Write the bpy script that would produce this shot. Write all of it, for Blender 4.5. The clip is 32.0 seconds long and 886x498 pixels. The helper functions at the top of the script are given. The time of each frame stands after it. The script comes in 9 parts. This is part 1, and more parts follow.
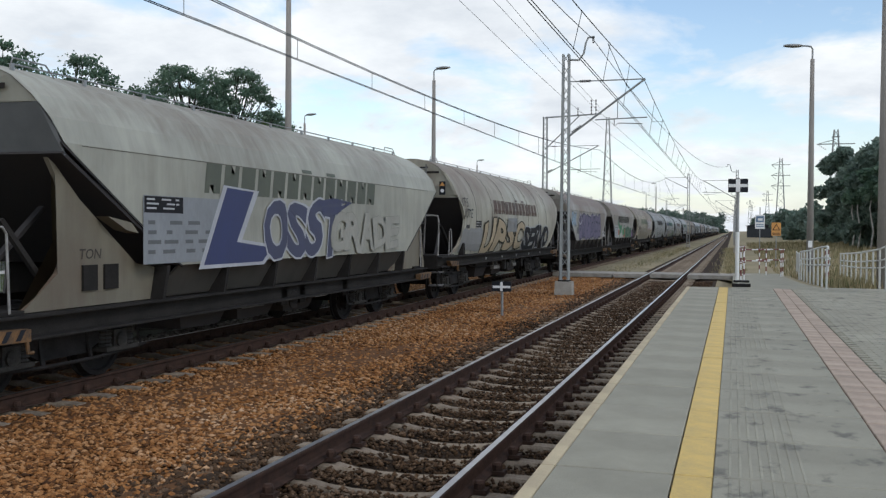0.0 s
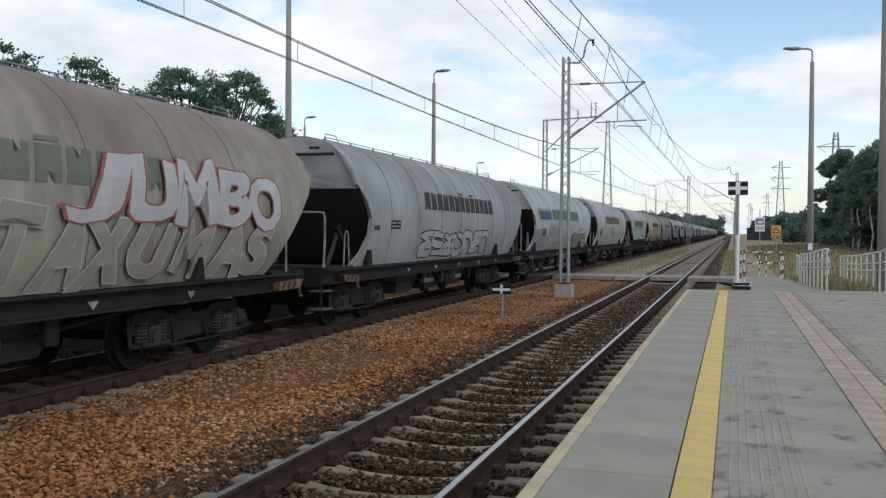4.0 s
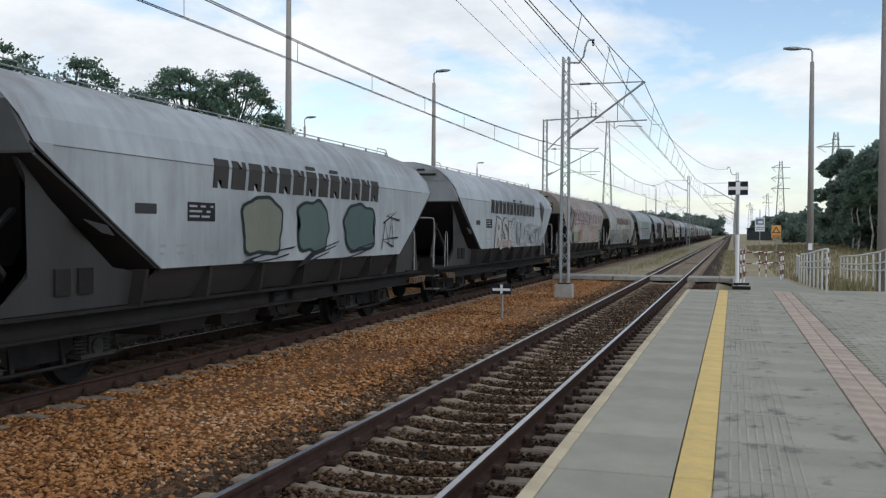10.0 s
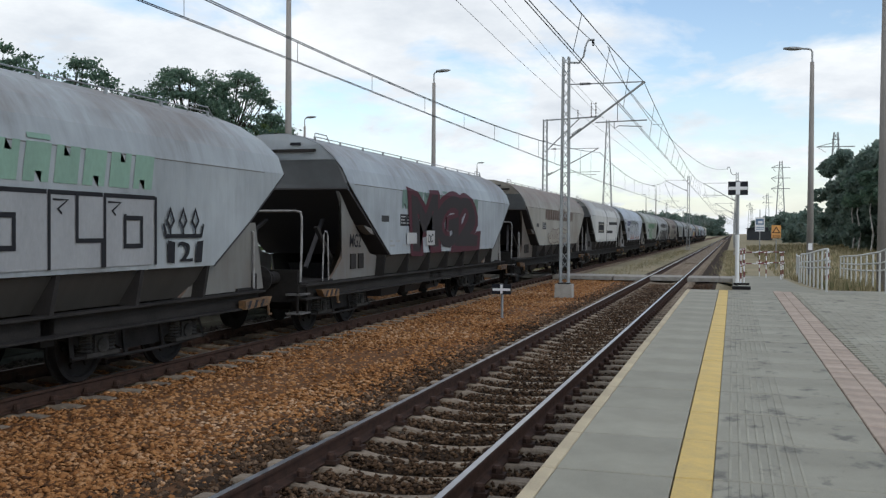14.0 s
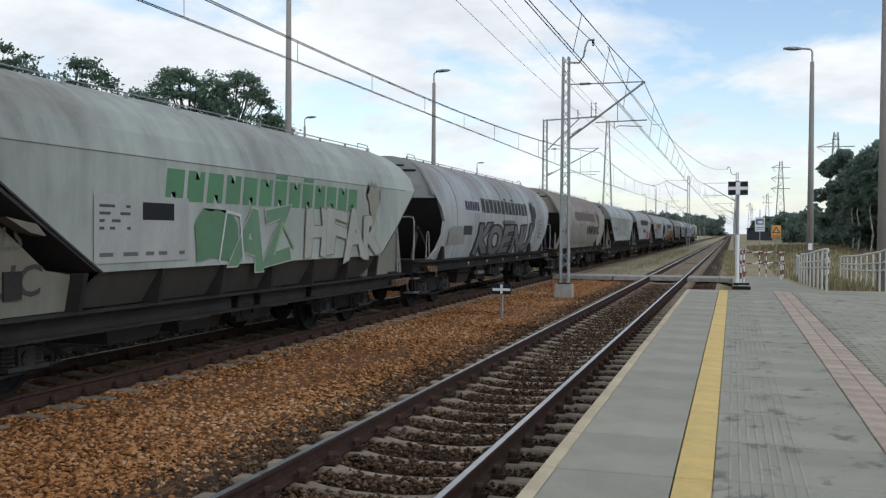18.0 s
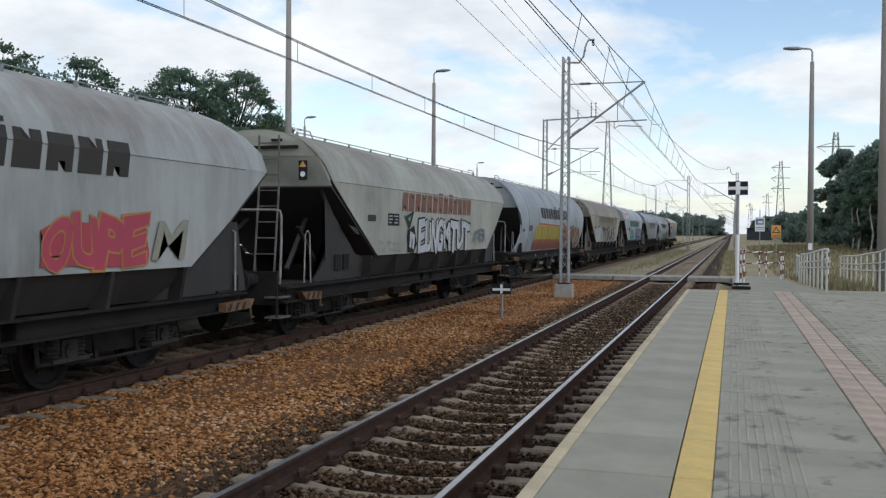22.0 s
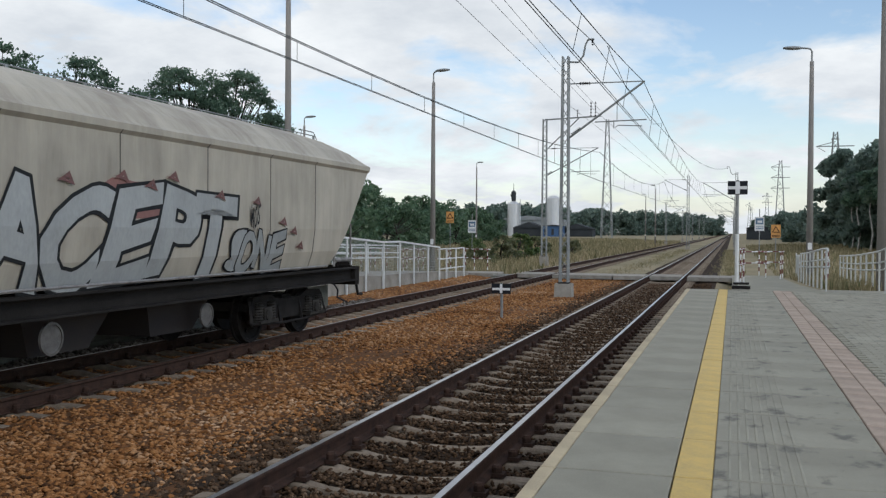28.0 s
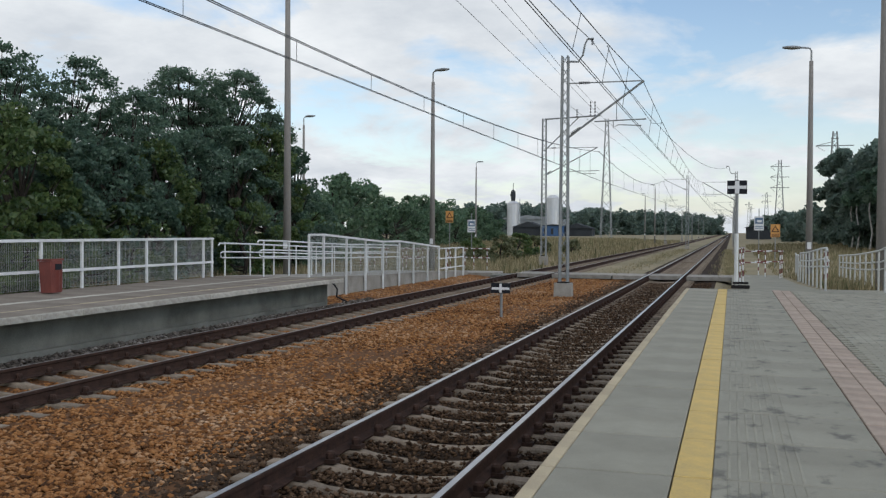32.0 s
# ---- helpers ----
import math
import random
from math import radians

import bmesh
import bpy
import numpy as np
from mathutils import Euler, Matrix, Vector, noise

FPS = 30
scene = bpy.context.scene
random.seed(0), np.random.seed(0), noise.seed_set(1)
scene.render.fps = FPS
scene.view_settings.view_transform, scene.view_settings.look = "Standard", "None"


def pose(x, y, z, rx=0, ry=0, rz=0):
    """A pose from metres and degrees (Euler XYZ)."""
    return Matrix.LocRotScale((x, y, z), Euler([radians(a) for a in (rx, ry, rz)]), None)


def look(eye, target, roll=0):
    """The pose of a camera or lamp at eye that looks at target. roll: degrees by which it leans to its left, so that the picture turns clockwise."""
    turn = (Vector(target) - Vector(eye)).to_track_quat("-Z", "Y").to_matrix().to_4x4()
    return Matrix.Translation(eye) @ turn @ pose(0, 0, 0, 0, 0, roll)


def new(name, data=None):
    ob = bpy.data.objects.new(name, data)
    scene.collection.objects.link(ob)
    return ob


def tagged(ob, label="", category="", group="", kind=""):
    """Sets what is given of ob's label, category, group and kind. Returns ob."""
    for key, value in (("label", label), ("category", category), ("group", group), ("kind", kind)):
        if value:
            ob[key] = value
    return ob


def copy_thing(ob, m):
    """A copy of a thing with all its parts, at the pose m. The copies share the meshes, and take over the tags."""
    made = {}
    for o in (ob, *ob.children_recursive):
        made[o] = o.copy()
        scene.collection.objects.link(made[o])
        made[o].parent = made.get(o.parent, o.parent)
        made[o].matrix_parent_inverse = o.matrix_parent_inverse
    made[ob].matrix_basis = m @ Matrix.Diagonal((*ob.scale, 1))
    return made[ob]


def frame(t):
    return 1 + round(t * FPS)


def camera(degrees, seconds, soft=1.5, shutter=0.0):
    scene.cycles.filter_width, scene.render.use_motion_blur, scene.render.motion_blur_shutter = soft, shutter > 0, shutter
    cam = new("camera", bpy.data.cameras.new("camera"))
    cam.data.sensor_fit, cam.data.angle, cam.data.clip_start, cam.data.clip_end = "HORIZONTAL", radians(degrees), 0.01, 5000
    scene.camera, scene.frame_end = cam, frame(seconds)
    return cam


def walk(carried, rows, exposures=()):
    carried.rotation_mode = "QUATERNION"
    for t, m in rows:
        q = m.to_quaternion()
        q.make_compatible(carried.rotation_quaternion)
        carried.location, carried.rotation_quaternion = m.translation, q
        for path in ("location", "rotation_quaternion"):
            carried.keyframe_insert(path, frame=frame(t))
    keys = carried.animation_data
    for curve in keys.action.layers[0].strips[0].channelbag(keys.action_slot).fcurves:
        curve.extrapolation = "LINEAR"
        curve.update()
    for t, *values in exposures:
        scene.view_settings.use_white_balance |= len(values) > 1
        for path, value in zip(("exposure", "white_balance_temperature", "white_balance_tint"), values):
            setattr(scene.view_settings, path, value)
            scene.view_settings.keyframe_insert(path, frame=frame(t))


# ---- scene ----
cam = camera(49.7, 32.0, soft=1.3)
EYE = (0.0, 0.0, 1.873)


def aim(yaw, pitch, roll):
    # heading to the left of the line, pitch up, lean, in degrees
    a, b = radians(yaw), radians(pitch)
    d = Vector((-math.sin(a) * math.cos(b), math.cos(a) * math.cos(b), math.sin(b)))
    return look(EYE, Vector(EYE) + d, roll)


YAW, PITCH, ROLL = 16.79, -1.086, 0.337
walk(cam, [(t, aim(YAW + a, PITCH + b, ROLL)) for t, a, b in (
    (0.0, 0.05, -0.10), (1.0, 0.05, -0.10), (1.5, 0.05, -0.04), (2.0, 0.05, 0.05), (3.0, 0.05, 0.06), (10.0, 0.05, 0.06),
    (20.0, 0.05, 0.06), (23.0, 0.05, 0.05), (25.5, 0.05, 0.03), (28.0, 0.03, 0.03), (30.0, 0.02, 0.01), (31.5, 0.0, 0.0), (32.0, 0.0, 0.0))],
     exposures=((0.0, 0.27), (25.5, 0.27), (28.0, 0.12), (30.0, 0.05), (32.0, 0.05)))

# ---- light ----
SUN_EL, SUN_AZ = 38, 118
world = bpy.data.worlds.new("sky")
scene.world = world
world.use_nodes = True


def nodes_of(tree):
    tree.nodes.clear()
    def add(kind, **vals):
        n = tree.nodes.new(kind)
        for k, v in vals.items():
            if k in n.inputs:
                n.inputs[k].default_value = v
        return n
    return add, tree.links.new


def build_sky():
    add, link = nodes_of(world.node_tree)
    tc = add("ShaderNodeTexCoord")
    sep = add("ShaderNodeSeparateXYZ")
    link(tc.outputs["Generated"], sep.inputs[0])
    den = add("ShaderNodeMath"); den.operation = "ADD"; den.inputs[1].default_value = 0.26
    link(sep.outputs["Z"], den.inputs[0])
    clampz = add("ShaderNodeMath"); clampz.operation = "MAXIMUM"; clampz.inputs[1].default_value = 0.05
    link(den.outputs[0], clampz.inputs[0])
    flat = add("ShaderNodeVectorMath"); flat.operation = "DIVIDE"
    comb = add("ShaderNodeCombineXYZ")
    for i in range(3):
        link(clampz.outputs[0], comb.inputs[i])
    link(tc.outputs["Generated"], flat.inputs[0]); link(comb.outputs[0], flat.inputs[1])
    mp = add("ShaderNodeMapping"); mp.inputs["Location"].default_value = (3.1, 0.7, 0.0); mp.inputs["Scale"].default_value = (1.0, 1.0, 0.0)
    link(flat.outputs[0], mp.inputs[0])
    n1 = add("ShaderNodeTexNoise", Scale=2.1, Detail=10.0, Roughness=0.58, Distortion=0.25)
    link(mp.outputs[0], n1.inputs["Vector"])
    r1 = add("ShaderNodeValToRGB")
    r1.color_ramp.elements[0].position, r1.color_ramp.elements[1].position = 0.42, 0.57
    # the cover thins from west to east
    lean = add("ShaderNodeMath"); lean.operation = "MULTIPLY_ADD"; lean.inputs[1].default_value = -0.16
    link(sep.outputs["X"], lean.inputs[0]); link(n1.outputs["Fac"], lean.inputs[2]); link(lean.outputs[0], r1.inputs[0])
    # thicker veil towards the horizon
    veil = add("ShaderNodeMapRange"); veil.inputs["From Min"].default_value = 0.0; veil.inputs["From Max"].default_value = 0.16
    veil.inputs["To Min"].default_value = 0.55; veil.inputs["To Max"].default_value = 0.0
    link(sep.outputs["Z"], veil.inputs["Value"])
    mx = add("ShaderNodeMath"); mx.operation = "MAXIMUM"
    link(r1.outputs[0], mx.inputs[0]); link(veil.outputs[0], mx.inputs[1])
    # cloud tone
    n2 = add("ShaderNodeTexNoise", Scale=2.6, Detail=7.0, Roughness=0.6)
    link(mp.outputs[0], n2.inputs["Vector"])
    r2 = add("ShaderNodeValToRGB")
    r2.color_ramp.elements[0].position, r2.color_ramp.elements[1].position = 0.36, 0.66
    r2.color_ramp.elements[0].color, r2.color_ramp.elements[1].color = (0.615, 0.66, 0.715, 1), (0.85, 0.885, 0.915, 1)
    link(n2.outputs["Fac"], r2.inputs[0])
    sky = add("ShaderNodeTexSky"); sky.sky_type = "NISHITA"; sky.sun_disc = False
    sky.sun_elevation, sky.sun_rotation = radians(SUN_EL), radians(SUN_AZ)
    sky.air_density, sky.dust_density, sky.ozone_density = 1.0, 0.7, 1.0
    b1, b2, mix, out = add("ShaderNodeBackground", Strength=0.15), add("ShaderNodeBackground", Strength=1.0), add("ShaderNodeMixShader"), add("ShaderNodeOutputWorld")
    link(sky.outputs[0], b1.inputs[0]); link(r2.outputs[0], b2.inputs[0])
    link(mx.outputs[0], mix.inputs[0]); link(b1.outputs[0], mix.inputs[1]); link(b2.outputs[0], mix.inputs[2]); link(mix.outputs[0], out.inputs[0])


build_sky()
sun = new("sun", bpy.data.lights.new("sun", "SUN"))
sun.data.energy, sun.data.angle, sun.data.color = 0.70, radians(12), (1.0, 0.985, 0.95)
sun_way = Vector((-math.sin(radians(SUN_AZ)) * math.cos(radians(SUN_EL)), -math.cos(radians(SUN_AZ)) * math.cos(radians(SUN_EL)), -math.sin(radians(SUN_EL))))
sun.matrix_world = look((20, 0, 40), Vector((20, 0, 40)) + sun_way)

# ---- materials ----


def material(name, col, col2=None, rough=0.8, metal=0.0, scale=4.0, fine=60.0, bump=0.2, amount=0.5, coords="Object", vary=0.0, stretch=(1, 1, 1)):
    """Two colours mixed by broad and fine grain, with a fine bump. vary: brightness shift from object to object."""
    m = bpy.data.materials.new(name); m.use_nodes = True
    add, link = nodes_of(m.node_tree)
    tc, mp = add("ShaderNodeTexCoord"), add("ShaderNodeMapping")
    mp.inputs["Scale"].default_value = stretch
    link(tc.outputs[coords], mp.inputs[0])
    big, small = add("ShaderNodeTexNoise", Scale=scale, Detail=6.0, Roughness=0.65), add("ShaderNodeTexNoise", Scale=fine, Detail=3.0, Roughness=0.6)
    link(mp.outputs[0], big.inputs["Vector"]); link(mp.outputs[0], small.inputs["Vector"])
    ramp = add("ShaderNodeValToRGB")
    ramp.color_ramp.elements[0].position, ramp.color_ramp.elements[1].position = 0.5 - amount * 0.4, 0.5 + amount * 0.4
    c2 = col2 or tuple(c * 0.6 for c in col)
    ramp.color_ramp.elements[0].color, ramp.color_ramp.elements[1].color = (*c2, 1), (*col, 1)
    avg = add("ShaderNodeMath"); avg.operation = "ADD"
    sc = add("ShaderNodeMath"); sc.operation = "MULTIPLY_ADD"; sc.inputs[1].default_value = 0.5; sc.inputs[2].default_value = -0.25
    link(small.outputs["Fac"], sc.inputs[0]); link(big.outputs["Fac"], avg.inputs[0]); link(sc.outputs[0], avg.inputs[1])
    link(avg.outputs[0], ramp.inputs[0])
    bs, out = add("ShaderNodeBsdfPrincipled", Roughness=rough, Metallic=metal), add("ShaderNodeOutputMaterial")
    if max(col) < 0.08 and not metal:
        bs.inputs["Specular IOR Level"].default_value = 0.12
    elif rough >= 0.85:
        bs.inputs["Specular IOR Level"].default_value = 0.2
    colour = ramp.outputs[0]
    if vary:
        oi = add("ShaderNodeObjectInfo"); mr = add("ShaderNodeMapRange"); mr.inputs["To Min"].default_value = 1 - vary; mr.inputs["To Max"].default_value = 1 + vary
        hsv = add("ShaderNodeHueSaturation")
        link(oi.outputs["Random"], mr.inputs["Value"]); link(mr.outputs[0], hsv.inputs["Value"]); link(colour, hsv.inputs["Color"]); colour = hsv.outputs[0]
    link(colour, bs.inputs["Base Color"])
    bp = add("ShaderNodeBump", Strength=bump, Distance=0.01)
    link(small.outputs["Fac"], bp.inputs["Height"]); link(bp.outputs[0], bs.inputs["Normal"])
    link(bs.outputs[0], out.inputs[0])
    return m


def stones_material(name, cols, thin=0.0):
    """Broken stone or leaves: each piece takes a colour of its own; thin: the share of light let through."""
    m = bpy.data.materials.new(name); m.use_nodes = True
    add, link = nodes_of(m.node_tree)
    geo, tc = add("ShaderNodeNewGeometry"), add("ShaderNodeTexCoord")
    ramp = add("ShaderNodeValToRGB")
    els = ramp.color_ramp.elements
    while len(els) < len(cols):
        els.new(0.5)
    for i, c in enumerate(cols):
        els[i].position = i / (len(cols) - 1); els[i].color = (*c, 1)
    noise_big = add("ShaderNodeTexNoise", Scale=0.35, Detail=4.0)
    link(tc.outputs["Object"], noise_big.inputs["Vector"])
    a = add("ShaderNodeMath"); a.operation = "MULTIPLY_ADD"; a.inputs[1].default_value = 0.8
    sub = add("ShaderNodeMath"); sub.operation = "MULTIPLY_ADD"; sub.inputs[1].default_value = 1.2; sub.inputs[2].default_value = -0.5
    link(noise_big.outputs["Fac"], sub.inputs[0]); link(geo.outputs["Random Per Island"], a.inputs[0]); link(sub.outputs[0], a.inputs[2])
    link(a.outputs[0], ramp.inputs[0])
    fine = add("ShaderNodeTexNoise", Scale=90.0, Detail=4.0)
    link(tc.outputs["Object"], fine.inputs["Vector"])
    bs, out = add("ShaderNodeBsdfPrincipled", Roughness=0.42 if thin else 0.9), add("ShaderNodeOutputMaterial")
    bs.inputs["Specular IOR Level"].default_value = 0.5 if thin else 0.15
    hsv = add("ShaderNodeHueSaturation"); mr = add("ShaderNodeMapRange"); mr.inputs["To Min"].default_value = 0.6; mr.inputs["To Max"].default_value = 1.4
    link(fine.outputs["Fac"], mr.inputs["Value"]); link(mr.outputs[0], hsv.inputs["Value"]); link(ramp.outputs[0], hsv.inputs["Color"])
    link(hsv.outputs[0], bs.inputs["Base Color"])
    bp = add("ShaderNodeBump", Strength=0.4, Distance=0.01); link(fine.outputs["Fac"], bp.inputs["Height"]); link(bp.outputs[0], bs.inputs["Normal"])
    if thin:
        tr, mx = add("ShaderNodeBsdfTranslucent"), add("ShaderNodeMixShader")
        mx.inputs[0].default_value = thin
        link(hsv.outputs[0], tr.inputs["Color"]); link(bs.outputs[0], mx.inputs[1]); link(tr.outputs[0], mx.inputs[2]); link(mx.outputs[0], out.inputs[0])
        return m
    link(bs.outputs[0], out.inputs[0])
    return m


def wagon_paint():
    """Dull wagon paint: tint and rust amount come from the object's own colour; streaks run down the sides."""
    m = bpy.data.materials.new("wagon_paint"); m.use_nodes = True
    add, link = nodes_of(m.node_tree)
    oi, tc = add("ShaderNodeObjectInfo"), add("ShaderNodeTexCoord")
    off = add("ShaderNodeVectorMath"); off.operation = "SCALE"; off.inputs[0].default_value = (37.0, 61.0, 17.0)
    link(oi.outputs["Random"], off.inputs["Scale"])
    pos = add("ShaderNodeVectorMath"); pos.operation = "ADD"
    link(tc.outputs["Object"], pos.inputs[0]); link(off.outputs[0], pos.inputs[1])
    mp = add("ShaderNodeMapping"); mp.inputs["Scale"].default_value = (1.0, 2.6, 0.40)
    link(pos.outputs[0], mp.inputs[0])
    streak, patch, fine = add("ShaderNodeTexNoise", Scale=1.4, Detail=8.0, Roughness=0.68), add("ShaderNodeTexNoise", Scale=0.45, Detail=5.0, Roughness=0.6), add("ShaderNodeTexNoise", Scale=40.0, Detail=4.0, Roughness=0.7)
    link(mp.outputs[0], streak.inputs["Vector"]); link(pos.outputs[0], patch.inputs["Vector"]); link(pos.outputs[0], fine.inputs["Vector"])
    # grime
    g = add("ShaderNodeMapRange"); g.inputs["From Min"].default_value = 0.35; g.inputs["From Max"].default_value = 0.72; g.inputs["To Min"].default_value = 1.06; g.inputs["To Max"].default_value = 0.60
    blend = add("ShaderNodeMath"); blend.operation = "MULTIPLY_ADD"; blend.inputs[1].default_value = 0.9
    half = add("ShaderNodeMath"); half.operation = "MULTIPLY_ADD"; half.inputs[1].default_value = 0.55; half.inputs[2].default_value = -0.22
    link(streak.outputs["Fac"], half.inputs[0]); link(patch.outputs["Fac"], blend.inputs[0]); link(half.outputs[0], blend.inputs[2])
    link(blend.outputs[0], g.inputs["Value"])
    hsv = add("ShaderNodeHueSaturation")
    link(oi.outputs["Color"], hsv.inputs["Color"]); link(g.outputs[0], hsv.inputs["Value"])
    # rust and soot settle in patches
    mul = add("ShaderNodeMath"); mul.operation = "MULTIPLY_ADD"; mul.inputs[1].default_value = 0.55
    link(streak.outputs["Fac"], mul.inputs[0]); link(patch.outputs["Fac"], mul.inputs[2])
    inv = add("ShaderNodeMath"); inv.operation = "ADD"
    link(mul.outputs[0], inv.inputs[0]); link(oi.outputs["Alpha"], inv.inputs[1])
    geo, sepn = add("ShaderNodeNewGeometry"), add("ShaderNodeSeparateXYZ")
    link(geo.outputs["Normal"], sepn.inputs[0])
    upf = add("ShaderNodeMapRange"); upf.inputs["From Min"].default_value = 0.1; upf.inputs["From Max"].default_value = 0.7
    link(sepn.outputs["Z"], upf.inputs["Value"])
    tops = add("ShaderNodeMath"); tops.operation = "MULTIPLY_ADD"
    more = add("ShaderNodeMath"); more.operation = "ADD"; more.inputs[1].default_value = 0.16
    link(oi.outputs["Alpha"], more.inputs[0])
    link(upf.outputs[0], tops.inputs[0]); link(more.outputs[0], tops.inputs[1]); link(inv.outputs[0], tops.inputs[2])
    inv = tops
    r = add("ShaderNodeMapRange"); r.inputs["From Min"].default_value = 1.0; r.inputs["From Max"].default_value = 1.55; r.inputs["To Max"].default_value = 0.85
    link(inv.outputs[0], r.inputs["Value"])
    mix = add("ShaderNodeMix"); mix.data_type = "RGBA"
    link(r.outputs[0], mix.inputs[0]); link(hsv.outputs[0], mix.inputs[6])
    rc = add("ShaderNodeValToRGB"); rc.color_ramp.elements[0].color, rc.color_ramp.elements[1].color = (0.105, 0.066, 0.046, 1), (0.20, 0.142, 0.105, 1)
    link(fine.outputs["Fac"], rc.inputs[0]); link(rc.outputs[0], mix.inputs[7])
    bs, out = add("ShaderNodeBsdfPrincipled", Roughness=0.55), add("ShaderNodeOutputMaterial")
    bs.inputs["Specular IOR Level"].default_value = 0.3
    link(mix.outputs[2], bs.inputs["Base Color"])
    bp = add("ShaderNodeBump", Strength=0.12, Distance=0.01); link(fine.outputs["Fac"], bp.inputs["Height"]); link(bp.outputs[0], bs.inputs["Normal"])
    link(bs.outputs[0], out.inputs[0])
    return m


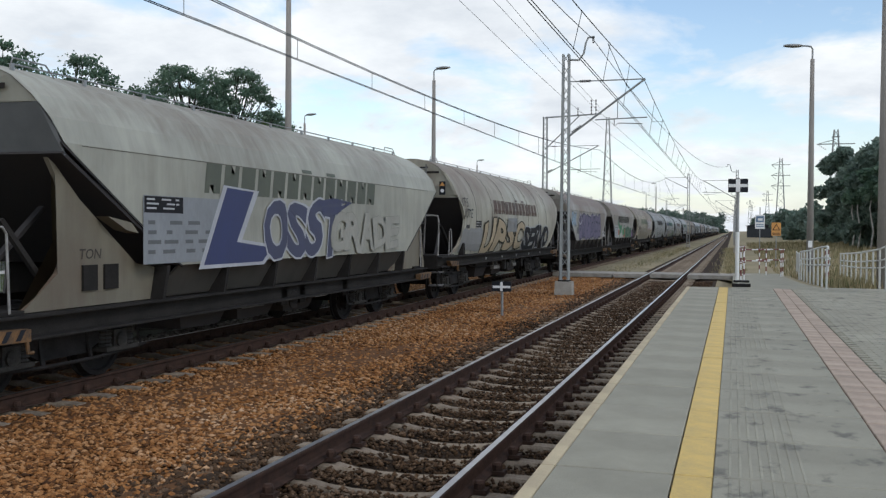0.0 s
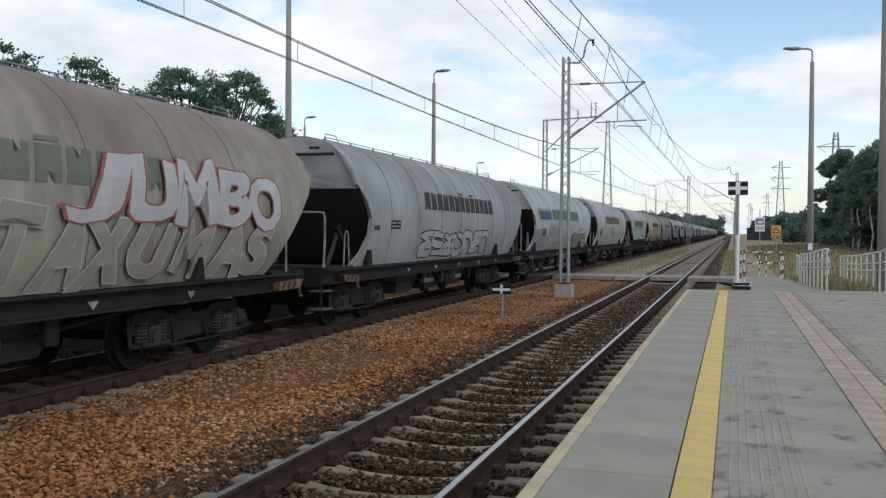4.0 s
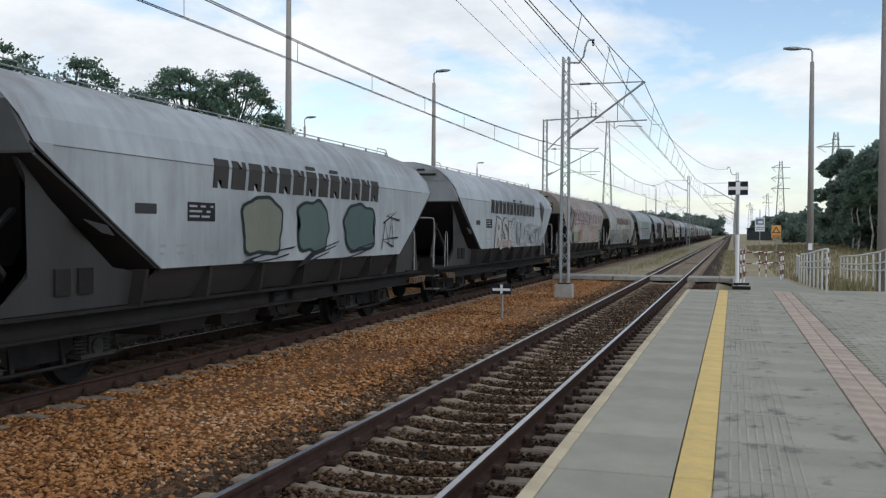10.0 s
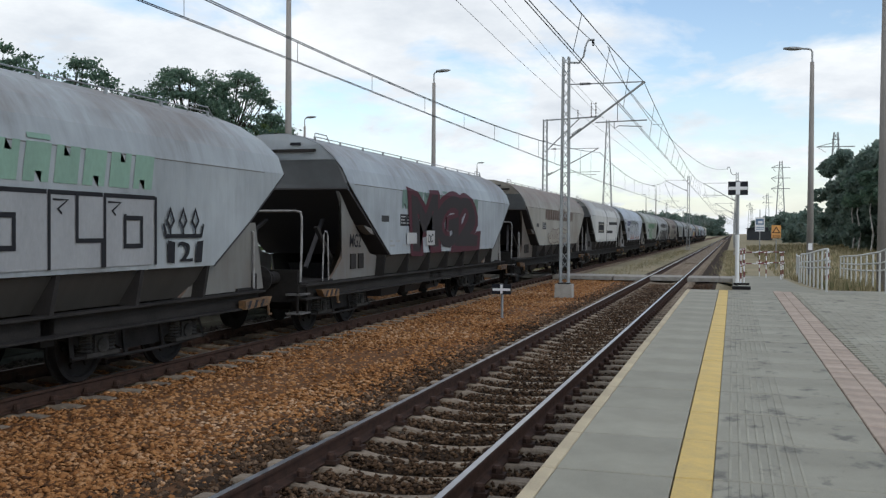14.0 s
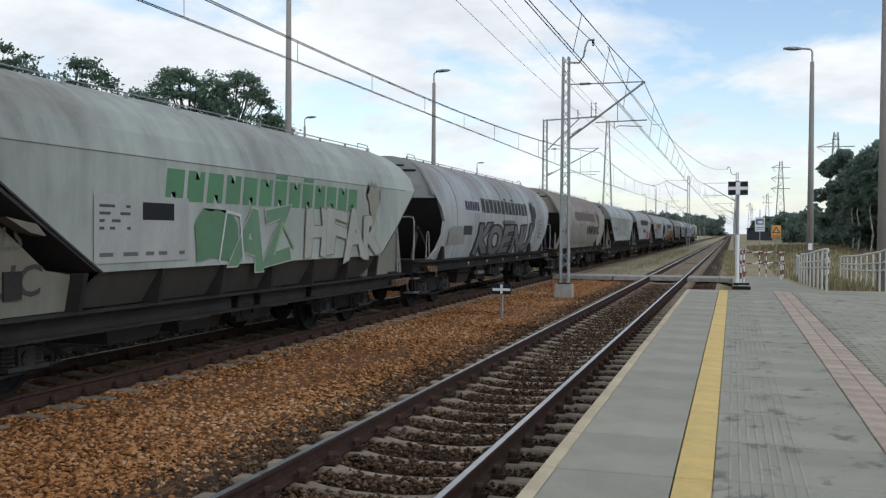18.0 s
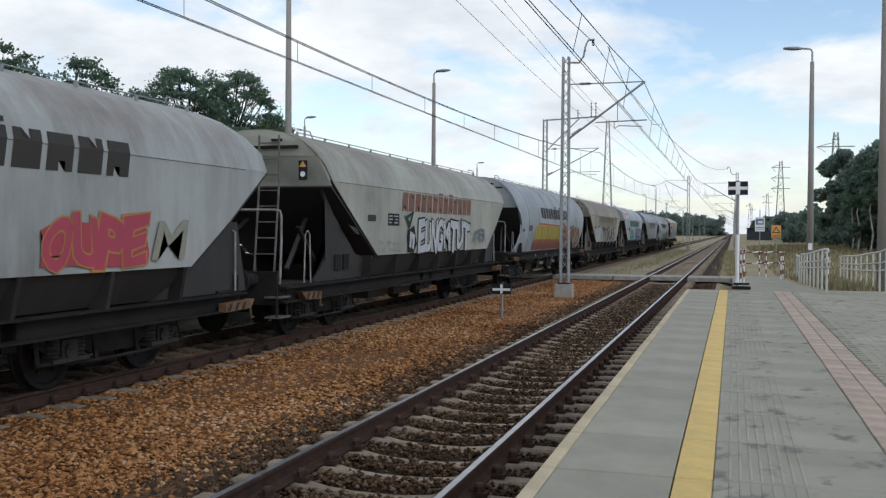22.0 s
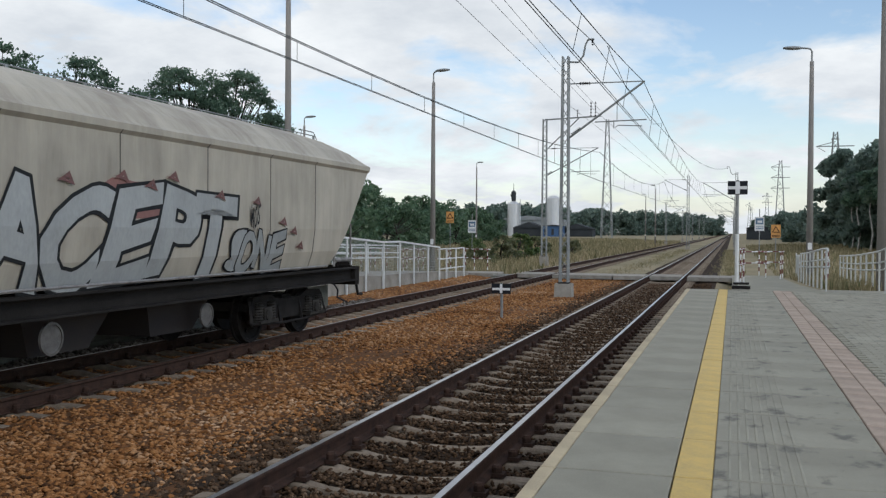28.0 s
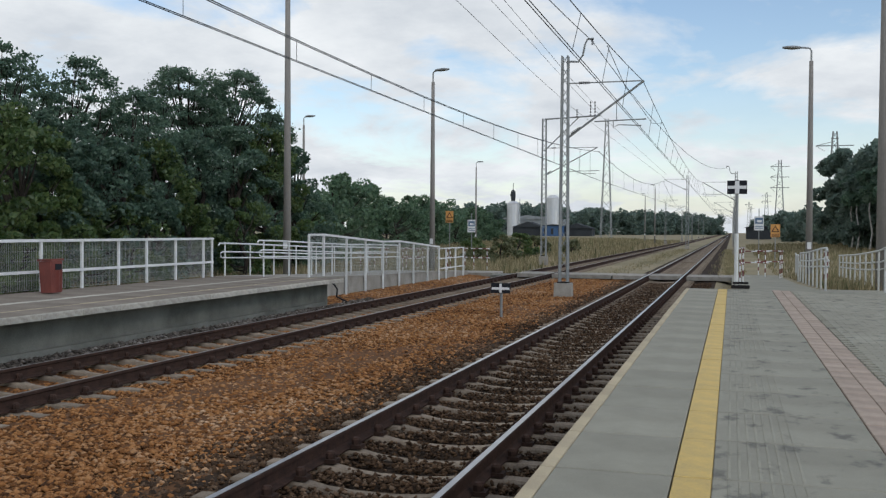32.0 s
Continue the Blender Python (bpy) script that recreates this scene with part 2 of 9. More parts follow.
M = {
    "ballast": material("ballast_bed", (0.165, 0.076, 0.030), (0.070, 0.033, 0.014), 0.95, scale=1.5, fine=22.0, bump=0.9, amount=0.6),
    "oily_bed": material("oily_bed", (0.050, 0.032, 0.020), (0.022, 0.015, 0.010), 0.95, scale=1.5, fine=22.0, bump=0.9, amount=0.6),
    "stones": stones_material("ballast_stone", [(0.055, 0.025, 0.011), (0.145, 0.062, 0.022), (0.245, 0.104, 0.035), (0.31, 0.140, 0.049), (0.36, 0.178, 0.071), (0.38, 0.212, 0.105), (0.48, 0.32, 0.195)]),
    "grey_stones": stones_material("grey_stone", [(0.022, 0.015, 0.010), (0.055, 0.033, 0.019), (0.090, 0.052, 0.028), (0.17, 0.115, 0.075)]),
    "rubble": stones_material("rubble_stone", [(0.04, 0.034, 0.028), (0.085, 0.072, 0.06), (0.15, 0.13, 0.11), (0.30, 0.28, 0.25)]),
    "worn_edge": material("worn_edge_concrete", (0.58, 0.55, 0.48), (0.26, 0.24, 0.20), 0.9, scale=7.0, fine=45.0, bump=0.4, vary=0.12, amount=0.7),
    "concrete": material("concrete", (0.36, 0.34, 0.30), (0.22, 0.20, 0.17), 0.9, scale=2.0, fine=70.0, bump=0.3, vary=0.12),
    "sleeper": material("sleeper_concrete", (0.30, 0.245, 0.185), (0.13, 0.098, 0.07), 0.9, scale=4.0, fine=60.0, bump=0.4, vary=0.18),
    "dark_concrete": material("weathered_concrete", (0.205, 0.205, 0.178), (0.085, 0.087, 0.072), 0.9, scale=0.9, fine=50.0, bump=0.3, vary=0.1),
    "paving": material("paving_grey", (0.316, 0.302, 0.242), (0.222, 0.212, 0.170), 0.88, scale=1.3, fine=110.0, bump=0.25, vary=0.06),
    "stained": None,
    "edge": material("edge_slab", (0.50, 0.42, 0.28), (0.34, 0.285, 0.20), 0.9, scale=2.0, fine=90.0, bump=0.3, vary=0.07),
    "yellow": material("yellow_paint", (0.68, 0.47, 0.13), (0.42, 0.31, 0.13), 0.8, scale=5.0, fine=70.0, bump=0.25, vary=0.06, amount=0.7),
    "old_paving": material("weathered_paving", (0.24, 0.205, 0.165), (0.15, 0.125, 0.10), 0.9, scale=1.0, fine=90.0, bump=0.3, vary=0.1),
    "mesh": material("mesh_wire", (0.42, 0.44, 0.42), (0.3, 0.32, 0.3), 0.6, scale=3.0, bump=0.05),
    "tactile": material("tactile_tile", (0.42, 0.335, 0.265), (0.27, 0.215, 0.178), 0.9, scale=3.0, fine=80.0, bump=0.3, vary=0.1),
    "rail_side": material("rusty_rail", (0.066, 0.037, 0.027), (0.03, 0.020, 0.016), 0.85, scale=8.0, fine=90.0),
    "rail_top": material("bright_rail_head", (0.42, 0.42, 0.44), (0.30, 0.29, 0.29), 0.28, 1.0, scale=5.0, fine=90.0, bump=0.05),
    "rail_dull": material("dull_rail_head", (0.22, 0.19, 0.175), (0.12, 0.10, 0.09), 0.38, 0.8, scale=5.0, fine=90.0, bump=0.05),
    "seam": material("grimy_seam", (0.11, 0.10, 0.085), (0.07, 0.062, 0.053), 0.8, scale=6.0),
    "iron": material("dark_iron", (0.028, 0.026, 0.025), (0.012, 0.011, 0.011), 0.75, scale=3.0, fine=50.0),
    "frame": material("sooty_frame", (0.030, 0.027, 0.025), (0.012, 0.011, 0.010), 0.8, scale=1.5, fine=40.0, vary=0.25, amount=0.7),
    "wheel": material("wheel_steel", (0.022, 0.020, 0.019), (0.011, 0.010, 0.010), 0.7, 0.0, scale=5.0),
    "axle_grey": material("dusty_axlebox", (0.052, 0.049, 0.045), (0.018, 0.017, 0.016), 0.7, scale=6.0, fine=60.0),
    "dull": material("dull_grey_box", (0.15, 0.145, 0.135), (0.05, 0.046, 0.042), 0.7, scale=5.0, vary=0.35),
    # black dirt plus the shade of the recessed wagon ends, both in the colour
    "hollow": material("black_dirt_and_shade", (0.030, 0.031, 0.036), (0.048, 0.043, 0.040), 0.7, scale=1.0, fine=30.0, amount=0.9),
    "white_steel": material("white_coated_steel", (0.72, 0.73, 0.72), (0.55, 0.56, 0.55), 0.5, scale=3.0, fine=60.0, bump=0.05),
    "grip": material("grey_handrail", (0.28, 0.275, 0.265), (0.12, 0.11, 0.10), 0.6, scale=5.0, fine=60.0, bump=0.1),
    "ladder": material("grimy_ladder_steel", (0.13, 0.125, 0.12), (0.05, 0.046, 0.042), 0.7, scale=5.0, fine=60.0, bump=0.1),
    "galv": material("galvanised_steel", (0.33, 0.34, 0.34), (0.22, 0.23, 0.23), 0.55, 0.6, scale=4.0, fine=60.0, bump=0.1),
    "mast": material("mast_grey_paint", (0.30, 0.32, 0.32), (0.19, 0.20, 0.20), 0.7, scale=3.0, fine=60.0, bump=0.1),
    "pole": material("spun_concrete", (0.29, 0.27, 0.25), (0.19, 0.18, 0.165), 0.9, scale=1.0, fine=60.0, stretch=(1, 1, 0.2)),
    "wire": material("copper_wire", (0.07, 0.085, 0.09), (0.04, 0.05, 0.055), 0.6, 0.5, scale=2.0),
    "black": material("black_enamel", (0.02, 0.022, 0.028), (0.014, 0.015, 0.018), 0.5, scale=3.0, bump=0.03),
    "white": material("white_enamel", (0.75, 0.76, 0.76), (0.62, 0.62, 0.62), 0.5, scale=4.0, bump=0.03),
    "red": material("red_enamel", (0.19, 0.05, 0.042), (0.13, 0.04, 0.036), 0.5, scale=4.0, bump=0.03),
    "orange": material("orange_enamel", (0.62, 0.30, 0.08), (0.5, 0.24, 0.07), 0.5, scale=4.0, bump=0.03),
    "hazard": material("worn_yellow_bracket", (0.19, 0.095, 0.030), (0.05, 0.032, 0.020), 0.7, scale=9.0, bump=0.2, vary=0.2),
    "bin": material("rust_red_bin", (0.21, 0.05, 0.035), (0.12, 0.03, 0.025), 0.6, scale=4.0, fine=50.0),
    "grass": material("dry_meadow", (0.33, 0.27, 0.175), (0.15, 0.14, 0.08), 1.0, scale=0.12, fine=5.0, bump=0.8, amount=0.7),
    "blade": stones_material("grass_blade", [(0.085, 0.095, 0.045), (0.18, 0.165, 0.085), (0.30, 0.25, 0.15), (0.42, 0.35, 0.23)]),
    "leaf": stones_material("leaf", [(0.060, 0.108, 0.080), (0.090, 0.155, 0.108), (0.125, 0.20, 0.135), (0.17, 0.25, 0.17)], 0.55),
    "leaf_fresh": stones_material("fresh_leaf", [(0.048, 0.088, 0.034), (0.078, 0.132, 0.046), (0.115, 0.17, 0.055), (0.17, 0.21, 0.08)], 0.5),
    "leaf_dry": stones_material("dry_leaf", [(0.075, 0.095, 0.045), (0.12, 0.14, 0.065), (0.17, 0.18, 0.09), (0.24, 0.23, 0.13)], 0.4),
    "leaf_hedge": stones_material("hedge_leaf", [(0.068, 0.130, 0.080), (0.100, 0.175, 0.10), (0.135, 0.215, 0.122), (0.175, 0.25, 0.148)], 0.5),
    # foliage of the distant woods: aerial haze mixed into the colour, paler and bluer
    "leaf_hazed": stones_material("hazed_leaf", [(0.108, 0.160, 0.132), (0.138, 0.195, 0.158), (0.168, 0.225, 0.178)], 0.5),
    "bark": material("bark", (0.055, 0.047, 0.040), (0.028, 0.024, 0.021), 0.95, scale=6.0, fine=40.0, bump=0.6),
    "birch": material("birch_bark", (0.55, 0.53, 0.50), (0.2, 0.19, 0.18), 0.9, scale=6.0, fine=30.0),
    "paint": wagon_paint(),
}



def stained_paving():
    """Grey slabs with dark drip stains and worn lighter tracks."""
    m = material("stained_paving", (0.316, 0.302, 0.242), (0.222, 0.212, 0.170), 0.85, scale=1.1, fine=110.0, bump=0.25, vary=0.05)
    t = m.node_tree
    add = t.nodes.new
    tc, mp, n, r, mix = add("ShaderNodeNewGeometry"), add("ShaderNodeMapping"), add("ShaderNodeTexNoise"), add("ShaderNodeMapRange"), add("ShaderNodeMix")
    mp.inputs["Scale"].default_value = (3.4, 2.2, 1.0)
    n.inputs["Scale"].default_value, n.inputs["Detail"].default_value, n.inputs["Roughness"].default_value = 1.5, 5.0, 0.62
    r.inputs["From Min"].default_value, r.inputs["From Max"].default_value, r.inputs["To Max"].default_value = 0.55, 0.68, 0.72
    mix.data_type = "RGBA"; mix.inputs[7].default_value = (0.085, 0.08, 0.075, 1)
    bs = next(x for x in t.nodes if x.type == "BSDF_PRINCIPLED")
    src = bs.inputs["Base Color"].links[0].from_socket
    t.links.new(tc.outputs["Position"], mp.inputs[0]); t.links.new(mp.outputs[0], n.inputs["Vector"]); t.links.new(n.outputs["Fac"], r.inputs["Value"])
    t.links.new(r.outputs[0], mix.inputs[0]); t.links.new(src, mix.inputs[6]); t.links.new(mix.outputs[2], bs.inputs["Base Color"])
    return m


M["stained"] = stained_paving()

# ---- mesh tools ----


def box(bm, c, s, rot=None):
    """A box of size s about c, turned by the matrix rot."""
    vs = []
    for k in range(8):
        v = Vector(((k & 1) - 0.5, (k >> 1 & 1) - 0.5, (k >> 2 & 1) - 0.5))
        v = Vector((v.x * s[0], v.y * s[1], v.z * s[2]))
        vs.append(bm.verts.new((rot @ v if rot else v) + Vector(c)))
    for f in ((0, 2, 3, 1), (4, 5, 7, 6), (0, 1, 5, 4), (2, 6, 7, 3), (0, 4, 6, 2), (1, 3, 7, 5)):
        bm.faces.new([vs[i] for i in f])


def beam(bm, a, b, w, h):
    """A square bar from a to b."""
    a, b = Vector(a), Vector(b)
    d = b - a
    box(bm, (a + b) / 2, (w, h, d.length), d.to_track_quat("Z", "Y").to_matrix())


def tube(bm, pts, r, seg=8, r2=None, caps=True):
    """A round bar along pts; r2: the radius at its end."""
    pts = [Vector(q) for q in pts]
    rings = []
    for i, q in enumerate(pts):
        d = (pts[min(i + 1, len(pts) - 1)] - pts[max(i - 1, 0)]).normalized()
        side = d.cross(Vector((0, 0, 1)) if abs(d.z) < 0.9 else Vector((0, 1, 0))).normalized()
        up = side.cross(d)
        rad = r if r2 is None else r + (r2 - r) * i / (len(pts) - 1)
        rings.append([bm.verts.new(q + rad * (math.cos(2 * math.pi * k / seg) * side + math.sin(2 * math.pi * k / seg) * up)) for k in range(seg)])
    for a, b in zip(rings, rings[1:]):
        for k in range(seg):
            bm.faces.new((a[k], a[(k + 1) % seg], b[(k + 1) % seg], b[k]))
    if caps:
        bm.faces.new(rings[0][::-1]); bm.faces.new(rings[-1])


def prism(bm, outline, a, b):
    """outline: (u, v) round a face; a, b: maps from (u, v) to the two end faces."""
    va, vb = [bm.verts.new(a(u, v)) for u, v in outline], [bm.verts.new(b(u, v)) for u, v in outline]
    n = len(outline)
    bm.faces.new(va[::-1]); bm.faces.new(vb)
    for i in range(n):
        bm.faces.new((va[i], va[(i + 1) % n], vb[(i + 1) % n], vb[i]))


def lathe(bm, prof, seg=20, axis="Z", at=(0, 0, 0)):
    """prof: (radius, height) pairs turned about an axis."""
    rings = []
    for r, h in prof:
        ring = []
        for k in range(seg):
            c, s = r * math.cos(2 * math.pi * k / seg), r * math.sin(2 * math.pi * k / seg)
            v = {"Z": (c, s, h), "X": (h, c, s), "Y": (s, h, c)}[axis]
            ring.append(bm.verts.new(Vector(v) + Vector(at)))
        rings.append(ring)
    for a, b in zip(rings, rings[1:]):
        for k in range(seg):
            bm.faces.new((a[k], a[(k + 1) % seg], b[(k + 1) % seg], b[k]))
    bm.faces.new(rings[0][::-1]); bm.faces.new(rings[-1])


def mesh_of(bm, mat, smooth=False, name="mesh"):
    bmesh.ops.recalc_face_normals(bm, faces=bm.faces)
    me = bpy.data.meshes.new(name)
    bm.to_mesh(me); bm.free()
    for m in (mat if isinstance(mat, (list, tuple)) else [mat]):
        me.materials.append(m)
    if smooth:
        me.polygons.foreach_set("use_smooth", [True] * len(me.polygons))
    return me


def part(name, bm, mat, parent, label="", smooth=False):
    """Links a bmesh as one mesh object under a thing or part."""
    ob = new(name, mesh_of(bm, mat, smooth, name))
    ob.parent = parent
    return tagged(ob, label)


def piece(name, me, parent, m):
    """One more object on a shared mesh, at the pose m."""
    ob = new(name, me)
    ob.parent = parent
    ob.matrix_basis = m
    return ob


def thing(name, label, category, m=None, group="", kind=""):
    ob = new(name)
    ob.empty_display_size = 0.2
    if m is not None:
        ob.matrix_basis = m
    return tagged(ob, label, category, group, kind)


def solid(name, bm, mat, label, category, kind="", smooth=False, group=""):
    return tagged(new(name, mesh_of(bm, mat, smooth, name)), label, category, group, kind)


def B():
    return bmesh.new()


def scatter(name, mat, pts, sizes, flat=0.7, parent=None, label="", category="", rnd=None, kind="stuff"):
    """Many small broken stones as one mesh."""
    n = len(pts)
    base = np.array([(1, 0, 0), (-1, 0, 0), (0, 1, 0), (0, -1, 0), (0, 0, 1), (0, 0, -1)], float)
    tris = np.array([(0, 2, 4), (2, 1, 4), (1, 3, 4), (3, 0, 4), (2, 0, 5), (1, 2, 5), (3, 1, 5), (0, 3, 5)])
    v = base[None] * rnd.uniform(0.55, 1.25, (n, 6, 1)) + rnd.normal(0, 0.16, (n, 6, 3))
    a = rnd.uniform(0, 6.283, n); c, s = np.cos(a)[:, None], np.sin(a)[:, None]
    x, y = v[..., 0] * c - v[..., 1] * s, v[..., 0] * s + v[..., 1] * c
    v = np.stack([x, y, v[..., 2] * flat], -1) * sizes[:, None, None] + pts[:, None, :]
    f = tris[None] + 6 * np.arange(n)[:, None, None]
    me = bpy.data.meshes.new(name)
    me.vertices.add(6 * n); me.vertices.foreach_set("co", v.reshape(-1).astype(np.float32))
    me.loops.add(24 * n); me.loops.foreach_set("vertex_index", f.reshape(-1).astype(np.int32))
    me.polygons.add(8 * n); me.polygons.foreach_set("loop_start", np.arange(0, 24 * n, 3, dtype=np.int32))
    me.update(calc_edges=True); me.materials.append(mat)
    ob = new(name, me)
    if parent:
        ob.parent = parent
    return tagged(ob, label, category, kind=kind)


# ---- ground and tracks ----
T1, T2 = -2.722, -8.478
TOP = 0.55
rng = np.random.default_rng(7)


def bed_height(x):
    """Height of the track bed and the land beside it."""
    if x > -0.6:
        return -0.45 + min(1.0, max(0.0, x - 2.0) / 6) * 0.35
    d = min(abs(x - T1), abs(x - T2))
    bed = -0.262 if d < 1.2 else -0.262 + 0.04 * min(1.0, (d - 1.2) / 0.3)
    if x < -5.6:
        bed = -0.27 if d < 0.75 else -0.27 + 0.065 * min(1.0, (d - 0.75) / 0.15)
    if x < T2 - 1.6:
        bed = -0.3 - 0.25 * min(1.0, (T2 - 1.6 - x) / 1.2)
    if x < -16:
        bed = -0.55 + 0.45 * min(1.0, (-16 - x) / 8)
    return bed


def build_ground():
    bm = B()
    xs = [-2500, -800, -300, -120, -60, -40, -30, -24, -20, -17, -15, -13, -11.6, -10.9, -10.3, -9.9] + [T2 - 1.3 + 0.5 * k for k in range(6)] + [-6.3, -5.8, -5.3, -4.9] + [T1 - 1.5 + 0.5 * k for k in range(7)] + [-0.9, -0.6, 0.5, 2.0, 4, 8, 14, 25, 50, 120, 300, 800, 2500]
    ys = [-60, -30, -10, 0] + [3 + 2 * k for k in range(30)] + [70, 90, 130, 200, 320, 600, 1200, 2500, 4200]
    grid = []
    for y in ys:
        grid.append([bm.verts.new((x, y, bed_height(x) + 0.035 * noise.noise(Vector((x * 0.9, y * 0.9, 0))))) for x in xs])
    for j in range(len(ys) - 1):
        for i in range(len(xs) - 1):
            f = bm.faces.new((grid[j][i], grid[j][i + 1], grid[j + 1][i + 1], grid[j + 1][i]))
            mid = (xs[i] + xs[i + 1]) / 2
            between = T2 + 1.6 < mid < T1 - 1.6 and ys[j] > 45
            f.material_index = 1 if between else 2 if T1 - 1.5 < mid < -0.5 else 0 if -11.5 < mid < -0.5 else 1
    return solid("ground", bm, [M["ballast"], M["grass"], M["oily_bed"]], "dry meadow with a rust-brown gravel track bed", "ground", "structure", True)


build_ground()


def rail_outline():
    h = [(-0.075, -0.172), (0.075, -0.172), (0.075, -0.160), (0.020, -0.145), (0.010, -0.125), (0.010, -0.050), (0.036, -0.036), (0.036, -0.012), (0.033, -0.003), (0.027, 0.0), (-0.027, 0.0), (-0.033, -0.003), (-0.036, -0.012), (-0.036, -0.036), (-0.010, -0.050), (-0.010, -0.125), (-0.020, -0.145), (-0.075, -0.160)]
    return h


def sleeper_mesh():
    """A concrete sleeper: high rail seats, a dipped waist, sloping flanks."""
    bm = B()
    rows = []
    for x, h, w in ((-1.25, 0.02, 0.105), (-1.24, 0.035, 0.10), (-1.05, 0.045, 0.085), (-0.88, 0.045, 0.08), (-0.62, 0.04, 0.075), (-0.42, 0.005, 0.06), (-0.2, -0.012, 0.055), (0, -0.014, 0.055), (0.2, -0.012, 0.055), (0.42, 0.005, 0.06), (0.62, 0.04, 0.075), (0.88, 0.045, 0.08), (1.05, 0.045, 0.085), (1.24, 0.035, 0.10), (1.25, 0.02, 0.105)):
        rows.append([bm.verts.new(q) for q in ((x, -0.14, -0.17), (x, -w * 0.85 - 0.015, h - 0.02), (x, -w * 0.85, h), (x, w * 0.85, h), (x, w * 0.85 + 0.015, h - 0.02), (x, 0.14, -0.17))])
    for a, b in zip(rows, rows[1:]):
        for k in range(5):
            bm.faces.new((a[k], a[k + 1], b[k + 1], b[k]))
    bm.faces.new(rows[0]); bm.faces.new(rows[-1][::-1])
    return mesh_of(bm, M["sleeper"], name="sleeper")


def fastening_mesh():
    bm = B()
    for sx in (-0.752, 0.752):
        for o in (-0.13, 0.13):
            box(bm, (sx + o, 0, 0.068), (0.10, 0.12, 0.035))
            lathe(bm, [(0.045, 0.085), (0.045, 0.13), (0.03, 0.15)], 8, "Z", (sx + o * 0.85, 0, 0))
    return mesh_of(bm, M["rail_side"], name="rail_fastening")


SLEEPER, FASTENING = sleeper_mesh(), fastening_mesh()


def build_track(name, cx, y_start, count, label, top):
    track = thing(name, label, "railway track", pose(cx, 0, 0), kind="structure")
    for sx in (-0.7525, 0.7525):
        bm = B()
        out = rail_outline()
        prism(bm, out, lambda u, v: (sx + u, -20, v), lambda u, v: (sx + u, 1500, v))
        bm.faces.ensure_lookup_table()
        for f in bm.faces:
            if all(v.co.z > -0.002 for v in f.verts):
                f.material_index = 1
        part("rail", bm, [M["rail_side"], top], track, "steel rail with a bright worn head" if top is M["rail_top"] else "rust-brown steel rail")
    for k in range(count):
        y = y_start + 0.6 * k
        tilt = rng.normal(0, 0.6)
        piece("sleeper", SLEEPER, track, pose(rng.normal(0, 0.012), y, -0.222 + rng.normal(0, 0.004), 0, 0, tilt))
        if k < 83:
            piece("rail_fastening", FASTENING, track, pose(0, y, -0.222))
    bm = B()
    for k in range(count, count + 450):
        y = y_start + 0.6 * k
        box(bm, (0, y, -0.24), (2.5, 0.26, 0.12))
    far = part("far_sleepers", bm, M["sleeper"], track)
    tagged(far, kind="stuff")
    return track


Y1, Y2 = 2.35 - 7.8, 2.2 - 7.8
build_track("track_near", T1, Y1, 123, "railway track of steel rails on concrete sleepers", M["rail_top"])
build_track("track_far", T2, Y2, 123, "railway track with rust-brown rails on concrete sleepers", M["rail_dull"])


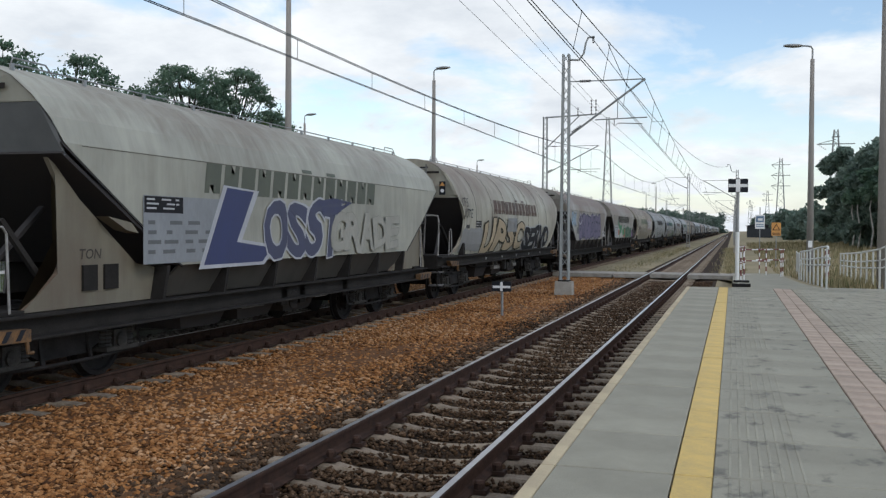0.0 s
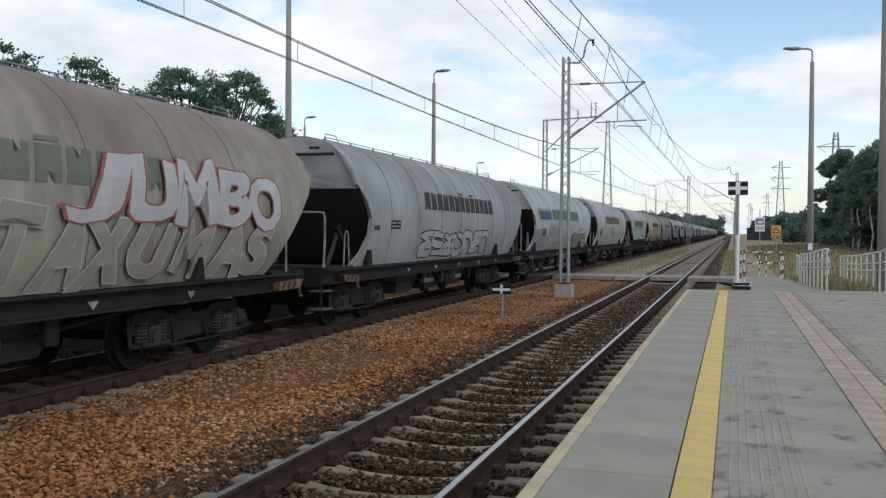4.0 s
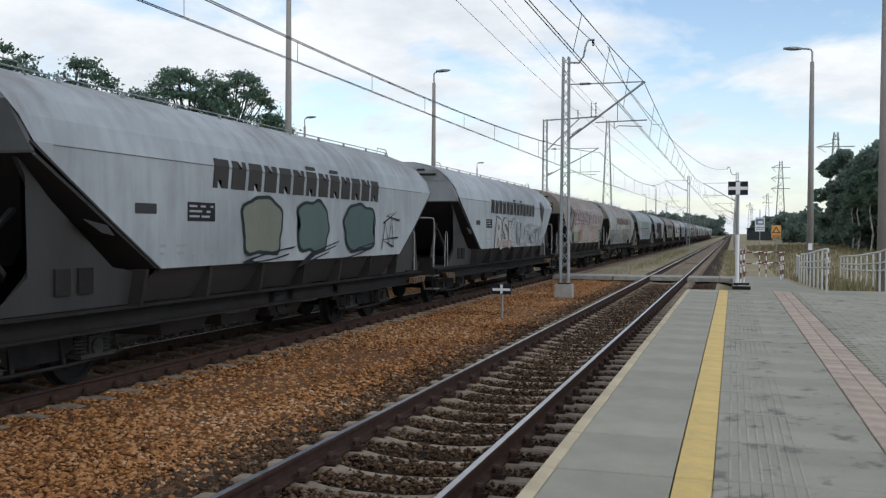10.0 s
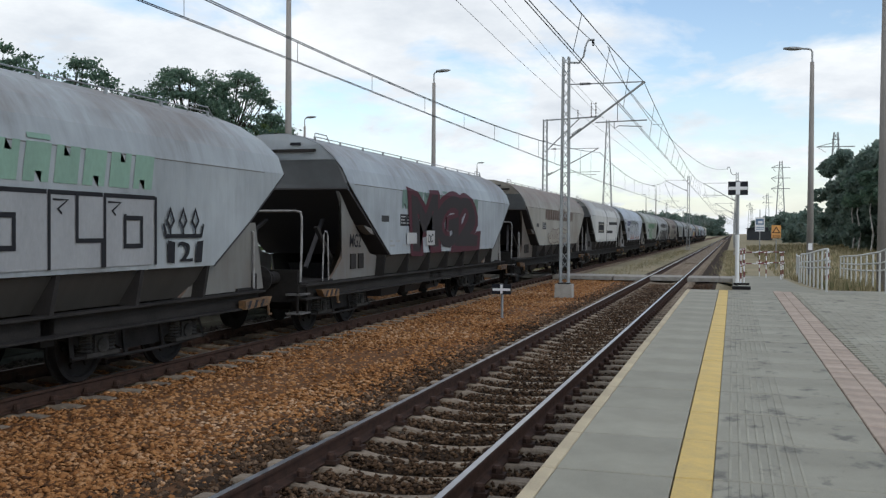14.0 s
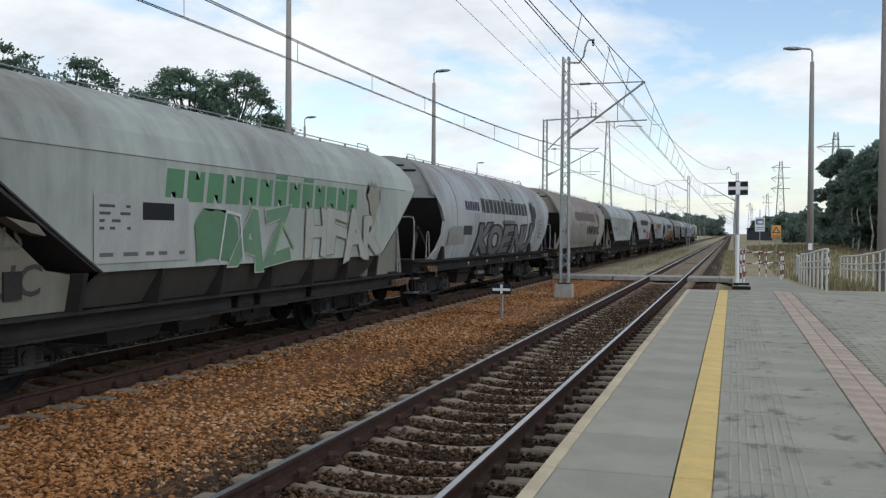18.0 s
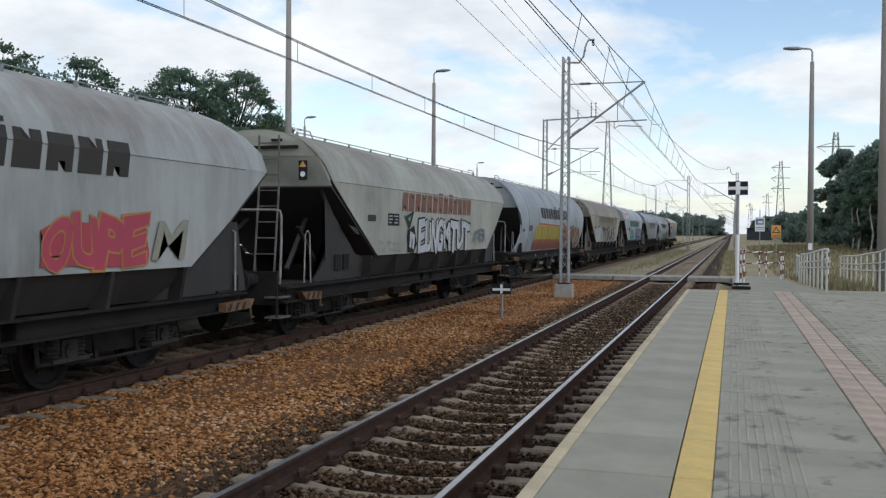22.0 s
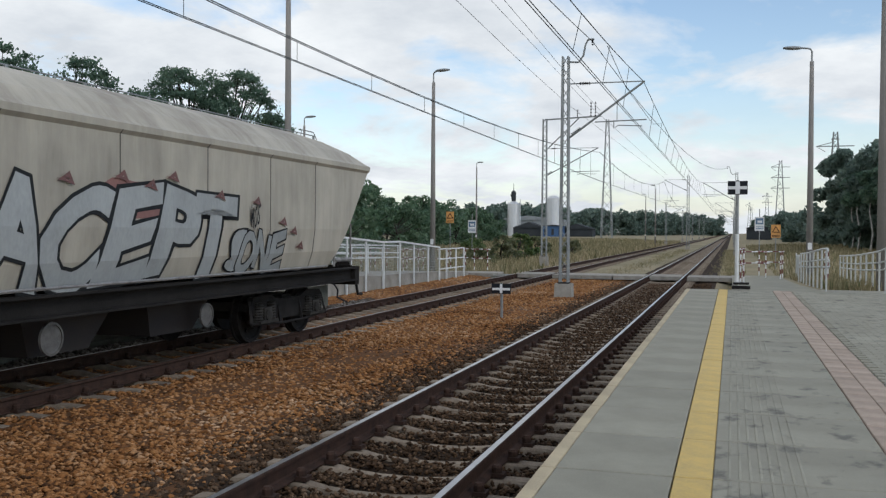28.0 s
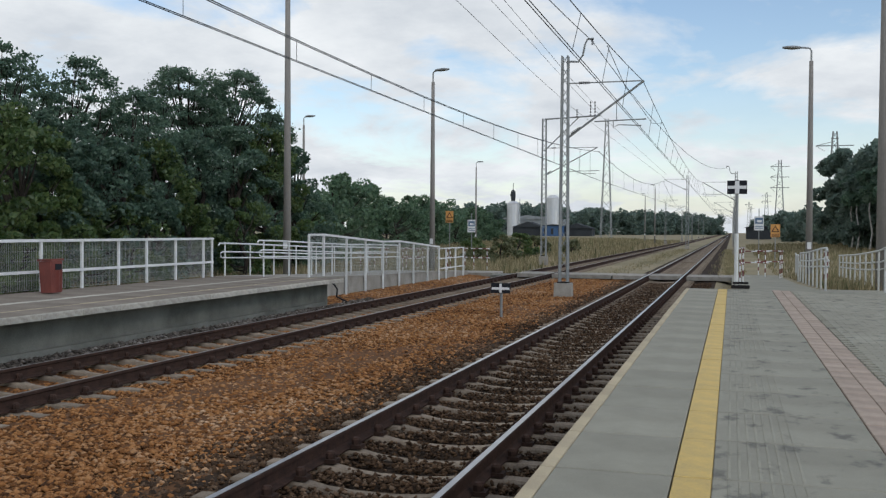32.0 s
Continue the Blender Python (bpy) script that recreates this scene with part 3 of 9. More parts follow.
def build_stones():
    def strip(n, x0, x1, y0, y1, power):
        y = y0 + (y1 - y0) * rng.uniform(0, 1, n) ** power
        return rng.uniform(x0, x1, n), y
    # brown stone between the tracks and round the far one
    x, y = strip(92000, T2 - 2.4, T1 - 1.25, 6.0, 46.0, 1.75)
    oily = rng.uniform(0, 1, len(x)) < np.clip((x - (T1 - 2.15)) / 0.75, 0, 0.8)
    keep = ((np.abs(x - T2) > 1.3) | (np.abs((y - Y2 + 0.3) % 0.6 - 0.3) > 0.12)) & ~oily
    z = heights(x) + rng.uniform(-0.01, 0.02, len(x))
    pts, size = np.stack([x, y, z], -1), 0.019 + 0.036 * rng.uniform(0, 1, len(x)) ** 1.6
    scatter("ballast_gravel", M["stones"], pts[keep], size[keep], 0.5, None, "loose rust-brown track gravel beside the rails", "gravel", rng)
    scatter("ballast_gravel", M["grey_stones"], pts[oily], size[oily], 0.7, None, "oily dark track gravel along the near rail", "gravel", rng)
    # darker stone inside the near track
    x, y = strip(56000, T1 - 1.35, -0.75, 3.0, 40.0, 1.8)
    open_bed = (np.abs((y - Y1 + 0.3) % 0.6 - 0.3) > 0.095) | (rng.uniform(0, 1, len(x)) < 0.04)
    x, y = x[open_bed], y[open_bed]
    z = heights(x) + rng.uniform(-0.005, 0.045, len(x)) + 0.02
    scatter("ballast_gravel", M["grey_stones"], np.stack([x, y, z], -1), rng.uniform(0.016, 0.036, len(x)), 0.7, None, "oily dark brown track gravel between sleepers", "gravel", rng)
    # the same stone beside and behind the near end
    for n, xa, xb, yb, mat in ((7000, T2 - 2.4, T1 - 1.6, 6.0, "stones"), (4500, T1 - 1.6, -0.75, 3.0, "grey_stones")):
        x, y = rng.uniform(xa, xb, n), rng.uniform(-6.0, yb, n)
        scatter("ballast_gravel", M[mat], np.stack([x, y, heights(x) + rng.uniform(-0.01, 0.02, n)], -1), rng.uniform(0.02, 0.045, n), 0.5, None, "loose track gravel beside the platform edge", "gravel", rng)
    # grey rubble along the foot of the far platform
    n = 5200
    x, y = rng.uniform(-10.42, -9.72, n), rng.uniform(8.0, 26.0, n)
    z = heights(x) + 0.05 + 0.16 * np.clip((-9.85 - x) / 0.55, 0, 1) + rng.uniform(-0.02, 0.02, n)
    scatter("wall_rubble", M["rubble"], np.stack([x, y, z], -1), rng.uniform(0.02, 0.06, n), 0.6, None, "grey broken stone along the foot of the platform wall", "rubble", rng)


heights = np.vectorize(bed_height)
build_stones()

# ---- near platform ----
PE = T1 + 1.695


def slab_mesh(sx, sy, sz, mat, name):
    bm = B()
    b = 0.006
    prism(bm, [(-sx / 2, 0), (-sx / 2, -sz), (sx / 2, -sz), (sx / 2, 0)], lambda u, v: (u, -sy / 2, v - b), lambda u, v: (u, sy / 2, v - b))
    vs = [bm.verts.new((sx2, sy2, 0)) for sx2, sy2 in ((-sx / 2 + b, -sy / 2 + b), (sx / 2 - b, -sy / 2 + b), (sx / 2 - b, sy / 2 - b), (-sx / 2 + b, sy / 2 - b))]
    bm.faces.new(vs)
    lo = [bm.verts.new((sx2, sy2, -b)) for sx2, sy2 in ((-sx / 2, -sy / 2), (sx / 2, -sy / 2), (sx / 2, sy / 2), (-sx / 2, sy / 2))]
    for i in range(4):
        bm.faces.new((lo[i], lo[(i + 1) % 4], vs[(i + 1) % 4], vs[i]))
    return mesh_of(bm, mat, name=name)


def build_near_platform():
    plat = thing("platform_near", "grey paved station platform with a yellow warning line", "platform", pose(0, 0, 0), kind="structure")
    y_end = 23.1
    bm = B()
    box(bm, (PE + 0.25 + 2.35, (y_end - 14) / 2 + 0.0, TOP - 0.55), (4.7, y_end + 14, 0.9))
    part("platform_body", bm, M["dark_concrete"], plat)
    edge, grey, yel = slab_mesh(0.085, 0.988, 0.1, M["edge"], "edge_strip"), slab_mesh(0.642, 0.984, 0.1, M["paving"], "paving_slab"), slab_mesh(0.20, 0.988, 0.1, M["yellow"], "yellow_slab")
    wide = slab_mesh(0.98, 0.986, 0.1, M["stained"], "paving_slab")
    rib = slab_mesh(0.022, 0.97, 0.012, M["stained"], "guide_rib")
    brick = slab_mesh(0.195, 0.097, 0.05, M["paving"], "paving_brick")
    tact = slab_mesh(0.19, 0.33, 0.06, M["tactile"], "tactile_tile")
    for k in range(-9, 20):
        y = 3.315 + k + 0.5
        j = lambda: TOP + rng.normal(0, 0.0015)
        piece("edge_strip", edge, plat, pose(PE + 0.043, y, j()))
        piece("paving_slab", grey, plat, pose(PE + 0.088 + 0.322, y, j()))
        piece("yellow_slab", yel, plat, pose(-0.188, y, j() + 0.001))
        piece("paving_slab", wide, plat, pose(0.405, y, j()))
        for c in range(8):
            piece("guide_rib", rib, plat, pose(0.0 + 0.055 * c, y, TOP + 0.0035))
    for k in range(-23, 63):
        y = 2.3 + 0.335 * k
        for c in range(2):
            piece("tactile_tile", tact, plat, pose(1.0 + 0.195 * c, y, TOP + rng.normal(0, 0.001)))
    n = 0
    for r in range(-70, 220):
        y = 1.2 + 0.1 * r
        for c in range(17):
            x = 1.4 + 0.2 * c + (0.1 if r % 2 else 0)
            if n < 300 and 9 < y < 12 and x < 3.3:
                piece("paving_brick", brick, plat, pose(x, y, TOP + rng.normal(0, 0.001)))
                n += 1
    bm = B(); box(bm, (3.0, 8.5, TOP - 0.05), (3.5, 29.2, 0.06)); part("brick_bed", bm, M["dark_concrete"], plat)
    vs, fs = [], []
    for r in range(-70, 220):
        y = 1.2 + 0.1 * r
        for c in range(17):
            x = 1.4 + 0.2 * c + (0.1 if r % 2 else 0)
            if 9 < y < 12 and x < 3.3:
                continue
            z, i = TOP + rng.normal(0, 0.0012), len(vs)
            for e, zz in ((0.0, -0.03), (0.0, -0.004), (0.005, 0.0)):
                vs += [(x - 0.0975 + e, y - 0.0485 + e, z + zz), (x + 0.0975 - e, y - 0.0485 + e, z + zz), (x + 0.0975 - e, y + 0.0485 - e, z + zz), (x - 0.0975 + e, y + 0.0485 - e, z + zz)]
            for lvl in (0, 4):
                for q in range(4):
                    fs.append((i + lvl + q, i + lvl + (q + 1) % 4, i + lvl + 4 + (q + 1) % 4, i + lvl + 4 + q))
            fs.append((i + 8, i + 9, i + 10, i + 11))
    me = bpy.data.meshes.new("paving_bricks"); me.from_pydata(vs, [], fs); me.materials.append(M["stained"])
    rest = new("paving_bricks", me); rest.parent = plat; tagged(rest, kind="stuff")
    return plat


build_near_platform()

# ---- the train ----
SPEED = 18.548
R_PROFILE = [(1.26, 1.17), (1.36, 1.45), (1.43, 1.8), (1.455, 2.15), (1.44, 2.5), (1.38, 2.8), (1.25, 3.1), (1.05, 3.38), (0.78, 3.60), (0.45, 3.74), (0.2, 3.79), (0.0, 3.80)]
F_PROFILE = [(1.455, 1.38), (1.455, 1.9), (1.455, 2.4), (1.455, 2.80), (1.36, 3.08), (1.2, 3.32), (0.95, 3.53), (0.6, 3.68), (0.25, 3.75), (0.0, 3.76)]


def lerp_table(tab, z):
    if z <= tab[0][0]:
        return tab[0][1]
    for (a, u), (b, v) in zip(tab, tab[1:]):
        if z <= b:
            return u + (v - u) * (z - a) / (b - a)
    return tab[-1][1]


def half_width(profile, z):
    return lerp_table([(q[1], q[0]) for q in profile], z)


R_FRONT = [(1.17, 2.45), (1.5, 2.92), (1.8, 3.14), (2.15, 3.2), (2.5, 2.95), (2.75, 2.62), (3.2, 2.6), (3.8, 2.75)]
F_FRONT = [(1.38, 5.25), (1.95, 4.30), (2.80, 2.95), (3.4, 2.7), (3.76, 2.75)]
R_REAR = [(1.17, 1.0), (1.6, 0.58), (2.2, 0.0), (2.7, -0.5), (3.0, -0.48), (3.4, -0.2), (3.8, 0.3)]
F_REAR = [(1.38, 1.75), (2.0, 0.72), (2.8, -0.43), (3.05, -0.45), (3.4, -0.1), (3.76, 0.5)]


def shell(profile, front, rear, length):
    """The skin of a hopper body, both sides and roof, as a loft along the wagon."""
    bm = B()
    full = [(-w, z) for w, z in profile] + [(w, z) for w, z in profile[-2::-1]]
    n = 14
    cols = []
    for w, z in full:
        a, b = lerp_table(front, z), length - lerp_table(rear, z)
        cols.append([bm.verts.new((w, a + (b - a) * k / n, z)) for k in range(n + 1)])
    for i in range(len(full) - 1):
        for k in range(n):
            bm.faces.new((cols[i][k], cols[i][k + 1], cols[i + 1][k + 1], cols[i + 1][k]))
    return bm


def wall_of(profile, z_min, y_of, inset=0.012):
    """An end wall that closes the shell above z_min."""
    bm = B()
    pr = [(w, z) for w, z in profile if z > z_min + 0.01]
    w0 = half_width(profile, z_min)
    pts = [(w0, z_min)] + pr
    ring = [(w - inset, z) for w, z in pts[:-1]] + [(0, pts[-1][1] - inset)] + [(-(w - inset), z) for w, z in pts[-2::-1]]
    prism(bm, ring, lambda u, v: (u, y_of(v), v), lambda u, v: (u, y_of(v) + 0.03, v))
    return bm


def slope(bm, w0, y0, z0, w1, y1, z1, th=0.03):
    vs = [(-w0, y0, z0), (w0, y0, z0), (w1, y1, z1), (-w1, y1, z1)]
    a = [bm.verts.new(v) for v in vs]
    b = [bm.verts.new((v[0], v[1] + th, v[2] + th)) for v in vs]
    bm.faces.new(a[::-1]); bm.faces.new(b)
    for i in range(4):
        bm.faces.new((a[i], a[(i + 1) % 4], b[(i + 1) % 4], b[i]))


def wheel_mesh():
    bm = B()
    for s in (-1, 1):
        lathe(bm, [(0.06, s * 0.64), (0.30, s * 0.69), (0.40, s * 0.685), (0.485, s * 0.685), (0.485, s * 0.715), (0.46, s * 0.725), (0.455, s * 0.82), (0.40, s * 0.82), (0.38, s * 0.79), (0.15, s * 0.76), (0.12, s * 0.84), (0.05, s * 0.84)], 24, "X")
        for k in range(6):
            a = k * math.pi / 3
            box(bm, (s * 0.79, 0.27 * math.cos(a), 0.27 * math.sin(a)), (0.03, 0.06, 0.06))
    lathe(bm, [(0.08, -0.95), (0.08, 0.95)], 10, "X")
    return mesh_of(bm, M["wheel"], name="wheelset")


WHEEL = wheel_mesh()


def bogie_mesh():
    """Side frames with dropped middle, cross bolster."""
    bm = B()
    for s in (-1, 1):
        out = [(-1.42, 0.56), (-1.3, 0.78), (-0.7, 0.80), (-0.45, 0.70), (0.45, 0.70), (0.7, 0.80), (1.3, 0.78), (1.42, 0.56), (1.22, 0.44), (1.16, 0.30), (0.72, 0.30), (0.62, 0.46), (0.4, 0.36), (-0.4, 0.36), (-0.62, 0.46), (-0.72, 0.30), (-1.16, 0.30), (-1.22, 0.44)]
        prism(bm, out, lambda u, v: (s * 1.0 - 0.05, u, v), lambda u, v: (s * 1.0 + 0.05, u, v))
        tube(bm, [(s * 1.12, -1.5, 0.36), (s * 1.12, -0.5, 0.30), (s * 1.12, 0.5, 0.30), (s * 1.12, 1.5, 0.36)], 0.022, 6)
        for y in (-1.45, -0.42, 0.42, 1.45):
            beam(bm, (s * 1.1, y, 0.32), (s * 1.02, y * 0.96, 0.72), 0.05, 0.03)
    box(bm, (0, 0, 0.62), (2.0, 0.36, 0.26))
    for y in (-1.32, 1.32):
        box(bm, (0, y, 0.62), (2.0, 0.10, 0.14))
    return mesh_of(bm, M["iron"], name="bogie_frame")


def axlebox_mesh():
    """One axle box between its two nested springs, on the outer side."""
    bm = B()
    box(bm, (1.06, 0, 0.47), (0.16, 0.27, 0.26))
    lathe(bm, [(0.10, 1.12), (0.10, 1.17), (0.06, 1.18)], 12, "X", (0, 0, 0.47))
    for o in (-0.22, 0.22):
        lathe(bm, [(0.085 + 0.02 * (k % 2), 0.39 + 0.0225 * k) for k in range(14)], 10, "Z", (1.05, o, 0))
    box(bm, (1.05, 0, 0.37), (0.24, 0.64, 0.05))
    return mesh_of(bm, M["axle_grey"], name="axlebox")


BOGIE, AXLEBOX = bogie_mesh(), axlebox_mesh()
WHEELSETS = {-0.95: [], 0.95: []}


def running_gear(w, length):
    for yb in (3.45, length - 2.9):
        bo = piece("bogie", BOGIE, w, pose(0, yb, 0))
        for o in (-0.95, 0.95):
            piece("wheelset", WHEEL, bo, pose(0, o, 0.46))
            for turn in (0, 180):
                piece("axlebox", AXLEBOX, bo, pose(0, o, 0, 0, 0, turn))


def underframe(w, length, top=1.165, y0=0.0, y1=0.0):
    """Sole bars, headstocks, sills, buffers; chutes of the hoppers hang between."""
    d = top - 1.165
    for s in (-1, 1):
        bm = B()
        out = [(1.30, 0.90), (1.46, 0.90), (1.46, 0.925), (1.33, 0.935), (1.33, 1.125), (1.46, 1.135), (1.46, 1.165), (1.30, 1.165)]
        prism(bm, out, lambda u, v: (s * u, 0.62 + y0, v + d), lambda u, v: (s * u, length + y1 - 0.62, v + d))
        part("sole_bar", bm, M["frame"], w)
    for y in (0.66 + y0, length + y1 - 0.66):
        bm = B(); box(bm, (0, y, 1.03 + d * 0.5), (2.6, 0.1, 0.34 - d)); part("headstock", bm, M["frame"], w)
    for y in (2.3, 4.6, length / 2, length - 4.2, length - 1.8):
        bm = B(); box(bm, (0, y, 1.02 + d), (2.6, 0.18, 0.2)); part("cross_member", bm, M["iron"], w)
    bm = B(); box(bm, (0, length / 2 + (y0 + y1) / 2, 1.0 + d), (0.5, length - 1.4 - y0 + y1, 0.22)); part("centre_sill", bm, M["iron"], w)
    for k in range(3):
        y = 6.6 + k * (length - 13.0) / 2
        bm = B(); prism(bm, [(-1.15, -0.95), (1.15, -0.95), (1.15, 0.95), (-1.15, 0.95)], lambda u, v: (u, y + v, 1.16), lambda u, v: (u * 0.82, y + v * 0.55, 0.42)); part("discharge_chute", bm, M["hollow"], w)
    for y, e in ((0.6 + y0, -1), (length + y1 - 0.6, 1)):
        for s in (-1, 1):
            bm = B()
            lathe(bm, [(0.11, 0), (0.11, e * 0.25), (0.07, e * 0.26), (0.07, e * 0.50), (0.22, e * 0.52), (0.22, e * 0.56), (0.1, e * 0.58)], 14, "Y", (s * 0.875, y, 1.06))
            part("buffer", bm, M["iron"], w)
        bm = B(); tube(bm, [(0, y, 1.0), (0, y + e * 0.55, 0.98)], 0.05); part("coupling", bm, M["iron"], w)


def end_fittings(w, length, panel_y, zp=1.19):
    """Front platform with hand rails, steps and hazard bracket; braces in the hollow."""
    bm = B(); box(bm, (0, 1.75, zp), (2.7, 1.4, 0.04)); part("end_platform", bm, M["frame"], w)
    bm = B(); box(bm, (0, length - 0.5, zp), (2.6, 0.6, 0.04)); part("end_platform", bm, M["frame"], w)
    bm = B(); tube(bm, [(1.32, 1.1, zp), (1.32, 1.15, 1.65), (1.32, 1.15, 2.12), (1.3, 1.15, 2.2), (1.2, 1.15, 2.22), (0.2, 1.15, 2.22), (0.08, 1.15, 2.15), (0.08, 1.15, zp)], 0.022, 8); part("hand_rail", bm, M["grip"], w)
    bm = B(); tube(bm, [(1.36, 1.95, zp), (1.36, 2.0, 1.8), (1.36, 2.06, 1.87), (1.36, 2.12, 1.87), (1.36, 2.18, 1.8), (1.36, 2.22, zp)], 0.014, 8); part("grab_rail", bm, M["grip"], w)
    bm = B(); tube(bm, [(1.30, length - 0.3, zp), (1.30, length - 0.3, 1.85), (1.2, length - 0.3, 1.92), (0.6, length - 0.3, 1.92), (0.5, length - 0.3, 1.85), (0.5, length - 0.3, zp)], 0.02, 8); part("hand_rail", bm, M["grip"], w)
    for y, z in ((1.1, 0.78), (1.1, 0.45)):
        bm = B(); box(bm, (1.28, y, z), (0.28, 0.42, 0.03)); part("step", bm, M["ladder"], w)
    for dy in (-0.19, 0.19):
        bm = B(); beam(bm, (1.36, 1.1 + dy, 0.44), (1.36, 1.1 + dy, 0.95), 0.03, 0.03); part("step_hanger", bm, M["frame"], w)
    bm = B(); prism(bm, [(1.55, 1.06), (2.35, 1.03), (2.35, 0.9), (1.7, 0.92)], lambda u, v: (1.40, u, v + zp - 1.19), lambda u, v: (1.52, u, v + zp - 1.19)); h = part("hazard_bracket", bm, M["hazard"], w, "yellow and black corner bracket")
    for k in range(3):
        y = 1.72 + 0.2 * k
        bm = B(); prism(bm, [(y, 0.925), (y + 0.07, 0.925), (y + 0.15, 1.035), (y + 0.08, 1.035)], lambda u, v: (1.521, u, v + zp - 1.19), lambda u, v: (1.526, u, v + zp - 1.19)); part("black_stripe", bm, M["black"], h)
    bm = B(); tube(bm, [(1.5, 2.3, zp - 0.24), (1.5, 2.33, zp - 0.41), (1.5, 2.4, zp - 0.41)], 0.022, 6); part("hook", bm, M["hazard"], w)
    L = length
    bm = B(); prism(bm, [(L - 0.95, 1.04), (L - 0.1, 1.06), (L - 0.2, 0.93), (L - 0.95, 0.91)], lambda u, v: (1.40, u, v + zp - 1.19), lambda u, v: (1.52, u, v + zp - 1.19)); h = part("hazard_bracket", bm, M["hazard"], w, "yellow and black corner bracket")
    for k in range(3):
        y = L - 0.9 + 0.2 * k
        bm = B(); prism(bm, [(y, 0.925), (y + 0.07, 0.925), (y + 0.15, 1.035), (y + 0.08, 1.035)], lambda u, v: (1.521, u, v + zp - 1.19), lambda u, v: (1.526, u, v + zp - 1.19)); part("black_stripe", bm, M["black"], h)
    bm = B(); tube(bm, [(1.5, L - 0.2, zp - 0.24), (1.5, L - 0.17, zp - 0.41), (1.5, L - 0.1, zp - 0.41)], 0.022, 6); part("hook", bm, M["hazard"], w)
    for s in (-1, 1):
        bm = B(); beam(bm, (s * 0.95, 2.1, 1.2), (s * 0.62, 3.6, 2.1), 0.07, 0.05); part("brace", bm, M["hollow"], w)
        bm = B(); beam(bm, (s * 1.12, 3.05, 1.2), (s * 0.95, 2.55, 1.95), 0.09, 0.05); part("brace", bm, M["frame"], w)
        bm = B(); beam(bm, (s * 1.0, length - 0.7, 1.2), (s * 1.0, length - 0.5, 2.0), 0.10, 0.08); part("brace", bm, M["iron"], w)
    # brake gear under the middle
    bm = B(); lathe(bm, [(0.16, 0), (0.17, 0.05), (0.17, 0.75), (0.16, 0.8)], 14, "Y", (0.75, 6.1, 0.70)); part("air_tank", bm, M["iron"], w)
    for y, l in ((7.6, 0.75), (10.2, 0.55)):
        bm = B(); box(bm, (1.22, y, 0.68), (0.12, l, 0.10)); box(bm, (1.22, y - l * 0.3, 0.80), (0.05, 0.05, 0.2)); box(bm, (1.22, y + l * 0.3, 0.80), (0.05, 0.05, 0.2)); part("brake_lever_box", bm, M["dull"], w)
    for y in (8.6, 9.3, 11.2):
        bm = B(); box(bm, (1.28, y, 0.74), (0.10, 0.22, 0.30)); part("discharge_gear", bm, M["frame"], w)
    bm = B(); lathe(bm, [(0.14, 1.30), (0.16, 1.31), (0.16, 1.33), (0.14, 1.34)], 16, "X", (0, 8.95, 0.66)); part("hand_wheel", bm, M["frame"], w)
    bm = B(); tube(bm, [(1.1, 4.8, 0.82), (1.1, 6.0, 0.72), (1.1, length - 6, 0.70), (1.1, length - 4.4, 0.84)], 0.025, 6); part("brake_pipe", bm, M["iron"], w)
    # panel band, slot and warning plates
    bm = B(); box(bm, (0, panel_y - 0.015, 3.41), (1.75, 0.02, 0.06)); part("panel_band", bm, M["frame"], w)
    bm = B(); box(bm, (0.45, panel_y - 0.015, 3.54), (0.22, 0.02, 0.05)); part("vent_slot", bm, M["black"], w)


def roof_fittings(w, length, edge):
    """Thin rail along the walkway with stanchions, hoops at both ends, hatch rim."""
    a, b = 3.0, length - 0.7
    x, z = edge
    bm = B(); tube(bm, [(x, a, z + 0.06), (x, b, z + 0.06)], 0.010, 6); part("roof_rail", bm, M["galv"], w)
    n = 11
    for k in range(n):
        y = a + (b - a) * k / (n - 1)
        bm = B(); box(bm, (x, y, z + 0.01), (0.03, 0.05, 0.11)); part("rail_stanchion", bm, M["galv"], w)
    for y in (a - 0.05, b - 0.6):
        bm = B(); tube(bm, [(x, y, z - 0.05), (x, y + 0.06, z + 0.13), (x, y + 0.6, z + 0.13), (x, y + 0.75, z)], 0.011, 6); part("roof_hoop", bm, M["galv"], w)
    bm = B(); box(bm, (0, (a + b) / 2, z + 0.01 + (0.04 if x < 0.6 else 0.06)), (0.5, b - a - 1.0, 0.05)); part("roof_hatch", bm, M["galv"], w)


def ladder(w, panel_y, x=0.15):
    bm = B()
    lad = part("ladder", (tube(bm, [(x, panel_y - 0.32, 1.0), (x, panel_y - 0.12, 2.7), (x, panel_y - 0.12, 3.62)], 0.022, 6), bm)[1], M["ladder"], w, "grey steel end ladder")
    bm = B(); tube(bm, [(x + 0.4, panel_y - 0.32, 1.0), (x + 0.4, panel_y - 0.12, 2.7), (x + 0.4, panel_y - 0.12, 3.62)], 0.022, 6); part("stile", bm, M["ladder"], lad)
    for k in range(8):
        z = 1.45 + 0.29 * k
        y = panel_y - 0.32 + 0.2 * min(1.0, (z - 1.2) / 1.5)
        bm = B(); tube(bm, [(x, y, z), (x + 0.4, y, z)], 0.014, 6); part("rung", bm, M["ladder"], lad)


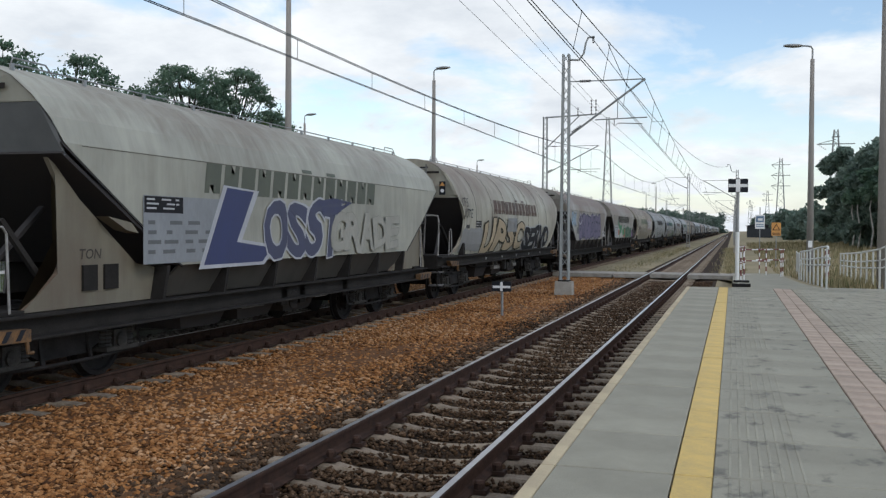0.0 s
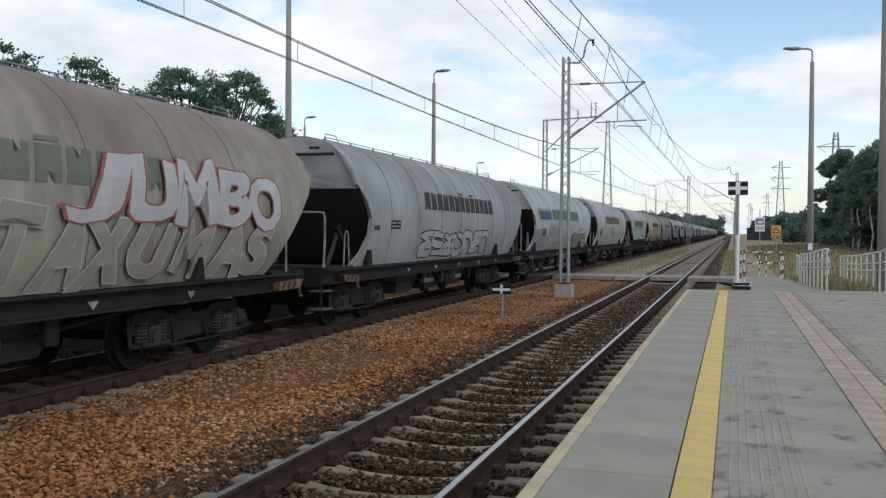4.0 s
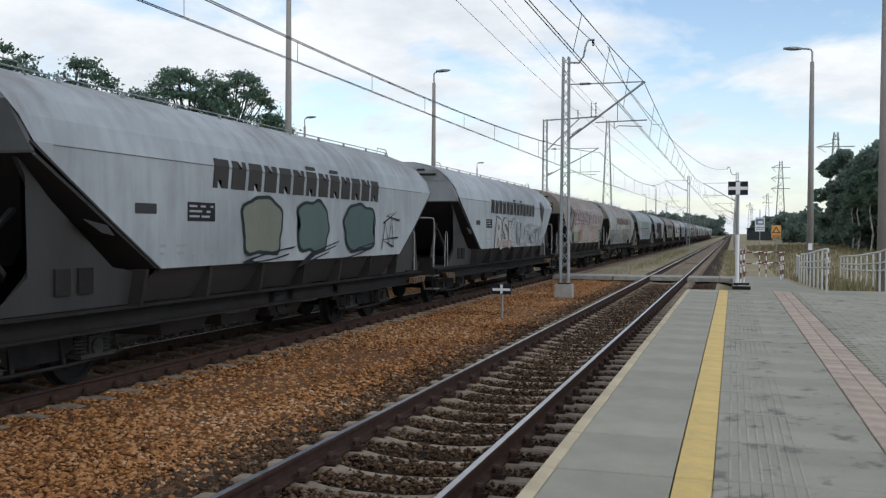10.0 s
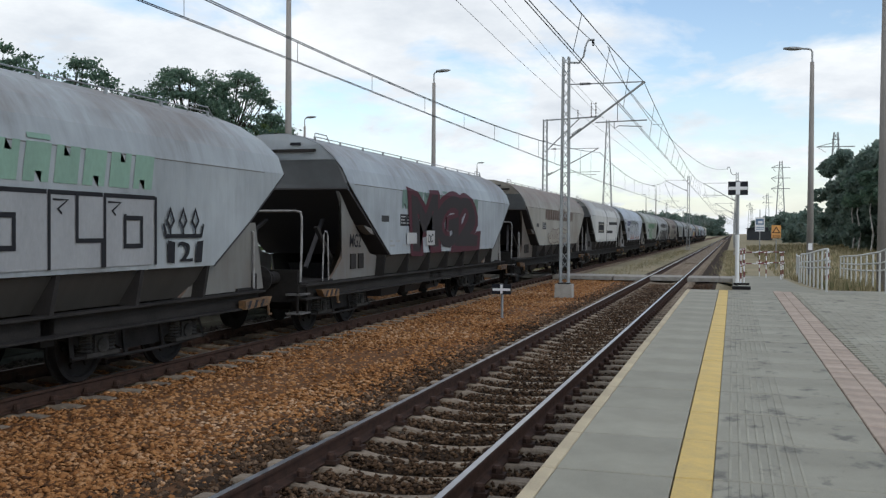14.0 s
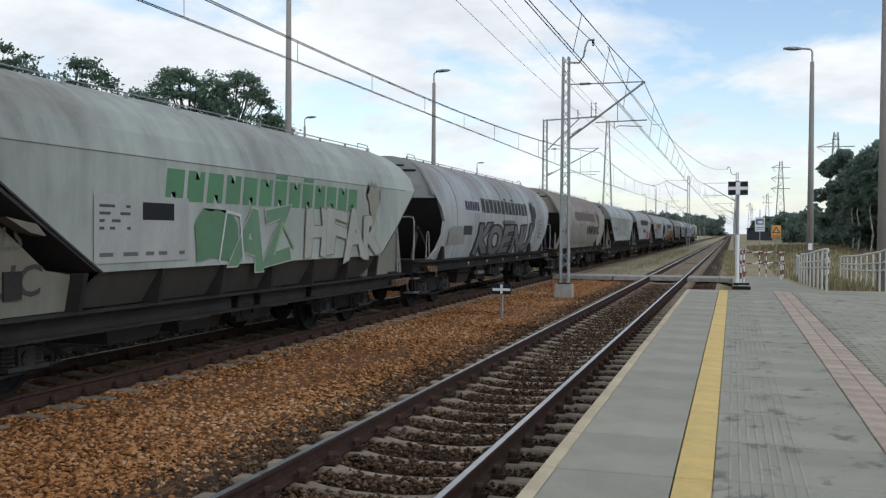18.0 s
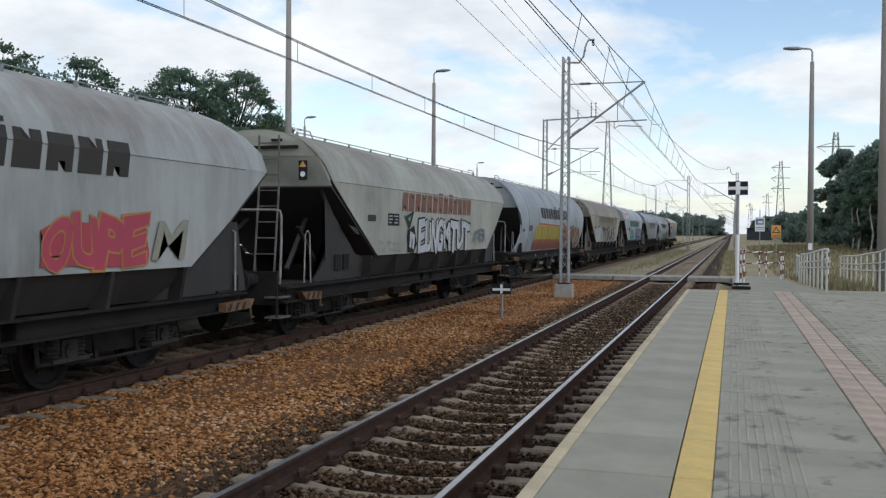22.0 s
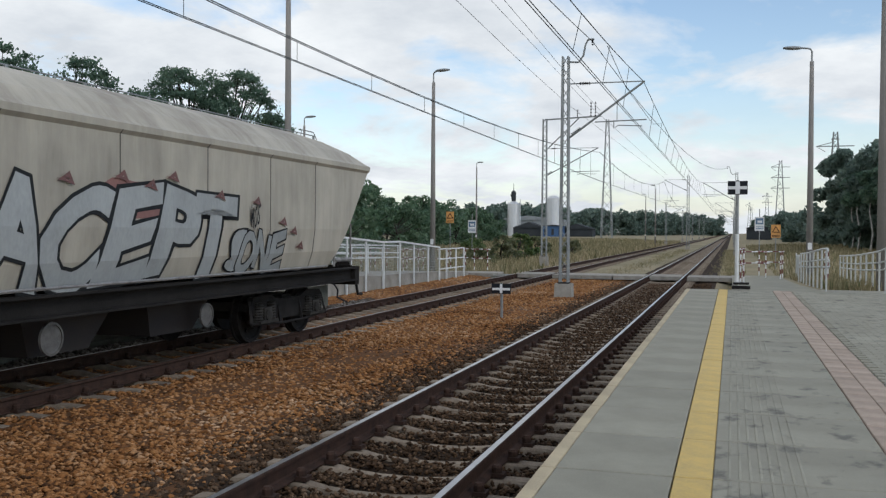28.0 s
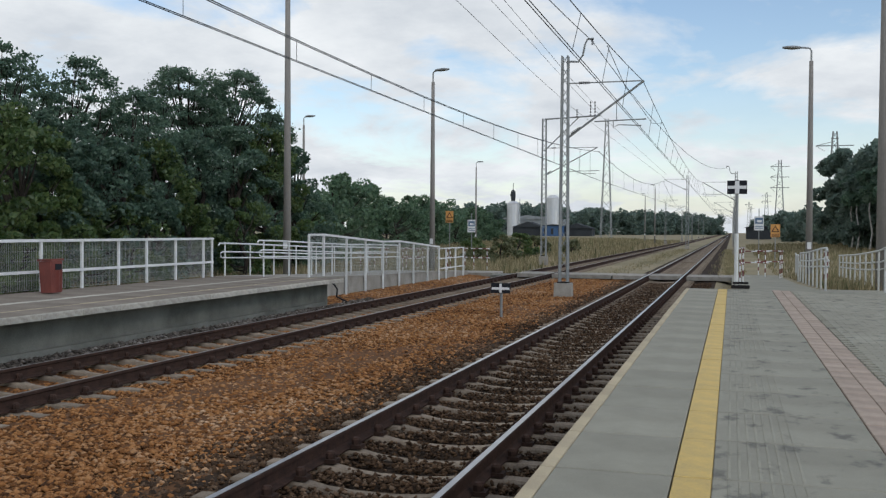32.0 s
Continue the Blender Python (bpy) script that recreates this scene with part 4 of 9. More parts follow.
def warning_plates(w, panel_y):
    b2 = B(); box(b2, (0.98, panel_y - 0.02, 2.98), (0.17, 0.012, 0.36)); pl = part("warning_plate", b2, M["black"], w, "small black and yellow warning plate")
    bm = B(); prism(bm, [(0.91, 3.04), (1.05, 3.04), (0.98, 3.15)], lambda u, v: (u, panel_y - 0.032, v), lambda u, v: (u, panel_y - 0.027, v)); part("warning_triangle", bm, M["orange"], pl)
    bm = B(); lathe(bm, [(0.05, panel_y - 0.030), (0.05, panel_y - 0.026)], 12, "Y", (0.98, 0, 2.91)); part("warning_disc", bm, M["white"], pl)


def seam(w, profile, y, x_sign=1):
    bm = B()
    last = None
    for wd, z in profile[:-2]:
        ring = [bm.verts.new((wd + e, y + o, z + e * 0.4)) for e, o in ((-0.003, -0.011), (0.006, -0.005), (0.006, 0.005), (-0.003, 0.011))]
        if last:
            for k in range(3):
                bm.faces.new((last[k], last[k + 1], ring[k + 1], ring[k]))
        last = ring
    part("weld_seam", bm, M["seam"], w)


def round_wagon(length):
    w = thing("hopper_wagon", "", "freight wagon")
    part("body", shell(R_PROFILE, R_FRONT, R_REAR, length), M["paint"], w, smooth=True)
    part("front_panel", wall_of(R_PROFILE, 2.72, lambda z: lerp_table(R_FRONT, z) + 0.01), M["paint"], w)
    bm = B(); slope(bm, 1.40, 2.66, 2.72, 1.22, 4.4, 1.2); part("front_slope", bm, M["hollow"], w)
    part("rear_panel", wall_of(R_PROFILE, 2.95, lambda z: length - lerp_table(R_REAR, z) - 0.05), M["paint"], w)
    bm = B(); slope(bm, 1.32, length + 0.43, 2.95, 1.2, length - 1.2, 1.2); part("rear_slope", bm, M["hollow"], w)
    for y in (4.4, 6.3, 8.1, 9.9, 11.7, 13.5, 15.1):
        seam(w, R_PROFILE, y)
    # rim along the cut front edge of the side sheet
    bm = B()
    last = None
    for wd, z in R_PROFILE[:8]:
        y = lerp_table(R_FRONT, z)
        ring = [bm.verts.new(q) for q in ((wd + 0.012, y - 0.02, z), (wd + 0.012, y + 0.05, z), (wd - 0.06, y - 0.02, z))]
        if last:
            bm.faces.new((last[0], last[1], ring[1], ring[0])); bm.faces.new((last[2], last[0], ring[0], ring[2]))
        last = ring
    part("edge_rim", bm, M["paint"], w)
    for y in (3.2, length - 3.2):
        bm = B(); prism(bm, [(y - 0.12, 1.17), (y + 0.12, 1.17), (y + 0.05, 1.5), (y - 0.05, 1.5)], lambda u, v: (1.30, u, v), lambda u, v: (1.43, u, v)); part("saddle_bracket", bm, M["frame"], w)
    for k in range(5):
        y = 5.5 + k * (length - 9) / 4
        bm = B(); prism(bm, [(y - 0.1, 1.05), (y + 0.1, 1.05), (y, 0.95)], lambda u, v: (1.462, u, v), lambda u, v: (1.466, u, v)); part("lifting_mark", bm, M["grip"], w, "faded white triangle mark")
    underframe(w, length, 1.165, 0.42, 0.42); running_gear(w, length); end_fittings(w, length, 2.6); roof_fittings(w, length, (0.5, 3.73))
    return w


def faceted_wagon(length):
    w = thing("hopper_wagon", "", "freight wagon")
    part("body", shell(F_PROFILE, F_FRONT, F_REAR, length), M["paint"], w)
    part("front_panel", wall_of(F_PROFILE, 3.24, lambda z: lerp_table(F_FRONT, max(z, 2.8)) + 0.01), M["paint"], w)
    bm = B(); prism(bm, [(half_width(F_PROFILE, z) * k - 0.012 * k, z) for z, k in ((2.66, 1), (2.95, 1), (3.236, 1), (3.236, -1), (2.95, -1), (2.66, -1))], lambda u, v: (u, lerp_table(F_FRONT, max(v, 2.8)) + 0.01, v), lambda u, v: (u, lerp_table(F_FRONT, max(v, 2.8)) + 0.04, v)); part("front_lower_panel", bm, M["paint"], w)
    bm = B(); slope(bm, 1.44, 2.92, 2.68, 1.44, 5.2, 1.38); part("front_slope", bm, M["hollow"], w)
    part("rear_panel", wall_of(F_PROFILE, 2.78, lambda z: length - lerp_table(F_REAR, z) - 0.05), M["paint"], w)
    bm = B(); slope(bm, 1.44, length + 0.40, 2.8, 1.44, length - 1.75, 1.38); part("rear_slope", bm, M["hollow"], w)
    # dark flange along the cut edges
    for pts in (((2.90, 2.80), (4.30, 1.95), (5.30, 1.36)), ((length + 0.45, 2.80), (length - 0.72, 2.0), (length - 1.75, 1.38))):
        bm = B()
        for a, b in zip(pts, pts[1:]):
            beam(bm, (1.45, *a), (1.45, *b), 0.02, 0.025)
        part("edge_flange", bm, M["hollow"], w)
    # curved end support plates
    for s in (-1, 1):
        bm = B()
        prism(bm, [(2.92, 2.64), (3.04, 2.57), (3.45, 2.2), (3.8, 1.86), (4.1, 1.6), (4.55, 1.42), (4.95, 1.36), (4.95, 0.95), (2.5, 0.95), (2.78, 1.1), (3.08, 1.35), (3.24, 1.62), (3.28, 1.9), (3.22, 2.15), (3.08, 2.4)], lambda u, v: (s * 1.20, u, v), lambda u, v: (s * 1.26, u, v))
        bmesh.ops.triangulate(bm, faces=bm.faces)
        part("support_plate", bm, M["paint"], w, "curved support plate with grime and shade in its colour")
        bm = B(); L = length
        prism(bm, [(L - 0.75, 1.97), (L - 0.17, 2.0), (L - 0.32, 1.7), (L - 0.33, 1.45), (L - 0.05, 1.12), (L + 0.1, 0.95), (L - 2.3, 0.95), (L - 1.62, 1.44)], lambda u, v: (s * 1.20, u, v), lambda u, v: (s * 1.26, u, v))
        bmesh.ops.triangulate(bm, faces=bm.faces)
        part("support_plate", bm, M["paint"], w, "curved support plate with grime and shade in its colour")
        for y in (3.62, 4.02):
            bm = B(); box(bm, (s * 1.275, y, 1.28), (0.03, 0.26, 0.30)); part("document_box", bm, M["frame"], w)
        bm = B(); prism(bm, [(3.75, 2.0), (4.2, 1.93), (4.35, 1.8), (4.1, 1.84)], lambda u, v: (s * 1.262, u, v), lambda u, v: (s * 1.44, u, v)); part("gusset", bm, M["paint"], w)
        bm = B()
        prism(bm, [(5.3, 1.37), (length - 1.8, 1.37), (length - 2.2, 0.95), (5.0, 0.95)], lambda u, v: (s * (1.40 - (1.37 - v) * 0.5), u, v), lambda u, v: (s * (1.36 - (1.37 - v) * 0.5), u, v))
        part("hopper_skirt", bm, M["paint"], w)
    for k in range(7):
        y = 5.0 + k * (length - 6.9) / 6
        bm = B()
        prism(bm, [(1.45, 1.38), (1.44, 0.945), (1.12, 0.945), (1.12, 1.38)], lambda u, v: (u, y - 0.035 - (1.38 - v) * 0.25, v), lambda u, v: (u, y + 0.035 - (1.38 - v) * 0.25, v))
        part("skirt_bracket", bm, M["frame"], w)
    bm = B(); box(bm, (1.456, (length + 3.0) / 2, 2.785), (0.006, length - 3.5, 0.010)); part("panel_joint", bm, M["seam"], w)
    underframe(w, length, 0.945, 0.42, 0.42); running_gear(w, length); end_fittings(w, length, 2.72, 0.97); roof_fittings(w, length, (0.72, 3.64))
    return w


L_PROFILE = [(1.30, 1.20), (1.40, 1.5), (1.45, 1.9), (1.455, 2.4), (1.455, 3.02), (1.50, 3.07), (1.50, 3.15), (1.42, 3.20), (1.25, 3.38), (0.98, 3.56), (0.6, 3.70), (0.25, 3.76), (0.0, 3.77)]
L_FRONT = [(1.20, 2.95), (1.5, 4.2), (1.78, 4.70), (2.2, 4.1), (3.1, 2.85), (3.3, 2.8), (3.77, 2.6)]
L_REAR = [(1.20, 1.85), (1.6, 1.45), (3.02, 0.2), (3.15, 0.15), (3.38, 0.7), (3.56, 1.4), (3.77, 2.2)]


def last_wagon(length):
    """The tail wagon: beige, with a moulding below the roof and braking gear on its end."""
    w = thing("hopper_wagon", "", "freight wagon")
    part("body", shell(L_PROFILE, L_FRONT, L_REAR, length), M["paint"], w)
    part("front_panel", wall_of(L_PROFILE, 3.02, lambda z: lerp_table(L_FRONT, max(z, 3.1)) + 0.01), M["paint"], w)
    bm = B(); slope(bm, 1.44, 2.88, 3.04, 1.40, 4.9, 1.6); part("front_slope", bm, M["rust_hollow"], w, "rust-brown sloping end sheet")
    bm = B(); slope(bm, 1.38, 4.8, 1.62, 1.25, 3.0, 1.22); part("lower_slope", bm, M["rust_hollow"], w)
    part("rear_panel", wall_of(L_PROFILE, 3.02, lambda z: length - lerp_table(L_REAR, z) - 0.05), M["paint"], w)
    bm = B(); slope(bm, 1.44, length - 0.24, 3.02, 1.28, length - 1.85, 1.22); part("rear_slope", bm, M["paint"], w)
    for y in (5.2, 7.4, 9.4, 11.4, 13.3, 15.0):
        seam(w, L_PROFILE[:6] + L_PROFILE[5:6] * 2, y)
    underframe(w, length, 1.165, 0.72); running_gear(w, length); roof_fittings(w, length, (0.5, 3.69))
    bm = B(); box(bm, (0, 2.2, 1.19), (2.7, 1.7, 0.04)); part("end_platform", bm, M["frame"], w)
    for x, y in ((0.0, 0.95), (1.1, 0.95), (0.0, 2.25), (1.1, 2.25)):
        bm = B(); beam(bm, (x, y, 1.0), (x, y, 1.6), 0.05, 0.05); part("shelf_leg", bm, M["frame"], w)
    for z in (1.42, 1.52):
        bm = B(); tube(bm, [(1.2, 0.9, z), (1.2, 2.3, z)], 0.015, 6); part("air_pipe", bm, M["grip"], w)
    bm = B(); box(bm, (0.5, 1.6, 1.62), (1.3, 1.5, 0.06)); part("equipment_shelf", bm, M["frame"], w)
    for y in (0.95, 1.6):
        bm = B(); lathe(bm, [(0.05, 0.0), (0.15, 0.06), (0.15, 0.5), (0.05, 0.56)], 14, "Y", (0.85, y, 1.80)); part("air_cylinder", bm, M["white_steel"], w, "pale air cylinder")
    bm = B(); box(bm, (1.15, 2.45, 1.55), (0.34, 0.36, 0.72)); part("valve_box", bm, M["paint"], w)
    bm = B(); box(bm, (1.33, 2.45, 1.75), (0.03, 0.14, 0.2)); part("valve_window", bm, M["black"], w)
    for y, r in ((8.38, 0.19), (11.64, 0.17)):
        bm = B(); lathe(bm, [(r, 1.28), (r, 1.31), (r * 0.85, 1.315), (r * 0.85, 1.30)], 22, "X", (0, y, 0.66)); part("release_disc", bm, M["ladder"], w, "round grey disc")
    bm = B(); box(bm, (0, length - 0.66, 1.0), (2.86, 0.2, 0.36)); part("tail_beam", bm, M["frame"], w)
    for y in (length - 0.7, length - 1.5):
        bm = B(); tube(bm, [(1.3, y, 1.2), (1.3, y, 2.0), (1.22, y, 2.1), (1.0, y, 2.12), (0.4, y, 2.12), (0.3, y, 2.0), (0.3, y, 1.2)], 0.02, 8); part("hand_rail", bm, M["grip"], w)
    bm = B(); tube(bm, [(1.3, length - 1.5, 1.32), (1.3, length - 0.7, 1.32)], 0.04, 8); part("guard_bar", bm, M["grip"], w)
    bm = B(); tube(bm, [(1.38, length - 0.62, 0.9), (1.38, length - 0.5, 0.62), (1.38, length - 0.3, 0.62)], 0.03, 6); part("step", bm, M["iron"], w)
    bm = B(); tube(bm, [(1.46, 3.2, 1.235), (1.46, length - 2.2, 1.235)], 0.02, 6); part("side_pipe", bm, M["grip"], w)
    return w


# ---- markings on the wagons ----
PAINTS = {}


def spray(col):
    """Matt spray paint of one colour, thin and a little uneven."""
    if col not in PAINTS:
        PAINTS[col] = material("spray_paint", tuple(c * 0.86 for c in col), tuple(c * 0.55 + 0.01 for c in col), 0.65, scale=1.1, fine=18.0, bump=0.05, amount=0.75, stretch=(1, 1.5, 0.7))
    return PAINTS[col]


def glyph(text, offset, shear):
    cu = bpy.data.curves.new("glyph", "FONT")
    cu.body, cu.size, cu.resolution_u, cu.offset, cu.shear = text, 1.0, 3, offset, shear
    ob = bpy.data.objects.new("glyph", cu)
    me = bpy.data.meshes.new_from_object(ob)
    vs, fs = [tuple(v.co) for v in me.vertices], [tuple(p.vertices) for p in me.polygons]
    bpy.data.objects.remove(ob); bpy.data.curves.remove(cu); bpy.data.meshes.remove(me)
    return vs, fs


class Side:
    """Paints flat shapes on the visible side of a wagon, following its curve."""

    def __init__(self, w, profile):
        self.w, self.profile, self.layer = w, profile, 0

    def wrap(self, bm, lift):
        lo, hi = min(v.co.z for v in bm.verts), max(v.co.z for v in bm.verts)
        for _, z in self.profile:
            if lo + 0.001 < z < hi - 0.001:
                bmesh.ops.bisect_plane(bm, geom=bm.verts[:] + bm.edges[:] + bm.faces[:], plane_co=(0, 0, z), plane_no=(0, 0, 1))
        for v in bm.verts:
            v.co.x = half_width(self.profile, v.co.z) + lift + v.co.x

    def add(self, name, bm, col, label="", parent=None, lift=None):
        self.layer += 1
        self.wrap(bm, 0.004 + 0.0006 * self.layer if lift is None else lift)
        ob = new(name, mesh_of(bm, spray(col) if isinstance(col, tuple) else M[col], name=name))
        ob.parent = parent or self.w
        return tagged(ob, label)

    def quad(self, bm, y0, y1, z0, z1, skew=0.0, dx=0.0):
        h = (z1 - z0) * skew
        bm.faces.new([bm.verts.new((dx, y, z)) for y, z in ((y0, z0), (y1, z0), (y1 + h, z1), (y0 + h, z1))])

    def panel(self, name, y0, y1, z0, z1, col, label=""):
        bm = B(); self.quad(bm, y0, y1, z0, z1)
        return self.add(name, bm, col, label)

    def bars(self, name, y0, y1, z0, z1, rows, col, seed, gaps=0.35):
        """Unreadable writing as plain bars."""
        r = np.random.default_rng(seed)
        bm = B()
        for k in range(rows):
            za = z1 - (z1 - z0) * (k + 0.70) / rows; zb = z1 - (z1 - z0) * (k + 0.30) / rows
            y = y0
            while y < y1 - 0.04:
                l = min(y1 - y, r.uniform(0.08, 0.34))
                self.quad(bm, y, y + l, za, zb)
                y += l + r.uniform(0.03, 0.2) * gaps * 3
        return tagged(self.add(name, bm, col), kind="stuff")

    def blocks(self, name, y0, y1, z0, z1, n, col, slant=0.16, grow=0.0):
        """A trade name as a row of plain slanted blocks with a nick at top or foot."""
        step, h, mark = (y1 - y0) / n, z1 - z0, None
        lift = 0.004 + 0.0006 * (self.layer + 1)
        for k in range(n):
            a, b = y0 + step * k + step * 0.09 - grow, y0 + step * (k + 1) - step * 0.09 + grow
            g, m = (b - a) * 0.13, (a + b) / 2 + (b - a) * (0.08 if k % 3 else -0.06)
            lo, hi = z0 - grow, z1 + grow
            if k % 2:
                out = [(a, lo), (b, lo), (b, hi), (m + g, hi), (m + g, hi - h * 0.27), (m - g, hi - h * 0.27), (m - g, hi), (a, hi)]
            else:
                out = [(a, lo), (m - g, lo), (m - g, lo + h * 0.27), (m + g, lo + h * 0.27), (m + g, lo), (b, lo), (b, hi), (a, hi)]
            bm = B()
            bm.faces.new([bm.verts.new((0, y + slant * (z - z0), z)) for y, z in out])
            bmesh.ops.triangulate(bm, faces=bm.faces)
            ob = self.add("mark_block" if mark else name, bm, col, "" if mark else "trade name as plain slanted blocks", mark, lift)
            mark = mark or ob
        return mark

    def company(self, y0, y1, z0, z1, col):
        """The owner's name as thirteen plain slanted blocks, two of them under a short bar."""
        mark = self.blocks("company_mark", y0, y1, z0, z1, 13, col, 0.16)
        step, h = (y1 - y0) / 13, z1 - z0
        for k in (6, 8):
            bm = B()
            self.quad(bm, y0 + step * (k + 0.12) + 0.16 * h, y0 + step * (k + 0.88) + 0.16 * h, z1 + 0.08 * h, z1 + 0.22 * h, 0.16)
            self.add("mark_bar", bm, col, "", mark)
        return mark

    def line(self, pts, r, col, name="spray_line"):
        """A sprayed line of even width through (y, z) points."""
        bm = B()
        last, n = None, len(pts)
        floor = self.profile[0][1] + 0.01
        for i, (a, b) in enumerate(pts):
            c, d = pts[max(i - 1, 0)], pts[min(i + 1, n - 1)]
            if i == n - 1 and pts[0] == pts[-1] or i == 0 and pts[0] == pts[-1]:
                c, d = pts[-2], pts[1]
            t1, t2 = Vector((a - c[0], b - c[1])), Vector((d[0] - a, d[1] - b))
            t = (t1.normalized() if t1.length else Vector((0, 0))) + (t2.normalized() if t2.length else Vector((0, 0)))
            t = t.normalized() if t.length > 0.05 else (t1 if t1.length else t2).normalized()
            e = r
            if t1.length and t2.length:
                e = r / max(0.55, abs(t.dot(t2.normalized())))
            cap = -r * 0.5 if i == 0 else r * 0.5 if i == n - 1 else 0.0
            pair = [bm.verts.new((0.00012 * i, a + t.x * cap + g * t.y * e, max(floor, b + t.y * cap - g * t.x * e))) for g in (-1, 1)]
            if last:
                bm.faces.new((last[0], last[1], pair[1], pair[0]))
            last = pair
        return self.add(name, bm, col)

    def ragged(self, name, y0, y1, z0, z1, col, seed, label=""):
        """A rolled or sprayed field with an uneven edge."""
        r = np.random.default_rng(seed)
        n = max(6, int((y1 - y0) / 0.22))
        h, floor = z1 - z0, self.profile[0][1] + 0.008
        top = [(y0 + (y1 - y0) * k / n, z1 - h * (0.10 * r.uniform() + 0.05 * r.uniform() ** 4 + (0.16 if k in (0, n) else 0))) for k in range(n + 1)]
        low = [(y0 + (y1 - y0) * k / n, max(floor, z0 + h * 0.09 * r.uniform())) for k in range(n + 1)]
        bm = B()
        ring = low + [(y1 + r.normal(0, 0.04), z0 + h * q) for q in (0.3, 0.6)] + top[::-1] + [(y0 + r.normal(0, 0.04), z0 + h * q) for q in (0.65, 0.35)]
        bm.faces.new([bm.verts.new((0, *q)) for q in ring])
        bmesh.ops.triangulate(bm, faces=bm.faces)
        return self.add(name, bm, col, label)

    def lettering(self, text, u0, u1, z0, z1, place, col, name):
        """Thin sprayed letters on any plane; place maps (u, z) to a point."""
        bm = B()
        vs, fs = glyph(text, 0.012, 0.15)
        lo, hi = min(v[0] for v in vs), max(v[0] for v in vs)
        b0, b1 = min(v[1] for v in vs), max(v[1] for v in vs)
        made = [bm.verts.new(place(u0 + (u1 - u0) * (v[0] - lo) / (hi - lo), z0 + (z1 - z0) * (v[1] - b0) / (b1 - b0))) for v in vs]
        for f in fs:
            if len(set(f)) == len(f):
                bm.faces.new([made[i] for i in f])
        ob = new(name, mesh_of(bm, spray(col), name=name)); ob.parent = self.w
        return tagged(ob, "thin sprayed tag")

    def front_tag(self, loops, x0, x1, z0, z1, col, seed=1):
        """A looping scribble on the end panel."""
        front = R_FRONT if self.profile is R_PROFILE else F_FRONT
        r = np.random.default_rng(seed)
        w, h, last, n = (x1 - x0) / loops, z1 - z0, None, loops * 14
        bm = B()
        amp = r.uniform(0.6, 1.0, loops + 1)
        for k in range(n + 1):
            u = k / 14
            g = amp[int(u)]
            x = x0 + w * u + 0.55 * w * g * math.cos(6.283 * u * 1.5 + seed)
            z = z0 + h * (0.5 + 0.5 * g * math.sin(6.283 * u * 1.5 + 0.7 * math.sin(2 * u)))
            pair = [bm.verts.new((x + e * 0.012, lerp_table(front, z) - 0.02 - 0.0001 * k, z + e * 0.012)) for e in (-1, 1)]
            if last:
                bm.faces.new((last[0], last[1], pair[1], pair[0]))
            last = pair
        ob = new("panel_tag", mesh_of(bm, spray(col), name="panel_tag")); ob.parent = self.w
        return tagged(ob, "looping sprayed tag")

    def plate_tag(self, text, y0, y1, z0, z1, col):
        return self.lettering(text, y0, y1, z0, z1, lambda u, z: (1.266, u, z), col, "plate_tag")

    def emblem(self, y, z, s, col):
        """A plain ragged sheaf shape."""
        out = [(0, -1), (0.25, -0.55), (0.45, -0.2), (0.7, 0.0), (0.62, 0.3), (0.78, 0.62), (0.45, 0.5), (0.38, 0.95), (0.12, 0.62), (-0.1, 1.0), (-0.25, 0.6), (-0.5, 0.85), (-0.5, 0.4), (-0.78, 0.35), (-0.5, 0.0), (-0.45, -0.3), (-0.2, -0.6)]
        bm = B()
        bm.faces.new([bm.verts.new((0, y + u * s, z + v * s)) for u, v in out])
        bmesh.ops.triangulate(bm, faces=bm.faces)
        return self.add("emblem", bm, col, "ragged sheaf-shaped emblem")

    def word(self, text, y0, y1, z0, z1, fill, line, seed=0, fat=0.05, shear=0.0, jitter=0.06, thin=False):
        """Graffiti letters: fat outline under a lighter fill, each letter a little askew."""
        r = np.random.default_rng(seed)
        n = len(text)
        step = (y1 - y0) / n
        jig = [(r.normal(0, jitter), r.uniform(-jitter, jitter), r.uniform(0.95, 1.08), r.uniform(-0.2, 0.2), r.uniform(0, 6.283), r.normal(0, 0.08)) for _ in text]
        parent = None
        for name, off, col in (("graffiti_outline", 0.045 + fat * 0.6, line), ("graffiti_letter", 0.045 if line else 0.0 if thin else 0.012, fill)):
            if col is None:
                continue
            bm = B()
            self.layer += 3
            lift = 0.004 + 0.0006 * self.layer
            for k, ch in enumerate(text):
                if ch == " ":
                    continue
                if name == "graffiti_letter" and len(bm.verts):
                    ob = self.add(name, bm, col, "" if parent else "sprayed graffiti lettering", parent, lift); parent = parent or ob; bm = B()
                vs, fs = glyph(ch, off, shear)
                if not vs:
                    continue
                xs, ys = [v[0] for v in vs], [v[1] for v in vs]
                ref, _ = glyph(ch, 0.0, shear)
                rx0, rx1, ry0, ry1 = min(v[0] for v in ref), max(v[0] for v in ref), min(v[1] for v in ref), max(v[1] for v in ref)
                sx, sy = step * 0.94 / max(0.25, rx1 - rx0), (z1 - z0) / max(0.2, ry1 - ry0)
                rot, up, big, taper, phase, lean = jig[k]
                cy, cz = y0 + step * (k + 0.5), (z0 + z1) / 2 + up * (z1 - z0)
                made = []
